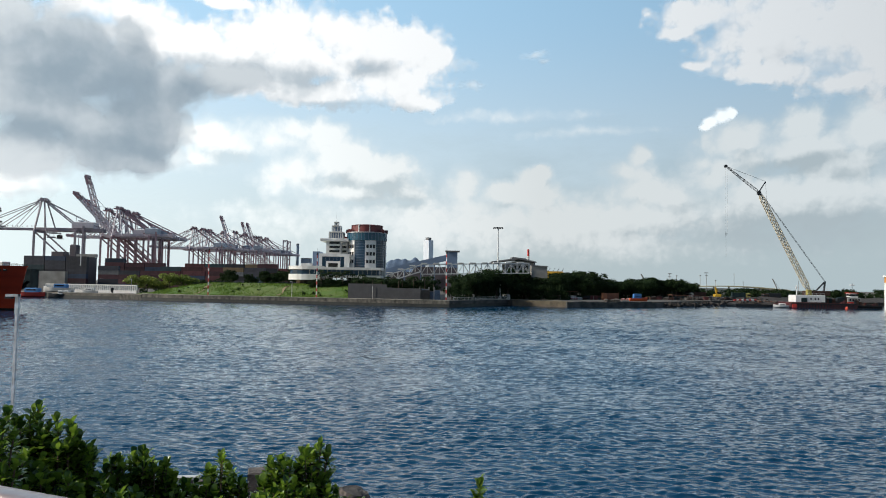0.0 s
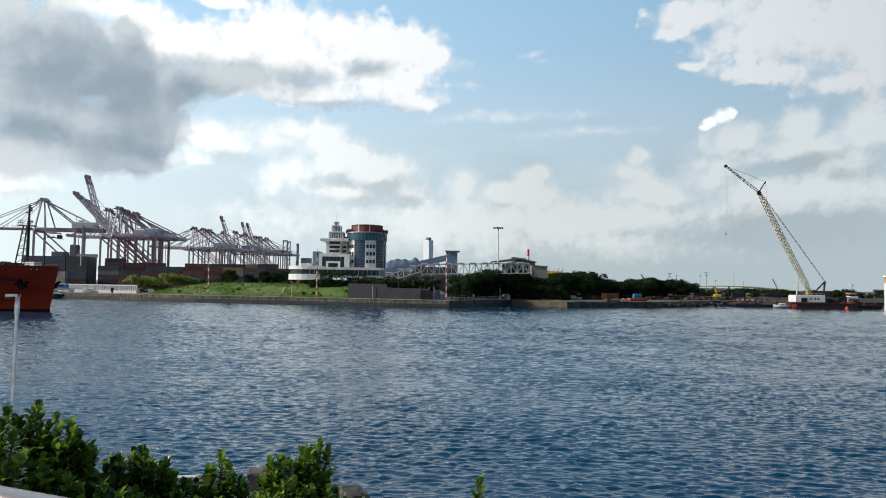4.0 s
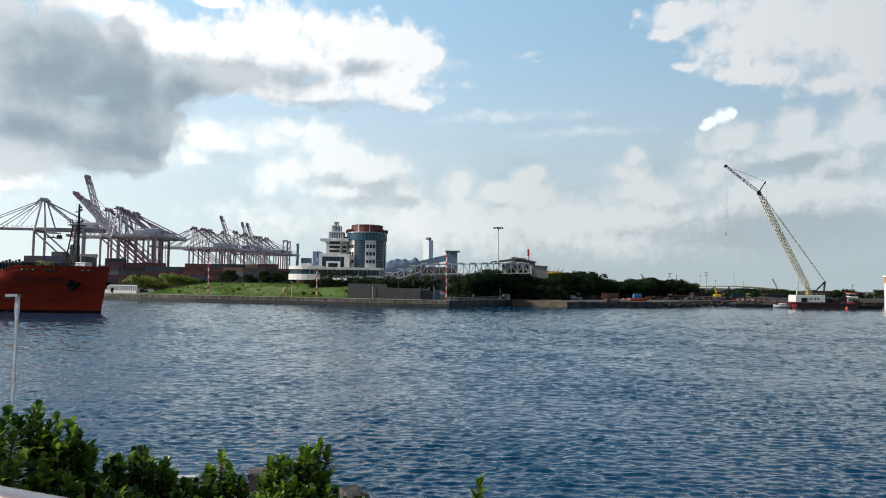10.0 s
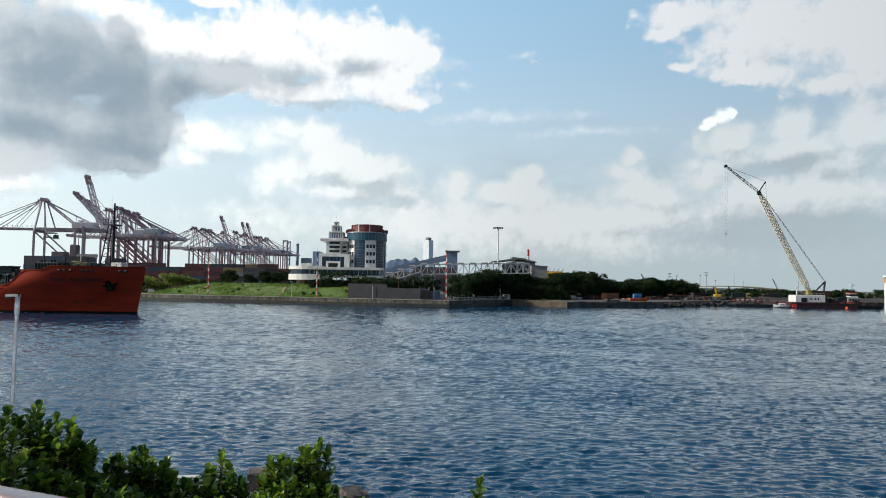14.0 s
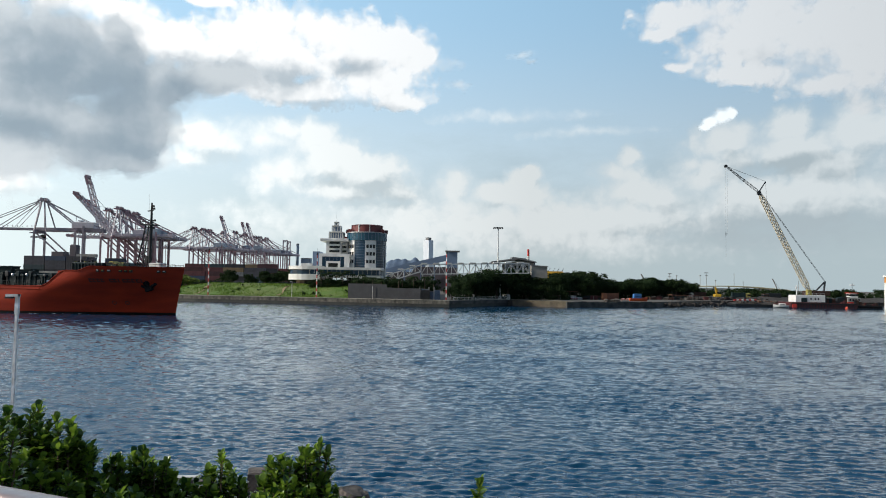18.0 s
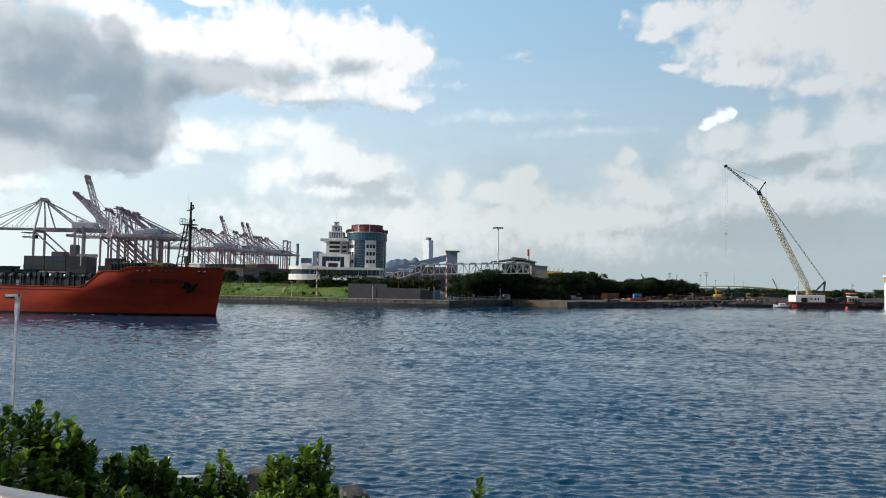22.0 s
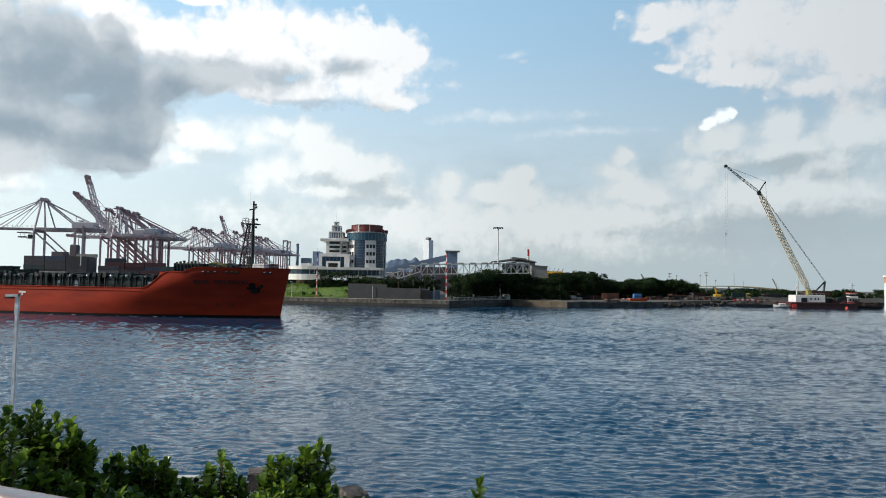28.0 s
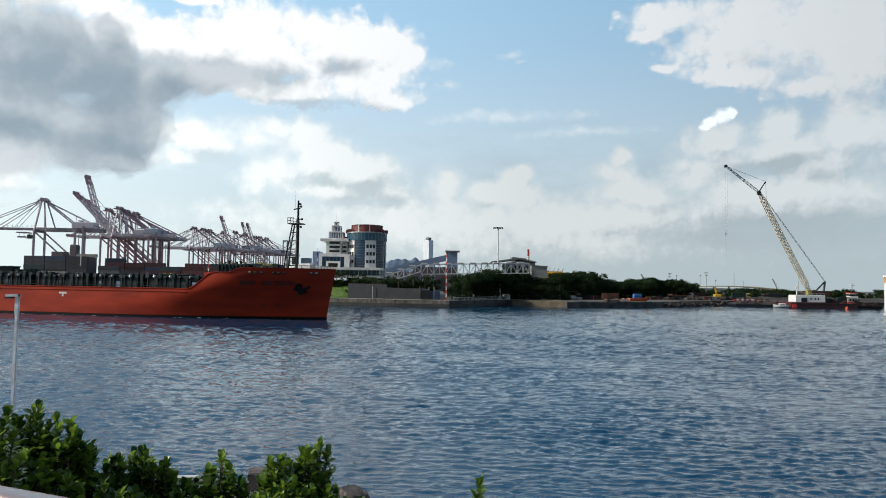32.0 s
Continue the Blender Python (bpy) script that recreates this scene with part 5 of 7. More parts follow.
    # foremast with ladder tower
    mx = -6.3
    mast = part("foremast", Geo().tube((mx, 0, 8.0), (mx, 0, 19.0), 0.36, 0.30, 10).tube((mx, 0, 19.0), (mx, 0, 22.6), 0.24, 0.18, 8), BLACK_STEEL, o, "black foremast with a ladder tower", smooth=True)
    for sx, sy in ((-2.6, -0.9), (-2.6, 0.9)):
        part("mast_stay_leg", Geo().beam((mx + sx, sy, 8.0), (mx - 0.9, sy * 0.5, 18.2), 0.2), BLACK_STEEL, mast)
    for i in range(6):
        t = i / 6
        z = 8.4 + t * 9.6
        xx = mx - 2.6 + 1.7 * t
        part("mast_rung", Geo().beam((xx, -0.9 + 0.4 * t, z), (mx, 0, z + 0.1), 0.13).beam((xx, 0.9 - 0.4 * t, z), (mx, 0, z + 0.1), 0.13), BLACK_STEEL, mast)
        part("mast_diagonal", Geo().beam((xx, -0.9 + 0.4 * t, z), (mx, 0, z + 1.6), 0.09), BLACK_STEEL, mast)
    pl = part("mast_platform", Geo().box(mx - 1.6, mx + 1.0, -1.2, 1.2, 18.0, 18.2), BLACK_STEEL, mast)
    for z in (18.7, 19.2):
        part("platform_rail", Geo().beam((mx - 1.6, -1.2, z), (mx - 0.4, -1.2, z), 0.07).beam((mx - 1.6, 1.2, z), (mx - 0.4, 1.2, z), 0.07).beam((mx - 1.6, -1.2, z), (mx - 1.6, 1.2, z), 0.07), BLACK_STEEL, pl)
    for dx in (-1.6, -1.0, -0.4):
        for yy in (-1.2, 1.2):
            part("platform_post", Geo().beam((mx + dx, yy, 18.2), (mx + dx, yy, 19.25), 0.07), BLACK_STEEL, pl)
    for z, dx in ((17.5, 0.6), (19.0, 0.8), (21.4, 0.55), (21.9, 0.4)):
        part("mast_lamp", Geo().beam((mx, 0, z), (mx + dx, 0, z), 0.16).box(mx + dx - 0.14, mx + dx + 0.16, -0.16, 0.16, z - 0.2, z + 0.2), BLACK_STEEL, mast)
    part("yard", Geo().beam((mx - 0.9, 0, 20.9), (mx + 0.4, 0, 21.1), 0.2), BLACK_STEEL, mast)
    part("mast_box", Geo().box(mx - 0.9, mx - 0.3, -0.4, 0.4, 10.3, 11.8), BLACK_STEEL, mast)
    part("whip_aerial", Geo().tube((mx - 0.6, 0, 21.2), (mx - 0.75, 0, 24.4), 0.03, 0.02, 5), STEEL_WHITE, mast)
    # forecastle gear
    for i, (gx, gy, w, h, m) in enumerate(((-12.3, -3.0, 1.4, 2.7, OLIVE), (-11.0, -1.4, 1.1, 2.5, OLIVE), (-9.3, -2.4, 1.6, 2.5, BLACK_STEEL), (-10.2, -4.4, 1.0, 2.3, OLIVE),
                                           (-4.2, -1.5, 1.2, 1.7, BLACK_STEEL), (-9.8, 2.2, 1.8, 1.9, DECK_GREEN), (-3.0, 0.8, 1.0, 1.6, DECK_GREEN))):
        wb = part("winch", Geo().tube((gx, gy - 0.8, 8 + h / 2), (gx, gy + 0.8, 8 + h / 2), h / 2.2, n=14), m, o, "mooring winch with covered drum")
        part("winch_bed", Geo().box(gx - w / 2, gx + w / 2, gy - 1.1, gy - 0.85, 8.0, 8 + h * 0.85).box(gx - w / 2, gx + w / 2, gy + 0.85, gy + 1.1, 8.0, 8 + h * 0.85), DECK_GREEN, wb)
    for gx in (-1.2, -5.0, -7.2, -12.9, -14.6):
        for s in (-1, 1):
            bd = max(0.5, half_beam(gx, 8) - 1.2)
            part("bitts", Geo().tube((gx, s * bd, 8), (gx, s * bd, 9.2), 0.22).tube((gx - 0.8, s * bd, 8), (gx - 0.8, s * bd, 9.2), 0.22), BLACK_STEEL, o)
    g = Geo()
    for s in (-1, 1):
        for i in range(14):
            x0 = 0.6 - i * 0.95
            yy = s * max(0.1, half_beam(x0, 9.4) - 0.15)
            x1 = x0 - 0.95
            y1 = s * max(0.1, half_beam(x1, 9.4) - 0.15)
            g.beam((x0, yy, 9.4), (x0, yy, 10.0), 0.06).beam((x0, yy, 10.0), (x1, y1, 10.0), 0.06)
    part("bow_rail", g, BLACK_STEEL, o)
    # hatch coamings and covers in bays along the deck
    part("breakwater_house", Geo().box(-19.0, -13.4, -6.6, 6.6, 8.0, 10.2, 0.12), DECK_GREEN, o, "dark green store behind the bulwark")
    for i in range(8):
        sx = -18.8 + i * 0.75
        part("house_stiffener", Geo().box(sx - 0.06, sx + 0.06, -6.8, -6.6, 8.0, 10.0), DECK_GREEN, o)
    for i in range(7):
        sx = -18.6 + i * 0.8
        part("house_fitting", Geo().tube((sx, -6.2, 10.15), (sx, -6.2, 10.4 + 0.3 * ((i * 7) % 3) / 2), 0.2, 0.26, 8), BLACK_STEEL if i % 3 else OLIVE, o)
    part("deck_locker", Geo().box(-5.3, -2.9, -1.6, 0.4, 8.0, 10.35, 0.12), WHITE, o, "white steel deck locker")
    x = -21.4
    bay = 0
    while x > -92:
        ln = 11.6 if bay % 2 == 0 else 10.4
        hx = part("hatch", Geo().box(x - ln, x, -7.6, 7.6, 4.3, 7.2), DECK_GREEN, o, "dark green hatch coaming with stays")
        part("hatch_cover", Geo().box(x - ln - 0.2, x + 0.2, -7.9, 7.9, 7.25, 7.75, 0.1), DECK_GREEN, hx)
        n = 9
        for s in (-1, 1):
            for i in range(n):
                sx = x - ln * (i + 0.5) / n
                part("coaming_stay", Geo().add([(sx - 0.09, s * 7.6, 4.3), (sx - 0.09, s * 8.5, 4.3), (sx - 0.09, s * 8.0, 7.1), (sx - 0.09, s * 7.6, 7.2),
                                                (sx + 0.09, s * 7.6, 4.3), (sx + 0.09, s * 8.5, 4.3), (sx + 0.09, s * 8.0, 7.1), (sx + 0.09, s * 7.6, 7.2)],
                                               [(0, 1, 2, 3), (7, 6, 5, 4), (1, 5, 6, 2), (2, 6, 7, 3), (0, 4, 5, 1)]), DECK_GREEN, hx)
            for i in range(9):
                sx = x - ln * (i + 0.5) / 9 + random.uniform(-0.5, 0.5)
                h = random.uniform(0.3, 1.1)
                part("deck_fitting", Geo().box(sx - 0.35, sx + 0.35, s * 8.2 - 0.3, s * 8.2 + 0.3, 7.3, 7.3 + h, 0.12).box(sx - 0.1, sx + 0.1, s * 8.2 - 0.1, s * 8.2 + 0.1, 4.3, 7.3),
                     random.choice((DECK_GREEN, DECK_GREEN, BLACK_STEEL)), hx)
            for i in range(3):
                sx = x - ln * (i + random.uniform(0.2, 0.8)) / 3
                part("vent_head", Geo().tube((sx, s * 8.55, 7.3), (sx, s * 8.55, 7.55), 0.14, 0.3, 10).tube((sx, s * 8.55, 7.55), (sx, s * 8.55, 7.85), 0.3, 0.16, 10), random.choice((GREY_WALL, STEEL_WHITE, GREY_WALL)), hx)
            part("walkway_screen", Geo().box(x - ln, x, s * 8.05 - 0.05, s * 8.05 + 0.05, 4.3, 7.25), DECK_GREEN, hx)
            for i in range(4):
                sx = x - ln * (i + random.uniform(0.1, 0.9)) / 4
                part("door_plate", Geo().box(sx - 0.4, sx + 0.4, s * 8.13 - 0.04, s * 8.13 + 0.04, 4.7, 6.6), random.choice((BLACK_STEEL, BLUE_GREY, BLACK_STEEL)), hx)
            part("pipe_run", Geo().beam((x - ln, s * 8.65, 5.9), (x, s * 8.65, 5.9), 0.16).beam((x - ln, s * 8.7, 5.0), (x, s * 8.7, 5.0), 0.22), DECK_GREEN, hx)
        # lashing frame between the bays
        fr = part("lashing_frame", Geo().box(x - ln - 1.25, x - ln - 0.45, -8.6, 8.6, 7.6, 8.1), DECK_GREEN, o)
        for yy in (-8.4, -5.6, -2.8, 0, 2.8, 5.6, 8.4):
            part("frame_post", Geo().box(x - ln - 1.1, x - ln - 0.6, yy - 0.2, yy + 0.2, 4.3, 7.6), DECK_GREEN, fr)
        x -= ln + 1.7
        bay += 1
    g = Geo()
    for s in (-1, 1):
        for i in range(50):
            x0 = -24.0 - i * 1.5
            yy = s * (half_beam(x0, 5.4) - 0.15)
            g.beam((x0, yy, 5.4), (x0, yy, 6.4), 0.06)
            if i < 49:
                g.beam((x0, yy, 6.4), (x0 - 1.5, yy, 6.4), 0.06).beam((x0, yy, 5.9), (x0 - 1.5, yy, 5.9), 0.05)
    part("deck_rail", g, DECK_GREEN, o)
    return o


ship = cargo_ship()


# ---- floating crane barge ----
def barge_crane():
    b = base("crane_barge", "maroon barge with a white deckhouse", "barge", (0, 0, 0))
    part("hull", Geo().slab([(131.0, 0.3), (133.2, -1.2), (154.0, -1.2), (156.0, 0.6), (156.0, 1.9), (131.0, 2.2)], 256.6, 270), MAROON, b)
    for i in range(20):
        part("hull_rib", Geo().box(133.4 + i * 1.1, 133.55 + i * 1.1, 256.5, 256.62, 0.1, 1.5), BLACK_STEEL, b)
    part("rubbing_band", Geo().box(130.9, 156.1, 256.4, 256.65, 1.5, 1.8), BLACK_STEEL, b)
    part("stem_mark", Geo().box(131.3, 132.9, 256.35, 256.6, 0.2, 1.6), RED_PAINT, b, "orange corner fender")
    dh = part("deckhouse", Geo().box(133.2, 144.2, 257.4, 263, 2.3, 4.9, 0.1), WHITE, b)
    part("house_door", Geo().box(135.2, 137.4, 257.3, 257.42, 2.3, 3.9), DECK_GREEN, dh)
    for x in (138.6, 140.2, 141.4):
        part("house_window", Geo().box(x, x + 0.5, 257.32, 257.42, 3.2, 3.9), GLASS_BLACK, dh)
    part("roof_rail", Geo().beam((133.2, 257.5, 5.7), (144.2, 257.5, 5.7), 0.07), STEEL_WHITE, dh)
    for i in range(8):
        part("rail_post", Geo().beam((133.3 + i * 1.55, 257.5, 4.9), (133.3 + i * 1.55, 257.5, 5.7), 0.07), STEEL_WHITE, dh)
    part("signal_mast", Geo().tube((134.3, 259, 4.9), (134.3, 259, 8.6), 0.22, 0.14).box(133.9, 134.7, 258.6, 259.4, 7.4, 7.8), WHITE, b)
    for i in range(14):
        x = 144.5 + i * 0.85
        part("deck_gear", Geo().box(x, x + random.uniform(0.7, 1.3), 258.5, 261, 1.9, random.uniform(2.9, 4.6), 0.1), random.choice((BLACK_STEEL, MAROON, RUST, DECK_GREEN)), b)
    # crawler crane standing on the barge
    c = base("lattice_crane", "tan lattice-boom crane on the barge deck", "crane", (0, 0, 0))
    for y in (262.0, 266.0):
        part("crawler_track", Geo().box(139.5, 147.5, y - 0.5, y + 0.5, 2.2, 3.4, 0.3), BLACK_STEEL, c)
    body = part("slewing_body", Geo().box(140.2, 148.8, 262.0, 266.2, 4.7, 6.6, 0.2), RUST, c)
    part("operator_cab", Geo().box(139.6, 141.2, 261.2, 262.6, 4.9, 7.0, 0.2), OLIVE, body)
    part("slew_ring", Geo().tube((143.5, 264, 3.3), (143.5, 264, 4.8), 1.4, n=16), BLACK_STEEL, body)
    for i in range(6):
        x = 140.5 + i * 1.4
        part("body_rail", Geo().beam((x, 262, 6.6), (x, 262, 7.4), 0.07).beam((x, 262, 7.4), (x + 1.4, 262, 7.4), 0.07), STEEL_WHITE, body)
    foot, neck, tip = Vector((141.8, 264, 6.2)), Vector((122.6, 264, 44.6)), Vector((109.8, 264, 54.6))

    def lattice(a, b, w0, w1, bays, m, name, bar=0.16):
        d = (b - a).normalized()
        side, up = Vector((0, 1, 0)), d.cross(Vector((0, 1, 0))).normalized()
        holder = part(name, Geo().beam(a, a + d * 0.5, w0 * 0.7), m, c)

        def corner(t, i, k):
            taper = min(1.0, 0.35 + t * 9, 0.3 + (1 - t) * 9)
            w = (w0 + (w1 - w0) * t) * taper / 2
            return a.lerp(b, t) + side * (i * w) + up * (k * w)
        quad = ((-1, -1), (1, -1), (1, 1), (-1, 1))
        for i, k in quad:
            part("chord", Geo().path([corner(s / bays, i, k) for s in range(bays + 1)], bar * 1.5), m, holder)
        for s in range(bays):
            for e in range(4):
                p, q = quad[e], quad[(e + 1) % 4]
                if s % 2:
                    p, q = q, p
                part("lacing_bar", Geo().beam(corner(s / bays, *p), corner((s + 1) / bays, *q), bar), m, holder)

    lattice(foot, neck, 1.6, 1.35, 56, BOOM_TAN, "main_boom", 0.15)
    lattice(neck, tip, 0.9, 0.4, 10, BLACK_STEEL, "jib", 0.06)
    strut = Vector((125.3, 264, 48.8))
    part("jib_strut", Geo().beam(neck, strut, 0.35), BLACK_STEEL, c)
    part("boom_head", Geo().box(122.1, 123.2, 263.4, 264.6, 43.6, 44.9, 0.15), BLACK_STEEL, c)
    part("tip_sheave", Geo().tube((109.8, 263.6, 54.6), (109.8, 264.4, 54.6), 0.6, n=12), BLACK_STEEL, c)
    gan = Vector((147.9, 264, 10.2))
    for y in (-0.3, 0.3):
        part("gantry_leg", Geo().beam((147.4, 264 + y, 6.4), gan + Vector((0, y, 0)), 0.3), BLACK_STEEL, c)
        part("gantry_back", Geo().beam((144.2, 264 + y, 6.4), gan + Vector((0, y, 0)), 0.25), BLACK_STEEL, c)
        part("pendant", Geo().tube(gan + Vector((0, y, 0)), neck + Vector((0.6, y, 0)), 0.065, n=5), BLACK_STEEL, c)
        part("jib_pendant", Geo().tube(strut, tip + Vector((0, y * 0.3, 0)), 0.05, n=5), BLACK_STEEL, c)
    part("strut_stay", Geo().tube(strut, (125.6, 264, 40.0), 0.05, n=5), BLACK_STEEL, c)
    part("hoist_rope", Geo().tube((109.7, 264, 54.4), (109.7, 264, 19.0), 0.022, n=5), GREY_WALL, c)
    part("hoist_rope", Geo().tube((110.4, 264, 54.0), (110.4, 264, 27.0), 0.018, n=5), GREY_WALL, c)
    part("hook_block", Geo().tube((109.7, 264, 28.6), (109.7, 264, 27.2), 0.16, 0.10, 8), BLACK_STEEL, c)


barge_crane()

# ---- tug, sand barge, buoy and the banded tower to the east ----
tug = base("workboat", "red and white workboat with dark deck gear", "boat", (156.5, 257, 0))
part("hull", Geo().slab([(-6.5, 0.3), (-5.5, -0.8), (9, -0.8), (9, 1.2), (-6.5, 1.6)], 0, 6), BLACK_STEEL, tug)
for i in range(16):
    x = -6 + i * 0.95
    part("tyre_fender", Geo().tube((x, -0.25, 0.7), (x, 0.0, 0.7), 0.42, n=10), ANCHOR, tug)
part("house", Geo().box(-3.4, 1.6, 1.0, 4.5, 1.4, 4.2, 0.15), GREY_WALL, tug)
for x in (-2.8, -1.7, -0.6, 0.5):
    part("house_window", Geo().box(x, x + 0.6, 0.9, 0.96, 3.0, 3.7), GLASS_BLACK, tug)
part("red_band", Geo().box(-3.45, 1.65, 0.95, 4.55, 2.0, 2.6), RED_PAINT, tug)
part("wheelhouse", Geo().box(-2.4, 0.6, 1.4, 4.0, 4.2, 5.8, 0.2), WHITE, tug)
part("wheelhouse_roof", Geo().box(-2.6, 0.8, 1.2, 4.2, 5.8, 6.1), RED_PAINT, tug)
part("wheelhouse_glass", Geo().box(-2.45, 0.65, 1.35, 4.05, 4.8, 5.5), GLASS_BLACK, tug)
part("mast", Geo().tube((-0.8, 2.5, 6.2), (-0.8, 2.5, 9.8), 0.1, 0.05), BLACK_STEEL, tug)
part("radar", Geo().box(-1.6, 0.0, 2.3, 2.7, 8.8, 9.1), WHITE, tug)
for i in range(15):
    x = -6.2 + i * 0.98
    part("deck_gear", Geo().box(x, x + random.uniform(0.5, 1.1), 0.3, 1.0, 1.2, random.uniform(1.7, 3.4), 0.1), random.choice((RUST, MAROON, BLACK_STEEL, RUST, BROWN)), tug)
buoy = base("orange_buoy", "orange round mooring buoy", "buoy", (149.4, 252.5, 0))
part("float", Geo().tube((0, 0, -0.4), (0, 0, 0.35), 0.5, 0.5, 14).tube((0, 0, 0.35), (0, 0, 0.9), 0.48, 0.2, 14), mat("buoy_orange", (0.75, 0.09, 0.04), 0.5), buoy, smooth=True)
part("ring", Geo().tube((0, 0, 0.9), (0, 0, 1.05), 0.25, 0.25, 10), BLACK_STEEL, buoy)
wt = base("banded_tower", "white and orange cylindrical harbour light tower", "tower", (163.9, 250, 0))
part("shaft", Geo().tube((0, 0, -1), (0, 0, 10.0), 1.9, 1.8, 20), WHITE, wt, smooth=True)
part("band", Geo().tube((0, 0, 10.0), (0, 0, 12.0), 1.8, 1.8, 20), mat("tower_orange", (0.65, 0.27, 0.06), 0.5), wt, "orange band", smooth=True)
part("gallery", Geo().tube((0, 0, 12.0), (0, 0, 12.5), 2.3, 2.3, 20), WHITE, wt)
RUBBLE = mat("rubble", (0.055, 0.046, 0.038), 0.95, 0, 0.5, 0.8, 4.0, 0.8, (0.035, 0.030, 0.027), depth=0.3)
sb = base("sand_barge", "flat barge heaped with dark rubble and sand", "barge", (0, 0, 0))
part("hull", Geo().slab([(112.6, 0.5), (114, -0.6), (130.0, -0.6), (130.6, 1.0), (112.6, 1.2)], 262, 272), BLACK_STEEL, sb)
rows = []
for j in range(11):
    row = []
    for i in range(41):
        u, v = i / 40, j / 10
        h = 1.15 * math.sin(math.pi * v) ** 0.6 * min(1, u * 6, (1 - u) * 6)
        row.append((113 + u * 17, 262.3 + v * 9, 1.05 + h * (0.75 + 0.5 * noise.noise((u * 9, v * 3, 5)))))
    rows.append(row)
part("sand_heap", Geo().grid(rows), RUBBLE, sb)
BARGE_LOAD = [(113.6 + 16.4 * random.random(), 262.6 + 3.5 * random.random()) for _ in range(36)]
ex = base("excavator", "yellow excavator with raised arm on the bank", "excavator", (121.6, 302, 1.86))
part("track", Geo().box(-1.6, 1.6, -1.4, -0.8, 0, 0.9, 0.2).box(-1.6, 1.6, 0.8, 1.4, 0, 0.9, 0.2), BLACK_STEEL, ex)
part("cab", Geo().box(-1.4, 1.2, -1.1, 1.1, 0.95, 2.6, 0.2), YELLOW, ex)
part("arm", Geo().beam((-0.4, 0, 2.0), (-0.9, 0, 5.6), 0.5), YELLOW, ex)
part("dipper", Geo().beam((-0.9, 0, 5.5), (0.3, 0, 3.4), 0.35), YELLOW, ex)
part("bucket", Geo().box(0.0, 0.8, -0.5, 0.5, 2.8, 3.5), BLACK_STEEL, ex)
single("yard_mound", Geo().grid([[(95 + i * 8, 288 + j * 5 + i * 0.6, 1.8 + max(0, 1.6 * math.sin(math.pi * j / 6) * (1 + 0.5 * noise.noise((i * 0.6, j * 0.5, 9))))) for i in range(14)] for j in range(7)]),
       RUBBLE, "low dark earth mound along the bank", "mound", "structure", smooth=True)

# jetty and beach before the trees
jet = base("old_jetty", "dark broken concrete jetty on the bank", "jetty", kind="structure")
for i in range(16):
    x = 40.5 + i * 2.25
    y = 221.5 + i * 0.95
    h = 2.0 + random.uniform(-0.25, 0.1) - (0.5 if i > 13 else 0)
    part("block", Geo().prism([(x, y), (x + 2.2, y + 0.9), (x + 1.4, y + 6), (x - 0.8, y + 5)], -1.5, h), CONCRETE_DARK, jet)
ap = base("jetty_apron", "pale concrete apron along the water", "apron", kind="structure")
for i in range(9):
    x = 24 + i * 1.9
    part("slab", Geo().prism([(x, 232 - i * 1.05), (x + 1.86, 230.95 - i * 1.05), (x + 2.5, 250), (x, 250)], -1.0, 1.95 + random.uniform(-0.03, 0.03)), APRON, ap)
single("beach", Geo().prism([(22, 236), (42, 226), (76, 238), (110, 280), (150, 289), (150, 300), (22, 262)], -1, 1.9), SOIL, "grey muddy beach", "beach", "structure")


def rock(x, y, z, s, material=STONE, name="shore_rock", label="rough grey-brown armour stone", group="armour stones on the shore"):
    bm = bmesh.new()
    bmesh.ops.create_icosphere(bm, subdivisions=3, radius=1.0)
    seed = random.uniform(0, 50)
    sx, sy, sz = (random.uniform(0.75, 1.3) for _ in range(3))
    for v in bm.verts:
        c = Vector((max(-0.72, min(0.72, v.co.x)), max(-0.72, min(0.72, v.co.y)), max(-0.66, min(0.66, v.co.z))))
        k = 1 + 0.22 * noise.noise(v.co * 1.3 + Vector((seed, 0, 0))) + 0.08 * noise.noise(v.co * 4 + Vector((0, seed, 0)))
        v.co = Vector((c.x * sx, c.y * sy, c.z * sz)) * k * s
    me = bpy.data.meshes.new(name)
    bm.to_mesh(me)
    bm.free()
    me.materials.append(material)
    ob = new(name, me)
    ob.matrix_basis = pose(x, y, z, random.uniform(-20, 20), random.uniform(-20, 20), random.uniform(0, 360))
    return tagged(ob, label, "rock", group)


for i in range(9):
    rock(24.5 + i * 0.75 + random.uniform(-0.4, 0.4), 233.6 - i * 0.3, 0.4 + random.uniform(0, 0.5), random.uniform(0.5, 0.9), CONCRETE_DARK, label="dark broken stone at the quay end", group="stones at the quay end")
for i in range(80):
    t = i / 79
    rock(77 + t * 50 + random.uniform(-0.6, 0.6), 239.5 + t * 47 - 2.0 + random.uniform(-1, 1.5), 0.4 + random.uniform(0, 1.0), random.uniform(0.3, 0.75), RUBBLE, label="dark rubble stone along the bank", group="rubble along the bank")
for i in range(7):
    rock(55.4 + i * 0.8, 230.6 + i * 0.4, 2.2, random.uniform(0.4, 0.9), STONE, label="pinkish rubble lying on the jetty", group="rubble on the jetty")

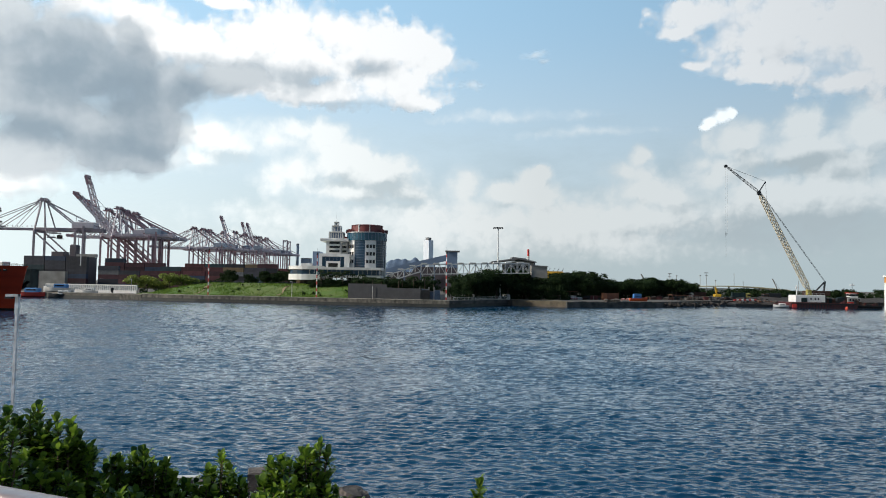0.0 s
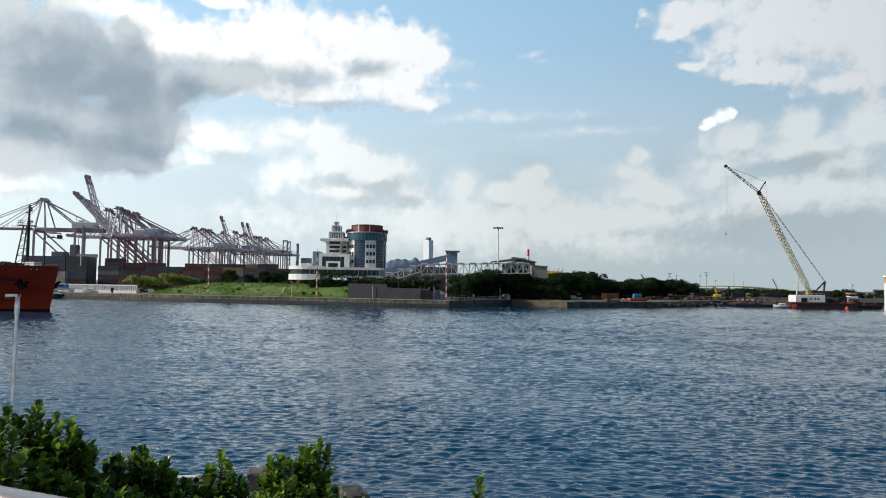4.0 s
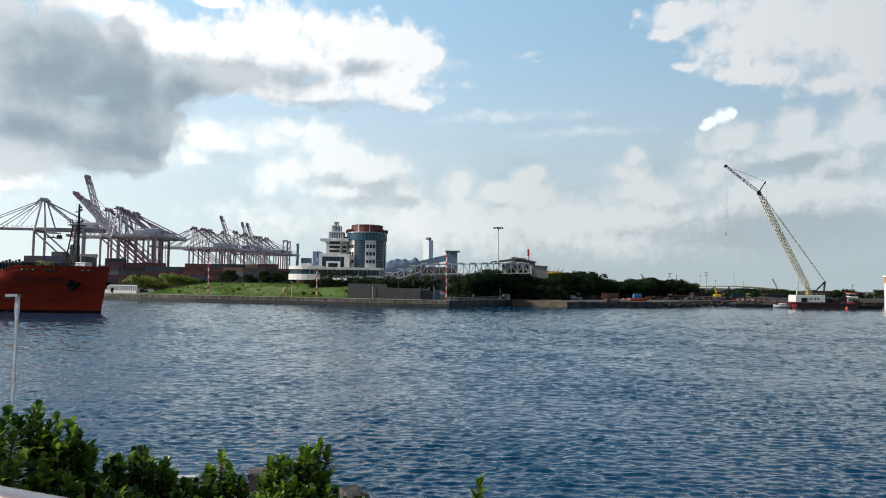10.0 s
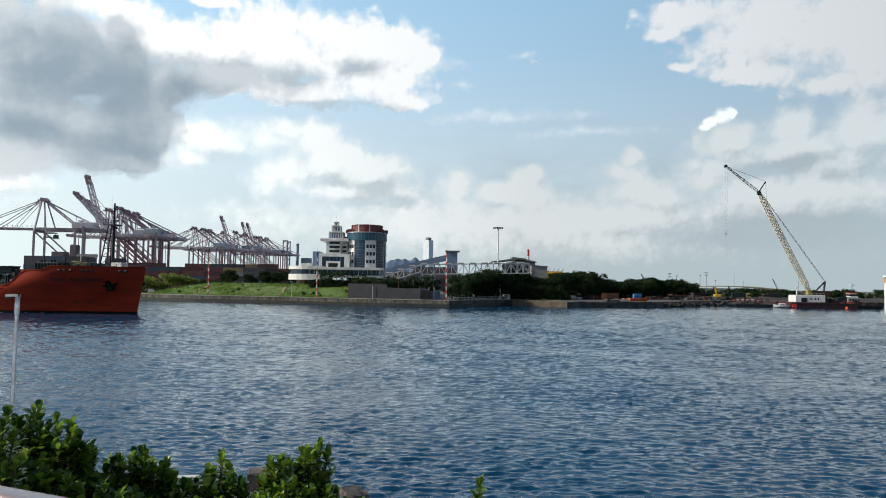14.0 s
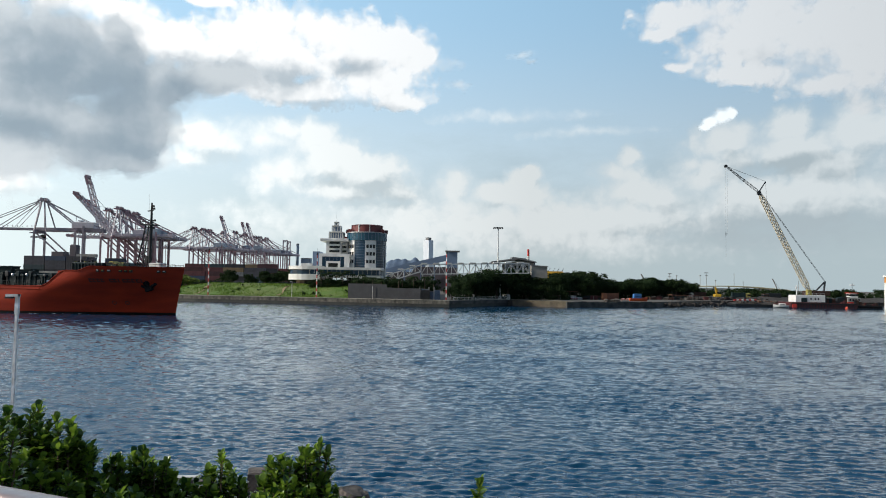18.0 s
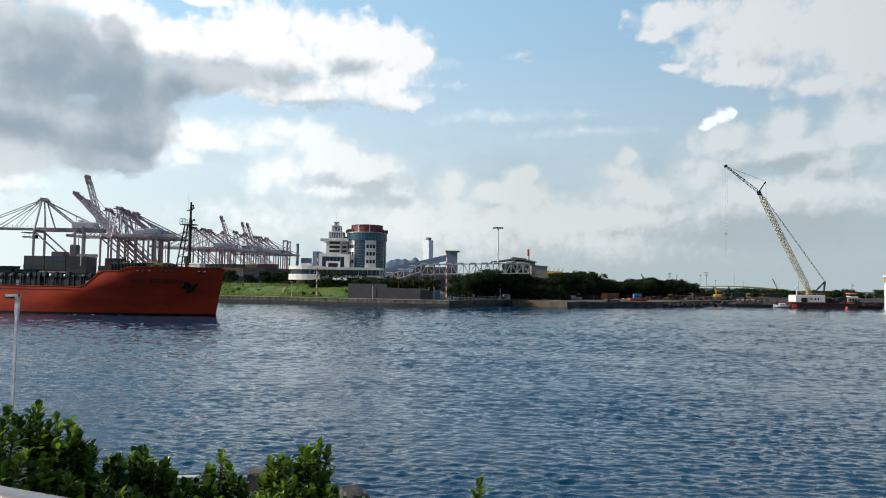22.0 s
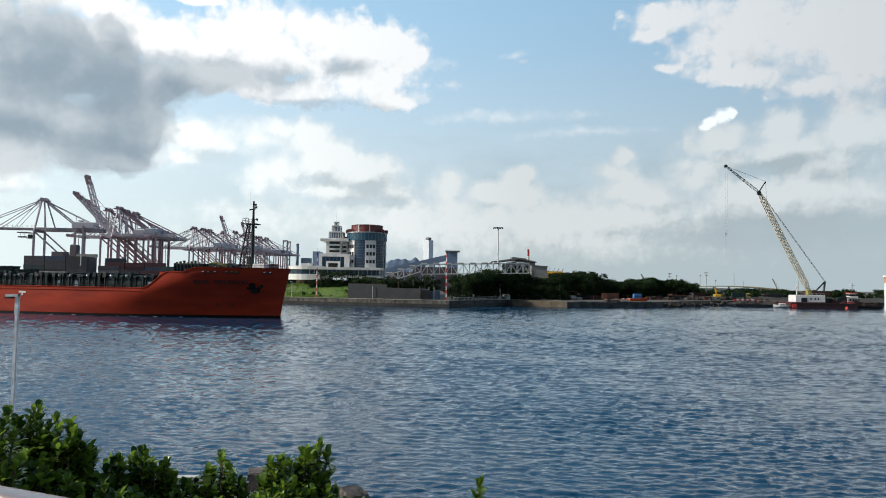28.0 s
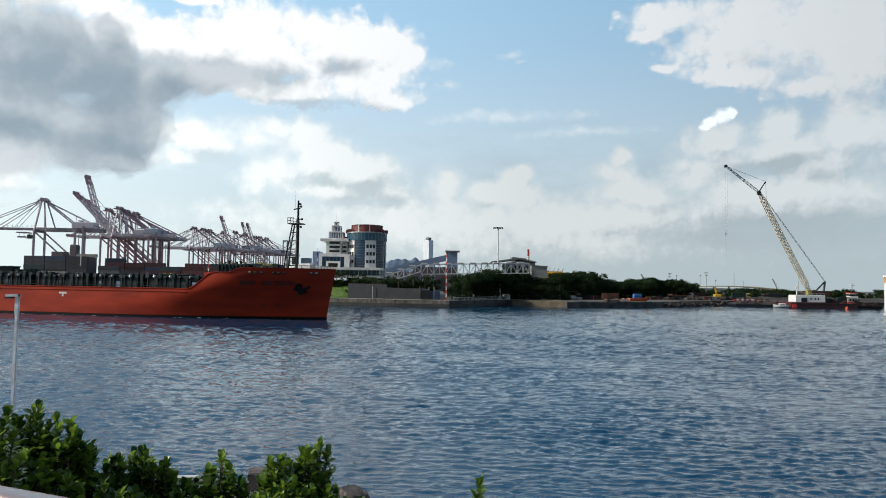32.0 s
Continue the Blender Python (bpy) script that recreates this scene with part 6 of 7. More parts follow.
for i in range(44):
    t = i / 43
    rock(86 + t * 88 + random.uniform(-1, 1), 281 + t * 25 + random.uniform(-2, 6), 2.0, random.uniform(0.7, 1.5), RUBBLE, label="dark heap of scrap and earth in the yard", group="scrap heaps in the yard")
bar = base("barrier_row", "red and white road barriers on the rubble pier", "barrier", (120, 281, 1.88), 12)
for i in range(9):
    part("barrier_block", Geo().box(i * 1.15, i * 1.15 + 1.1, 0, 0.4, 0, 0.75, 0.1), WHITE if i % 2 else RED_PAINT, bar)
for x, y in BARGE_LOAD:
    rock(x, y, 1.9 + random.uniform(-0.1, 0.25), random.uniform(0.25, 0.6), random.choice((RUBBLE, STONE, CONCRETE_DARK, BROWN)), name="rubble_stone", label="broken stone heaped on the flat barge", group="rubble on the barge")
# bits on the bank: shed roofs, container, crates, fishing gear, lorries
cn = base("brown_container", "brown shipping container with an orange end", "container", (61.8, 262, 1.9), 4)
part("shell", container_geo(6.0), BROWN, cn)
part("door_end", Geo().box(-0.06, 1.4, -0.05, 2.49, 0.05, 2.64), mat("orange_door", (0.30, 0.12, 0.06), 0.6), cn)
for x0, x1, y, z in ((40.0, 52.0, 262, 5.2), (90.0, 101.0, 268, 4.2)):
    s = base("open_shed", "low open shed with a thin sheet roof", "shed", (0, 0, 0), group="open sheds on the bank")
    part("roof", Geo().slab([(x0, z - 0.25), (x1, z - 0.45), (x1, z - 0.25), (x0, z)], y, y + 5), BROWN, s)
    for i in range(4):
        for j in (0.3, 4.7):
            x = x0 + 0.4 + (x1 - x0 - 0.8) * i / 3
            part("post", Geo().beam((x, y + j, 1.85), (x, y + j, z - 0.35), 0.14), RUST, s)
for i in range(120):
    x = random.choice((random.uniform(36, 60), random.uniform(82, 120), random.uniform(96, 128), random.uniform(105, 172)))
    y = 262 + random.uniform(0, 3) if x < 62 else 276 + (x - 82) * 0.35 + random.uniform(2, 14)
    w, h = random.uniform(0.8, 3.0), random.uniform(0.4, 1.5)
    cr = base("yard_crate", "weathered crate or bundle lying on the bank", "crate", (x, y, 1.86), random.uniform(-20, 20), "crates on the bank")
    m = random.choice((RUST, RUST, CONCRETE_DARK, BLACK_STEEL, BLACK_STEEL, GREY_WALL, BLACK_STEEL, DECK_GREEN, OLIVE, CONCRETE_DARK, BROWN, MAROON, BLUE_GREY))
    part("body", Geo().box(-w / 2, w / 2, -0.6, 0.6, 0, h, 0.06), m, cr)
    part("lid", Geo().box(-w / 2 - 0.05, w / 2 + 0.05, -0.65, 0.65, h, h + 0.1), random.choice((RUST, m, m)), cr)
for i in range(5):
    x = 46.5 + i * 1.9
    d = base("pink_float", "faded pink fishing float on the bank", "float", (x + 16 * (i > 2), 258, 1.85), group="fishing floats")
    part("drum", Geo().tube((-0.6, 0, 0.4), (0.7, 0, 0.4), 0.4, n=10), mat("float_pink", (0.45, 0.16, 0.15), 0.7), d)
    part("strap", Geo().tube((-0.1, 0, 0.4), (0.1, 0, 0.4), 0.43, n=10), WHITE, d)


def lorry(x, y, z, turn, cab, box, label):
    o = base("lorry", label, "lorry", (x, y, z), turn, "lorries in the yard")
    part("cab", Geo().box(-3.6, -1.6, -1.2, 1.2, 0.7, 3.0, 0.3), cab, o)
    part("windscreen", Geo().box(-3.65, -2.2, -1.23, 1.23, 1.9, 2.6), GLASS_BLACK, o)
    part("load_body", Geo().box(-1.4, 4.2, -1.25, 1.25, 1.1, 3.3, 0.08), box, o)
    part("chassis", Geo().box(-3.5, 4.1, -0.6, 0.6, 0.5, 1.0), BLACK_STEEL, o)
    for xx in (-2.6, 1.8, 3.1):
        for s in (-1, 1):
            part("wheel", Geo().tube((xx, s * 1.2, 0.5), (xx, s * 0.85, 0.5), 0.5, n=12), BLACK_STEEL, o)


lorry(112, 302, 1.86, 5, WHITE, RUST, "pale lorry with a rusty tipper in the yard")
lorry(104, 304, 1.86, -5, DECK_GREEN, BLACK_STEEL, "dark green lorry in the yard")
lorry(133, 304, 1.86, 175, OLIVE, DECK_GREEN, "lorry with olive cab and green body")
lorry(97, 300, 1.86, 8, GREY_WALL, BLACK_STEEL, "grey and black lorry parked on the bank")
lorry(146, 304, 1.86, 3, RUST, BLACK_STEEL, "rusty dark lorry behind the barge")
ob = base("yard_office", "pale concrete hut in the yard", "hut", (108.5, 310, 1.85))
part("wall", Geo().box(-2, 2.2, -2, 2, 0, 4.2), LIGHT_GREY, ob)
part("roof", Geo().box(-2.3, 2.5, -2.3, 2.3, 4.2, 4.5), GREY_ROOF, ob)
part("window", Geo().box(-1, 1, -2.05, -2, 1.6, 2.8), GLASS_BLACK, ob)

# distant long roof and yard masts
br = base("long_roof", "long pale arched roof far across the yard", "roof", (0, 0, 0))
n = 18
for i in range(n):
    x0, x1 = 232 + i * 4.6, 232 + (i + 1) * 4.6
    z = 8.6 + 1.6 * math.sin(math.pi * min(1, (i + 0.5) / n * 1.05)) - i * 0.12
    part("roof_panel", Geo().box(x0, x1 - 0.1, 618, 640, z - 0.8, z), mat("pale_sheet", (0.62, 0.55, 0.33), 0.5) if i == 0 else bpy.data.materials["pale_sheet"], br)
    if i % 3 == 0:
        part("pier", Geo().box(x0, x0 + 0.8, 619, 621, 1.8, z - 0.8), GREY_WALL, br)
part("wall_strip", Geo().box(232, 314, 621, 622, 1.8, 7.0), LIGHT_GREY, br)
for x, y, h, head in ((127.5, 330, 12.3, 1), (124.9, 331, 11.0, 0), (106.5, 320, 11.4, 1), (109.0, 318, 10.6, 0), (205, 480, 15, 0), (185, 420, 9, 0), (144, 360, 9, 0), (219, 420, 10, 0)):
    m = base("yard_mast", "thin yard lighting mast", "mast", (x, y, 1.85), group="yard masts")
    part("pole", Geo().tube((0, 0, 0), (0, 0, h), 0.16, 0.1, 7), GREY_WALL, m)
    part("head", Geo().box(-0.9 if head else -0.3, 0.9 if head else 0.3, -0.2, 0.2, h, h + 0.35), GREY_WALL, m)
    if head:
        part("cross_arm", Geo().box(-0.7, 0.7, -0.1, 0.1, h - 1.2, h - 1.0), GREY_WALL, m)
for x, y, s in ((100, 330, -1), (207, 420, -1)):
    m = base("yard_crane", "small lattice jib crane in the yard", "crane", (x, y, 1.85), group="yard cranes")
    part("jib", Geo().beam((0, 0, 2.5), (s * 4.0, 0, 11.5), 0.45), GREY_WALL, m)
    part("stay", Geo().beam((s * 4.0, 0, 11.5), (2, 0, 3), 0.12), GREY_WALL, m)
    part("machine", Geo().box(-1.4, 2.4, -1.2, 1.2, 0, 3, 0.2), GREY_WALL, m)

# stacked pale pipes and pink bundles before the trees
for k, (x0, x1, z) in enumerate(((44.0, 49.5, 1.86), (47.0, 53.2, 1.86), (45.0, 51.0, 2.5))):
    ps = base("pipe_stack", "stack of pale pipes lying before the trees", "pipes", (0, 0, 0), group="pipe stacks")
    for i in range(4):
        y = 259.5 + k * 0.1 + i * 0.5
        part("pipe", Geo().tube((x0, y, z + 0.22 + 0.45 * (i % 2)), (x1, y, z + 0.22 + 0.45 * (i % 2)), 0.2, n=10), STEEL_WHITE, ps)
    part("bearer", Geo().box(x0 + 0.4, x0 + 0.7, 259.2, 261.6, z - 0.02, z + 0.06), RUST, ps)
# railing and hut on the quay end
qr = base("quay_railing", "pale steel railing along the quay end", "railing")
for i in range(17):
    p = along((3.4, 206.8), (22.6, 237.0), i / 16)
    part("post", Geo().beam((*p, 1.85), (*p, 3.0), 0.10), STEEL_WHITE, qr)
for z in (2.5, 3.0):
    part("rail", Geo().beam((3.4, 206.8, z), (22.6, 237.0, z), 0.08), STEEL_WHITE, qr)
hut = base("white_cabinet", "small white cabinet at the quay end", "cabinet", (23.0, 240.0, 1.85))
part("body", Geo().box(-0.8, 0.8, -0.5, 0.5, 0, 1.8, 0.08), WHITE, hut)
part("door", Geo().box(-0.5, 0.4, -0.54, -0.5, 0.15, 1.6), LIGHT_GREY, hut)


# ---- trees ----
def tree_mesh(h, w, leaves, leaf, seed, flat=0.75, low=0.12):
    """Trunk, limbs and an uneven crown of leaf clumps; returns two Geo."""
    r = random.Random(seed)
    wood, crown = Geo(), Geo()
    lean = Vector((r.uniform(-0.05, 0.05) * h, r.uniform(-0.05, 0.05) * h, h * 0.45))
    wood.tube((0, 0, 0), lean, h * 0.035, h * 0.024, 7)
    lobes = []
    for i in range(9):
        a = math.tau * i / 9 + r.uniform(-0.4, 0.4)
        d = r.uniform(0.2, 0.75) * w / 2
        top = Vector((math.cos(a) * d, math.sin(a) * d, h * r.uniform(0.35 + low, 0.86)))
        wood.tube(lean * r.uniform(0.6, 1.0), top, h * 0.014, h * 0.004, 5)
        lobes.append((top, w * r.uniform(0.20, 0.32), h * r.uniform(0.13, 0.2) * flat / 0.75))
    for i in range(leaves):
        c, rr, rz = r.choice(lobes)
        v = Vector((r.gauss(0, 1), r.gauss(0, 1), r.gauss(0, 1))).normalized() * r.uniform(0.55, 1.06)
        p = c + Vector((v.x * rr, v.y * rr, v.z * rz))
        n = (v + Vector((r.uniform(-1, 1), r.uniform(-1, 1), r.uniform(-0.2, 1)))).normalized()
        s = n.cross(Vector((r.uniform(-1, 1), r.uniform(-1, 1), r.uniform(-1, 1)))).normalized()
        u = n.cross(s)
        k = leaf * r.uniform(0.6, 1.4)
        crown.add([p - s * k, p + u * k * 0.55 + n * k * 0.15, p + s * k, p - u * k * 0.55 + n * k * 0.15], [(0, 1, 2, 3)])
    return wood, crown


TREE_KINDS = {}
for key, h, w, leaves, leaf, seed, m, flat, low in (("broad_a", 9.0, 9.0, 1300, 0.42, 1, TREE_LEAF, 0.8, 0.0), ("broad_b", 8.0, 10.0, 1300, 0.42, 2, TREE_LEAF, 0.8, -0.05), ("broad_c", 6.0, 8.0, 1100, 0.36, 3, TREE_LEAF, 0.9, -0.15),
                                                    ("dry_a", 5.5, 6.0, 800, 0.32, 4, TREE_LEAF_DRY, 0.8, 0.0), ("dry_b", 4.5, 6.0, 800, 0.32, 5, TREE_LEAF_DRY, 0.8, 0.0), ("low_a", 3.6, 5.0, 600, 0.28, 6, TREE_LEAF, 0.95, -0.25)):
    wood, crown = tree_mesh(h, w, leaves, leaf, seed, flat, low)
    TREE_KINDS[key] = (wood.mesh("trunk", BARK), crown.mesh("crown", m))
LABELS = {"broad_a": "dark green broad-crowned tree", "broad_b": "wide dark green spreading tree", "broad_c": "low dense dark green tree",
          "dry_a": "yellow-green bushy tree by the shore", "dry_b": "yellow-green rounded tree by the shore", "low_a": "low dark green shrub"}


def tree(key, x, y, z, size=1.0, group="trees on the far shore"):
    t = new("tree" if key != "low_a" else "shrub")
    t.matrix_basis = pose(x, y, z, 0, 0, random.uniform(0, 360)) @ Matrix.Diagonal((size, size, size * random.uniform(0.9, 1.1), 1))
    tagged(t, LABELS[key], "tree" if key != "low_a" else "shrub", group)
    for name, me in zip(("trunk", "crown"), TREE_KINDS[key]):
        o = new(name, me)
        o.parent = t


def palm(x, y, z, h):
    t = base("palm", "small dark palm with drooping fronds", "palm", (x, y, z), random.uniform(0, 360), "palms before the office")
    part("trunk", Geo().tube((0, 0, 0), (0.1, 0, h), 0.16, 0.11, 7), BARK, t)
    for i in range(11):
        a = math.tau * i / 11 + random.uniform(-0.2, 0.2)
        g, L = Geo(), random.uniform(1.5, 2.1)
        rows = []
        for k in range(5):
            s = k / 4
            d = L * s
            zz = h + 0.8 * math.sin(s * 2.6) - 1.0 * s * s
            w = 0.28 * math.sin(math.pi * (0.15 + s * 0.8))
            c, sn = math.cos(a), math.sin(a)
            rows.append([(c * d - sn * w, sn * d + c * w, zz - 0.14), (c * d, sn * d, zz), (c * d + sn * w, sn * d - c * w, zz - 0.14)])
        part("frond", g.grid(rows), TREE_LEAF, t)


# dark wood behind the quay corner and gallery
for i in range(26):
    x = random.uniform(4, 44)
    y = random.uniform(214, 246) if x < 22 else random.uniform(238, 256)
    if y < 205.4 + (x - 2) * 1.45 + 9:
        y = 205.4 + (x - 2) * 1.45 + 10 + random.uniform(0, 6)
    tree(random.choice(("broad_b", "broad_c", "broad_a")), x, y, 1.85, random.uniform(0.85, 1.12))
for x, y, s in ((3, 219, 0.62), (6, 222, 0.8), (10, 228, 0.9), (14, 234, 0.85), (18, 241, 0.95), (24, 249, 0.95), (31, 248, 0.9), (37, 250, 0.85), (43, 254, 0.9)):
    tree("broad_c", x, y, 1.85, s * 1.1)
    tree("low_a", x + 2, y - 3, 1.85, 1.0)
for x, y, s in ((22, 252, 1.28), (26, 255, 1.25), (17, 247, 1.1), (12, 239, 1.05), (30, 253, 1.1), (34, 254, 1.0), (39, 256, 1.0), (44, 258, 1.05), (47, 264, 1.05), (50, 266, 1.1), (8, 231, 0.9), (20, 248, 1.1)):
    tree(random.choice(("broad_a", "broad_b")), x, y, 1.85, s)
for x, y, s in ((9.0, 222.0, 0.95), (12.3, 227.0, 1.08), (16.0, 232.0, 1.05), (19.0, 236.0, 1.0), (6.0, 226.0, 0.9), (23.0, 243.0, 1.1)):
    tree("broad_a", x, y, 1.85, s)
# long row of trees to the east
for i in range(66):
    t = i / 65
    x = 42 + t * 70 + random.uniform(-1, 1)
    y = 268 + t * 36 + random.uniform(0, 10)
    tree(random.choice(("broad_a", "broad_b", "broad_c")), x, y, 1.8, (1.05 - 0.08 * t) * random.uniform(0.85, 1.05) * (1.12 if 0.15 < t < 0.4 else 1.0))
    if i % 2 == 0:
        tree("low_a", x - 1, y - 4, 1.8, 1.1)
for i in range(34):
    tree("low_a", 106 + i * 2.7 + random.uniform(-2, 2), 310 + random.uniform(0, 20), 1.8, random.uniform(0.8, 1.3))
for i in range(46):
    tree(random.choice(("low_a", "broad_c", "low_a")), 128 + i * 2.2 + random.uniform(-2, 2), 326 + random.uniform(0, 24), 1.8, random.uniform(0.6, 0.95))
for i in range(30):
    tree(random.choice(("broad_b", "broad_c")), 150 + i * 7 + random.uniform(-3, 3), 380 + random.uniform(0, 80), 1.8, random.uniform(0.5, 0.8))
# trees and palms on the terrace before the office
for i in range(15):
    palm(-43.5 + i * 1.25 + random.uniform(-0.5, 0.5), 238 + random.uniform(-3, 5), 5.6 if i < 9 else 5.0, random.uniform(3.0, 5.2))
for i in range(16):
    palm(-28 + i * 1.7 + random.uniform(-0.5, 0.5), 222 + random.uniform(-4, 8), 5.0, random.uniform(2.2, 4.2))
for i in range(30):
    tree("low_a", -45 + i * 1.25, 236 + random.uniform(0, 3), 5.3, random.uniform(0.6, 0.9))
for i in range(18):
    tree("low_a", -26 + i * 1.35, 226 + random.uniform(-3, 5), 5.0, random.uniform(0.8, 1.1))
# darker trees behind the grass bank, yellow-green ones near the shore
for i in range(18):
    tree(random.choice(("broad_a", "broad_c")), -84 + i * 1.75 + random.uniform(-1.5, 1.5), 262 + random.uniform(-4, 10), 5.6, random.uniform(0.42, 0.72) * (1.25 if i > 9 else 0.85))
for i in range(16):
    tree("low_a", -92 + i * 2.6, 256 + random.uniform(-4, 4), 3.9, random.uniform(0.7, 1.05))
for x, y, s in ((-117, 262, 1.45), (-113.5, 263, 1.3), (-110, 262, 1.15), (-104, 260, 1.15), (-100, 262, 1.2), (-96.5, 262, 1.0), (-107, 266, 1.1)):
    tree(random.choice(("dry_a", "dry_b")), x, y, 2.0 if x < -106 else 3.4, s)
for x, y, s in ((-124, 258, 0.6), (-119.5, 256.5, 0.5), (-112, 256, 0.6), (-106.5, 255, 0.55)):
    tree("low_a", x, y, 1.9, s)
# tussocks and bushes on the grass
for i in range(26):
    t, off = random.uniform(0.2, 0.99), random.uniform(8, 22)
    x, y = bank_line(t)
    z = 1.87 + (off - 5.5) / 18 * 4.0
    tree("low_a", x + off * 0.25, y + off * 0.97, z - 0.15, random.uniform(0.14, 0.34), "bushes on the grass bank")
grass = Geo()
r = random.Random(8)
for i in range(9000):
    t, off = r.uniform(0.05, 1.0), r.uniform(5, 27)
    x, y = bank_line(t)
    rise = min(1.0, max(0.0, (off - 5.5) / 18))
    z = 1.87 + (rise * rise * (3 - 2 * rise) * 0.4 + rise * 0.6) * 4.2 * min(1.0, 0.12 + t * 100 / 30) ** 0.6 + 0.05
    x, y = x + off * 0.25, y + off * 0.97
    h, w, a = r.uniform(0.12, 0.42), r.uniform(0.12, 0.3), r.uniform(0, 6.28)
    dx, dy = math.cos(a) * w, math.sin(a) * w
    grass.add([(x - dx, y - dy, z - 0.15), (x + dx, y + dy, z - 0.15), (x + r.uniform(-0.15, 0.15), y, z + h)], [(0, 1, 2)])
single("grass_tufts", grass, foliage("grass_blades", (0.06, 0.12, 0.015), (0.20, 0.30, 0.05), 0.7, 0.2, 0.3), "long uncut grass tufts on the bank", "grass", "stuff")

# ---- the near bank: terrace, slope, stones, lamp post, hedge and handrail ----
rows = []
for j, (y, z) in enumerate(((-60, 5.3), (5.0, 5.3), (6.0, 4.6), (8, 3.0), (12, 2.0), (15, 1.1), (17.5, 0.2), (20, -1.2), (25, -3.5))):
    rows.append([(-70 + i * 3.5, y, z - (0.06 * noise.noise((i, j, 0)) if 1 < j else 0)) for i in range(41)])
single("near_bank", Geo().grid(rows), TERRACE, "sloping stone bank below the terrace", "ground", "structure", smooth=True)
for x, y, z, s in ((-4.15, 18.1, 1.20, 0.4), (-2.25, 17.9, 1.42, 0.42), (-6.6, 17.9, 1.40, 0.4), (-5.9, 17.8, 1.6, 0.36), (-4.7, 17.9, 1.25, 0.4), (-1.7, 18.1, 0.85, 0.4), (-3.2, 18.1, 1.1, 0.4), (-7.1, 17.9, 1.4, 0.45)):
    rock(x, y, z, s)
for i in range(26):
    rock(-14 + i * 0.55 + random.uniform(-0.2, 0.2), 17.4 + random.uniform(0, 0.9), 0.3 + random.uniform(0, 0.3), random.uniform(0.6, 0.85))

rb = base("stone_block", "squared grey granite block on the near bank", "stone", (-4.62, 17.6, 1.55), 14)
part("block", Geo().box(-0.24, 0.24, -0.3, 0.3, 0, 0.66, 0.03), STONE, rb)
pk = base("timber_plank", "pale weathered plank lying on the stones", "plank", (-6.33, 17.3, 2.04), 8)
part("board", Geo().box(-0.34, 0.34, -0.1, 0.1, 0, 0.08, 0.02), LIGHT_GREY, pk)
part("prop", Geo().box(-0.2, 0.2, -0.08, 0.08, -0.9, 0.0), STONE, pk)
lp = base("lamp_post", "grey square lamp post with a short flat arm", "lamp post", (-8.69, 14.0, 1.3))
part("post", Geo().box(-0.025, 0.025, -0.025, 0.025, 0, 5.35), POST_GREY, lp)
part("post_cap", Geo().box(-0.033, 0.033, -0.033, 0.033, 4.95, 5.36), POST_GREY, lp)
part("lamp_arm", Geo().box(-0.22, 0.033, -0.05, 0.05, 5.31, 5.36), POST_GREY, lp)
part("lamp_head", Geo().box(-0.23, -0.10, -0.06, 0.06, 5.27, 5.31), BLACK_STEEL, lp)

# hedge: upright shoots carrying rosettes of obovate leaves
def leaf_verts(p, way, up, size):
    side = way.cross(up).normalized()
    out = []
    for s, w, lift in ((0.0, 0.04, 0), (0.26, 0.17, 0.05), (0.56, 0.285, 0.06), (0.84, 0.245, 0.02), (1.0, 0.08, -0.05)):
        c = p + way * (s * size) + up * (lift * size)
        out += [c - side * (w * size) + up * (0.06 * size * (w > 0.1)), c, c + side * (w * size) + up * (0.06 * size * (w > 0.1))]
    faces = []
    for k in range(4):
        for j in range(2):
            i = k * 3 + j
            faces.append((i, i + 1, i + 4, i + 3))
    return out, faces


LEAF_MESH = []
for bend in (0.0, 0.1, -0.08, 0.16):
    v, f = leaf_verts(Vector((0, 0, 0)), Vector((0, 1, 0)), Vector((0, 0, 1)), 1.0)
    LEAF_MESH.append(Geo().add([(p.x, p.y, p.z - bend * p.y * p.y) for p in v], f).mesh("leaf", HEDGE_LEAF, True))


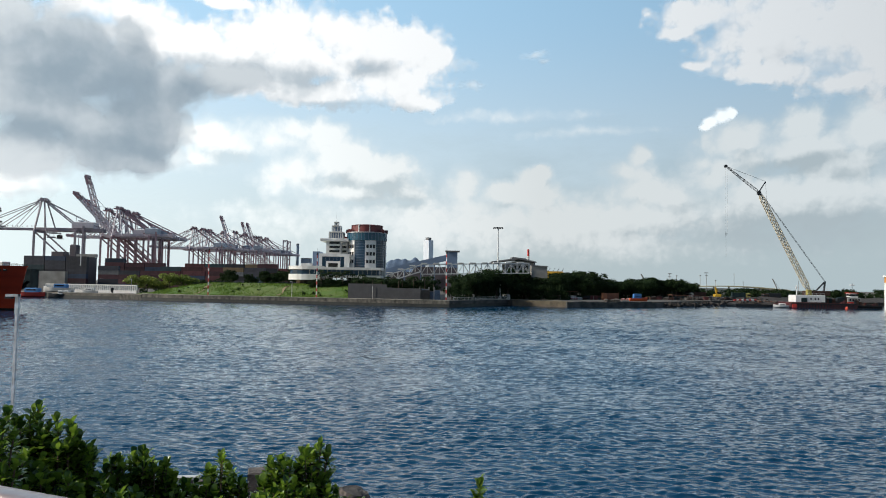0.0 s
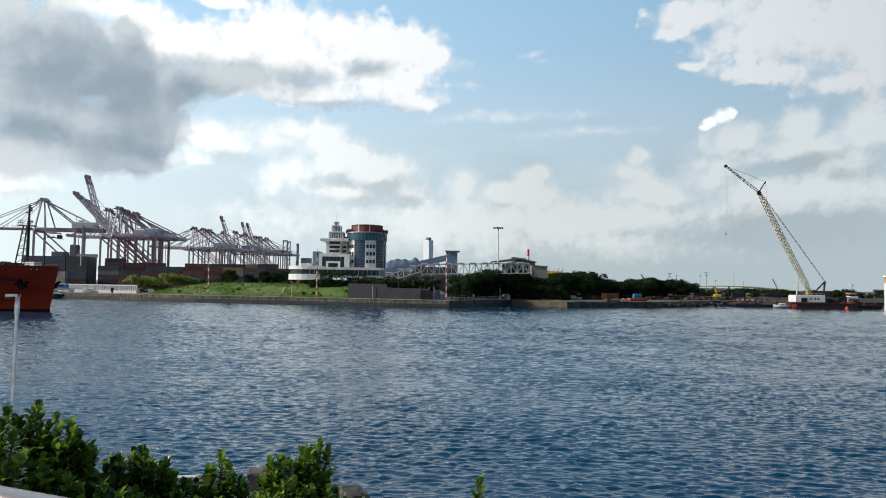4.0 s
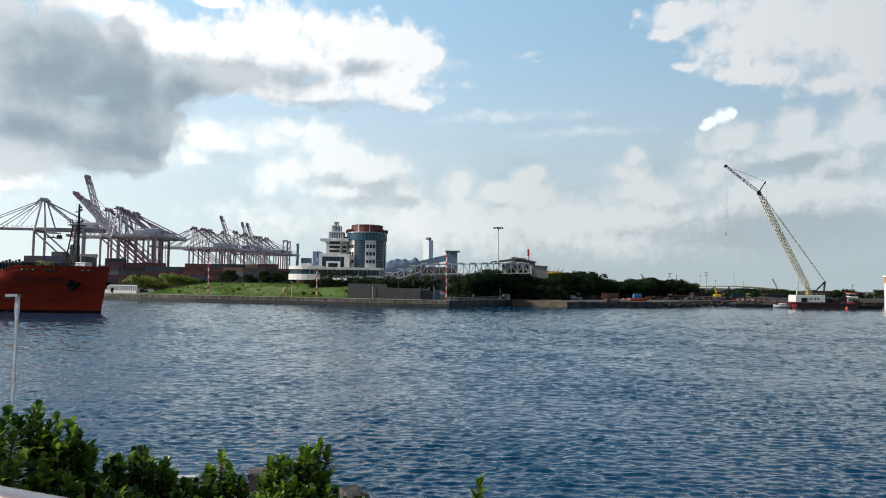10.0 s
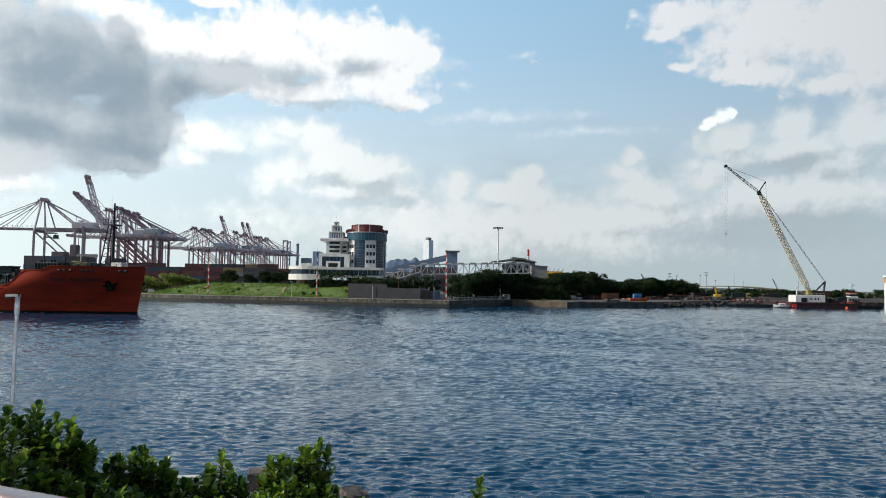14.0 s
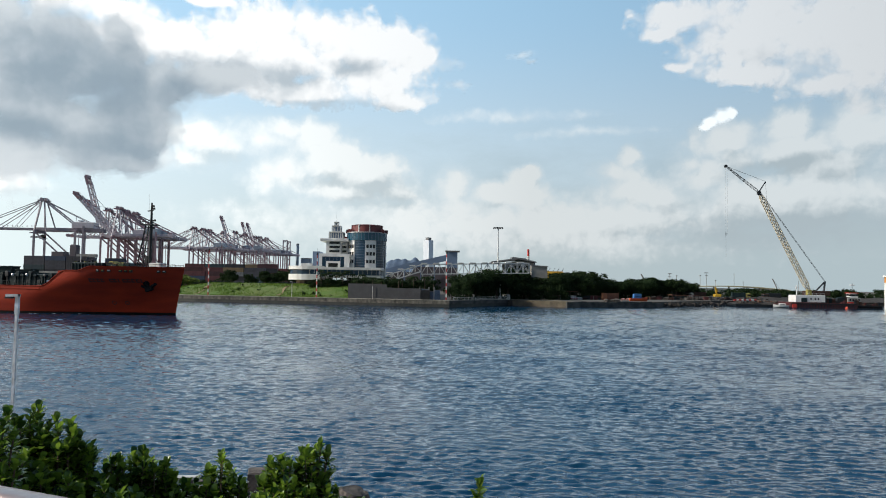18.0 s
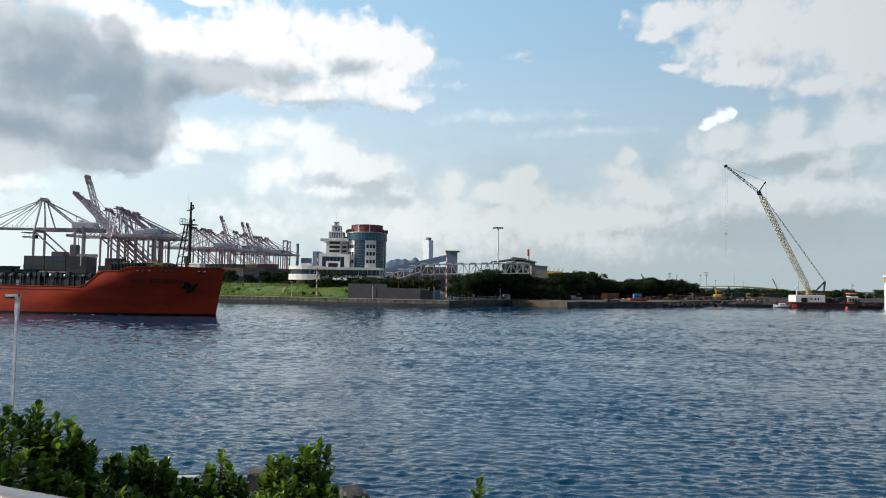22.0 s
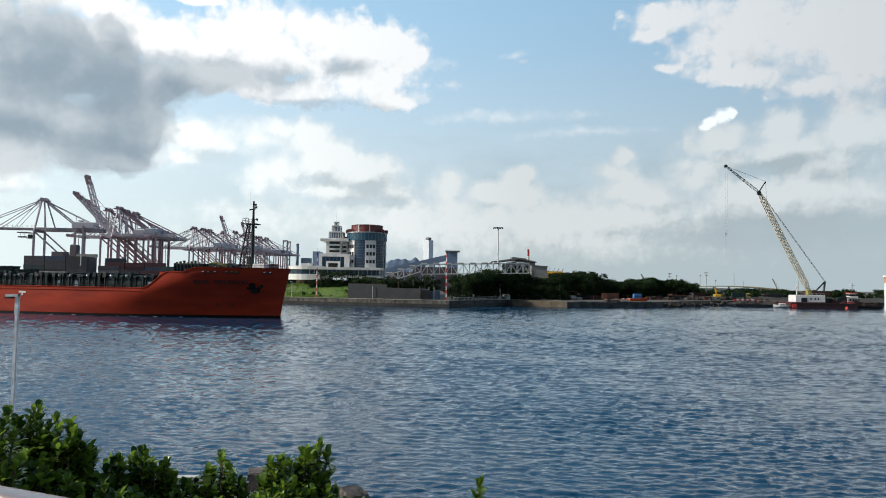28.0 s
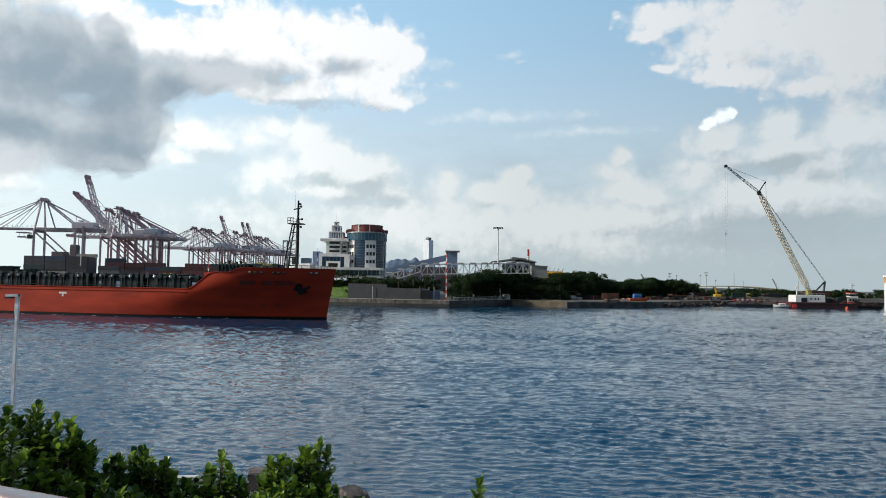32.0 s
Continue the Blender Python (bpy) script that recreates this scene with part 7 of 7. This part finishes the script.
def hedge_shrub(x, y, z0, mounds, leaf, label, seed):
    """Mounds are (dx, dy, top height, radius, depth of leaves)."""
    r = random.Random(seed)
    o = base("hedge_shrub", label, "shrub", (x, y, z0), group="hedge below the terrace")
    wood, leaves, picked = Geo(), Geo(), 0
    for dx, dy, top, rad, depth in mounds:
        shoots = max(4, int(rad * rad * 1700))
        for i in range(shoots):
            a, d = r.uniform(0, math.tau), rad * math.sqrt(r.random())
            ex, ey = dx + math.cos(a) * d, dy + math.sin(a) * d
            tip = top - 0.045 - depth * 0.9 * (d / rad) ** 2 - 0.2 * r.random() ** 1.3
            foot = Vector((dx + (ex - dx) * 0.1, dy + (ey - dy) * 0.1, max(0.0, tip - 0.5)))
            head = Vector((ex + r.uniform(-0.02, 0.02), ey + r.uniform(-0.02, 0.02), tip))
            wood.tube(foot, head, 0.008, 0.004, 4, False)
            n = r.randint(19, 27)
            for k in range(n):
                t = 1.0 - 0.16 * (k / 14) if k < 14 else 0.84 - 0.6 * (k - 14) / n
                p = foot.lerp(head, t)
                ang = k * 2.4 + r.uniform(-0.3, 0.3)
                rise = (1.25 - 1.35 * min(1.0, k / 14)) + r.uniform(-0.35, 0.35)
                way = Vector((math.cos(ang) * math.cos(rise), math.sin(ang) * math.cos(rise), math.sin(rise))).normalized()
                up = (Vector((0, 0, 1)) - way * way.z + Vector((r.uniform(-0.2, 0.2), r.uniform(-0.2, 0.2), 0))).normalized()
                size = leaf * r.uniform(0.65, 1.2)
                if k < 4 and picked < 150 and r.random() < 0.35:
                    # outer leaves are pieces of their own
                    side = way.cross(up).normalized()
                    top_leaf = new("leaf", LEAF_MESH[picked % 4])
                    top_leaf.parent = o
                    m = Matrix((side, way, side.cross(way))).transposed().to_4x4() @ Matrix.Scale(size, 4)
                    m.translation = p
                    top_leaf.matrix_basis = m
                    picked += 1
                    continue
                v, f = leaf_verts(p, way, up, size)
                leaves.add(v, f)
    part("woody_base", wood, TIMBER, o, kind="stuff")
    part("leaves", leaves, HEDGE_LEAF, o, kind="stuff", smooth=True)
    return o


hedge_shrub(-1.95, 3.0, 5.3, [(0.03, 0.0, 1.27, 0.07, 0.4), (-0.08, 0.0, 1.30, 0.13, 0.4), (-0.2, 0.05, 1.28, 0.16, 0.4), (0.07, -0.05, 1.12, 0.10, 0.3), (-0.2, -0.25, 1.05, 0.28, 0.4)], 0.058, "dark glossy hedge shrub at the corner", 11)
hedge_shrub(-2.1, 3.7, 5.3, [(-0.20, 0.0, 1.05, 0.15, 0.3), (-0.08, 0.02, 1.09, 0.14, 0.3), (0.06, 0.0, 1.07, 0.13, 0.3), (0.15, 0.0, 0.98, 0.12, 0.3), (0.22, 0.0, 0.85, 0.12, 0.3),
                             (-0.05, -0.3, 0.93, 0.26, 0.4), (0.18, -0.25, 0.80, 0.2, 0.3), (-0.3, -0.2, 0.95, 0.2, 0.3)], 0.060, "tall leafy glossy green hedge shrub", 12)
hedge_shrub(-1.68, 3.9, 5.3, [(-0.17, 0.0, 0.76, 0.14, 0.2), (-0.02, 0.0, 0.79, 0.14, 0.2), (0.09, 0.0, 0.74, 0.13, 0.2), (0.19, 0.0, 0.66, 0.13, 0.2),
                              (-0.05, -0.3, 0.68, 0.25, 0.2), (0.2, -0.25, 0.58, 0.18, 0.2)], 0.058, "low glossy green hedge shrub", 13)
hedge_shrub(-1.27, 4.0, 5.3, [(0.0, 0.0, 0.75, 0.09, 0.2), (-0.09, 0.0, 0.68, 0.11, 0.2), (0.09, 0.0, 0.63, 0.10, 0.2), (-0.02, -0.25, 0.58, 0.2, 0.2)], 0.058, "small pointed green hedge shrub", 14)
hedge_shrub(-0.80, 4.0, 5.3, [(0.07, 0.0, 0.87, 0.12, 0.25), (-0.06, 0.0, 0.82, 0.13, 0.25), (-0.17, 0.0, 0.72, 0.13, 0.25), (0.15, 0.0, 0.74, 0.09, 0.2),
                              (0.0, -0.22, 0.66, 0.2, 0.2), (-0.2, -0.2, 0.58, 0.15, 0.2)], 0.058, "upright glossy green hedge shrub", 15)
hedge_shrub(-0.50, 4.0, 5.3, [(0.0, 0.0, 0.58, 0.06, 0.15), (0.06, 0.0, 0.54, 0.05, 0.1)], 0.055, "low shoot of the hedge", 16)
hedge_shrub(0.23, 4.0, 5.3, [(0.0, 0.0, 0.635, 0.03, 0.1)], 0.066, "single bright hedge shoot", 17)
hr = base("handrail", "pale round terrace handrail", "handrail")
part("rail_tube", Geo().tube((-3.0, 2.185, 6.567), (0.3, 0.865, 6.567), 0.035, n=20), RAIL, hr, smooth=True)
for x in (-2.6, -1.4, -0.2):
    y = 2.185 - (x + 3) * 0.4
    part("rail_post", Geo().tube((x, y, 5.3), (x, y, 6.54), 0.02, n=12), RAIL, hr, smooth=True)

# ---- a dark bird that darts past low over the water ----
bird = base("swallow", "small dark swallow flying fast over the water", "bird")
rows = []
for i in range(9):
    t = i / 8
    rr = 0.028 * math.sin(math.pi * min(1, 0.06 + t * 0.9)) ** 0.8
    rows.append([(0.09 - 0.2 * t, rr * math.cos(a), rr * math.sin(a)) for a in [math.tau * k / 8 for k in range(8)]])
part("body", Geo().grid(rows, True), BIRD, bird, smooth=True)
part("tail", Geo().add([(-0.08, -0.012, 0), (-0.19, -0.035, 0.004), (-0.15, 0, 0), (-0.19, 0.035, 0.004), (-0.08, 0.012, 0), (-0.12, 0, 0.008)],
                       [(0, 1, 2, 5), (5, 2, 3, 4), (0, 5, 4)]), BIRD, bird)
part("beak", Geo().tube((0.088, 0, 0), (0.108, 0, -0.003), 0.008, 0.001, 6), BLACK_STEEL, bird)
wings = []
for s in (-1, 1):
    g = Geo()
    rows = []
    for i in range(6):
        t = i / 5
        yy, xx = s * 0.17 * t, 0.045 - 0.10 * t * t
        c = 0.085 * (1 - t) ** 0.7 + 0.008
        rows.append([(xx, yy, 0.008), (xx - c * 0.5, yy, 0.014), (xx - c, yy, 0.004)])
    g.grid(rows)
    g.add([(p[0], p[1], p[2] - 0.006) for row in rows for p in row], [(i * 3 + j, (i + 1) * 3 + j, (i + 1) * 3 + j + 1, i * 3 + j + 1) for i in range(5) for j in range(2)])
    w = part("wing", g, BIRD, bird)
    w.location = (0.02, s * 0.02, 0.006)
    wings.append((w, s))

for piece in bird.children:
    piece.data.transform(Matrix.Scale(0.8, 4))


# ---- what moves ----
def motions():
    # the ship gathers way slowly, on one heading
    rows = []
    for t in range(0, 33, 2):
        d = 2.021 * t + 0.005824 * t * t
        rows.append((t, pose(-90.36 + d * 0.97109, 145.79 - d * 0.23872, 0, 0, 0, -13.81)))
    walk(ship, rows)
    # clouds drift north-west, the upper ones faster
    for cloud, degrees in ((upper_cloud, 2.4), (wisp_cloud, 2.0), (dark_cloud, 1.4), (low_cloud, 1.55), (high_cloud, 0.1)):
        walk(cloud, [(0.0, pose(*EYE)), (16.0, pose(*EYE, 0, 0, degrees / 2)), (32.0, pose(*EYE, 0, 0, degrees))])
    # wavelets run slowly across the harbour
    walk(water, [(0.0, pose(0, 0, 0)), (16.0, pose(-3.5, -9, 0)), (32.0, pose(-7, -18, 0))])
    # the crane's trolley runs out along the boom
    walk(trolley, [(t, pose(x, 488, 38.3)) for t, x in ((0.0, -278.6), (12.0, -279.0), (16.0, -286.0), (20.0, -294.0), (23.0, -297.0), (26.0, -298.8), (32.0, -300.0))])
    # the bird crosses from east to west in a shallow arc
    walk(bird, [(0.00, pose(197.91, 42.50, 26.36, -12, 0, 180)), (19.30, pose(13.95, 12.50, 6.50, 8, 0, 180)), (19.80, pose(7.91, 12.50, 6.36, -12, 0, 180)), (19.90, pose(6.70, 12.50, 6.33, 8, 0, 180)), (20.00, pose(5.43, 12.50, 6.37, -12, 0, 180)), (20.10, pose(4.21, 12.50, 6.58, 8, 0, 180)), (20.30, pose(2.16, 12.90, 6.77, -12, 0, 180)), (20.50, pose(-0.03, 12.90, 6.82, 8, 0, 180)), (20.65, pose(-1.63, 12.90, 6.75, -12, 0, 180)), (20.80, pose(-3.11, 12.50, 6.57, 8, 0, 180)), (20.90, pose(-4.40, 12.50, 6.01, -12, 0, 180)), (21.00, pose(-6.04, 12.50, 5.59, 8, 0, 180)), (21.10, pose(-7.87, 12.50, 5.32, -12, 0, 180)), (21.50, pose(-15.23, 12.50, 5.62, 8, 0, 180)), (32.00, pose(-127.87, 22.50, 25.32, -12, 0, 180))])
    for w, s in wings:
        rows = [(0.0, pose(0.02, s * 0.02, 0.006))]
        for i in range(24):
            rows.append((19.0 + i * 0.1, pose(0.02, s * 0.02, 0.006, s * (38 if i % 2 else -30))))
        rows.append((32.0, pose(0.02, s * 0.02, 0.006)))
        walk(w, rows)


motions()
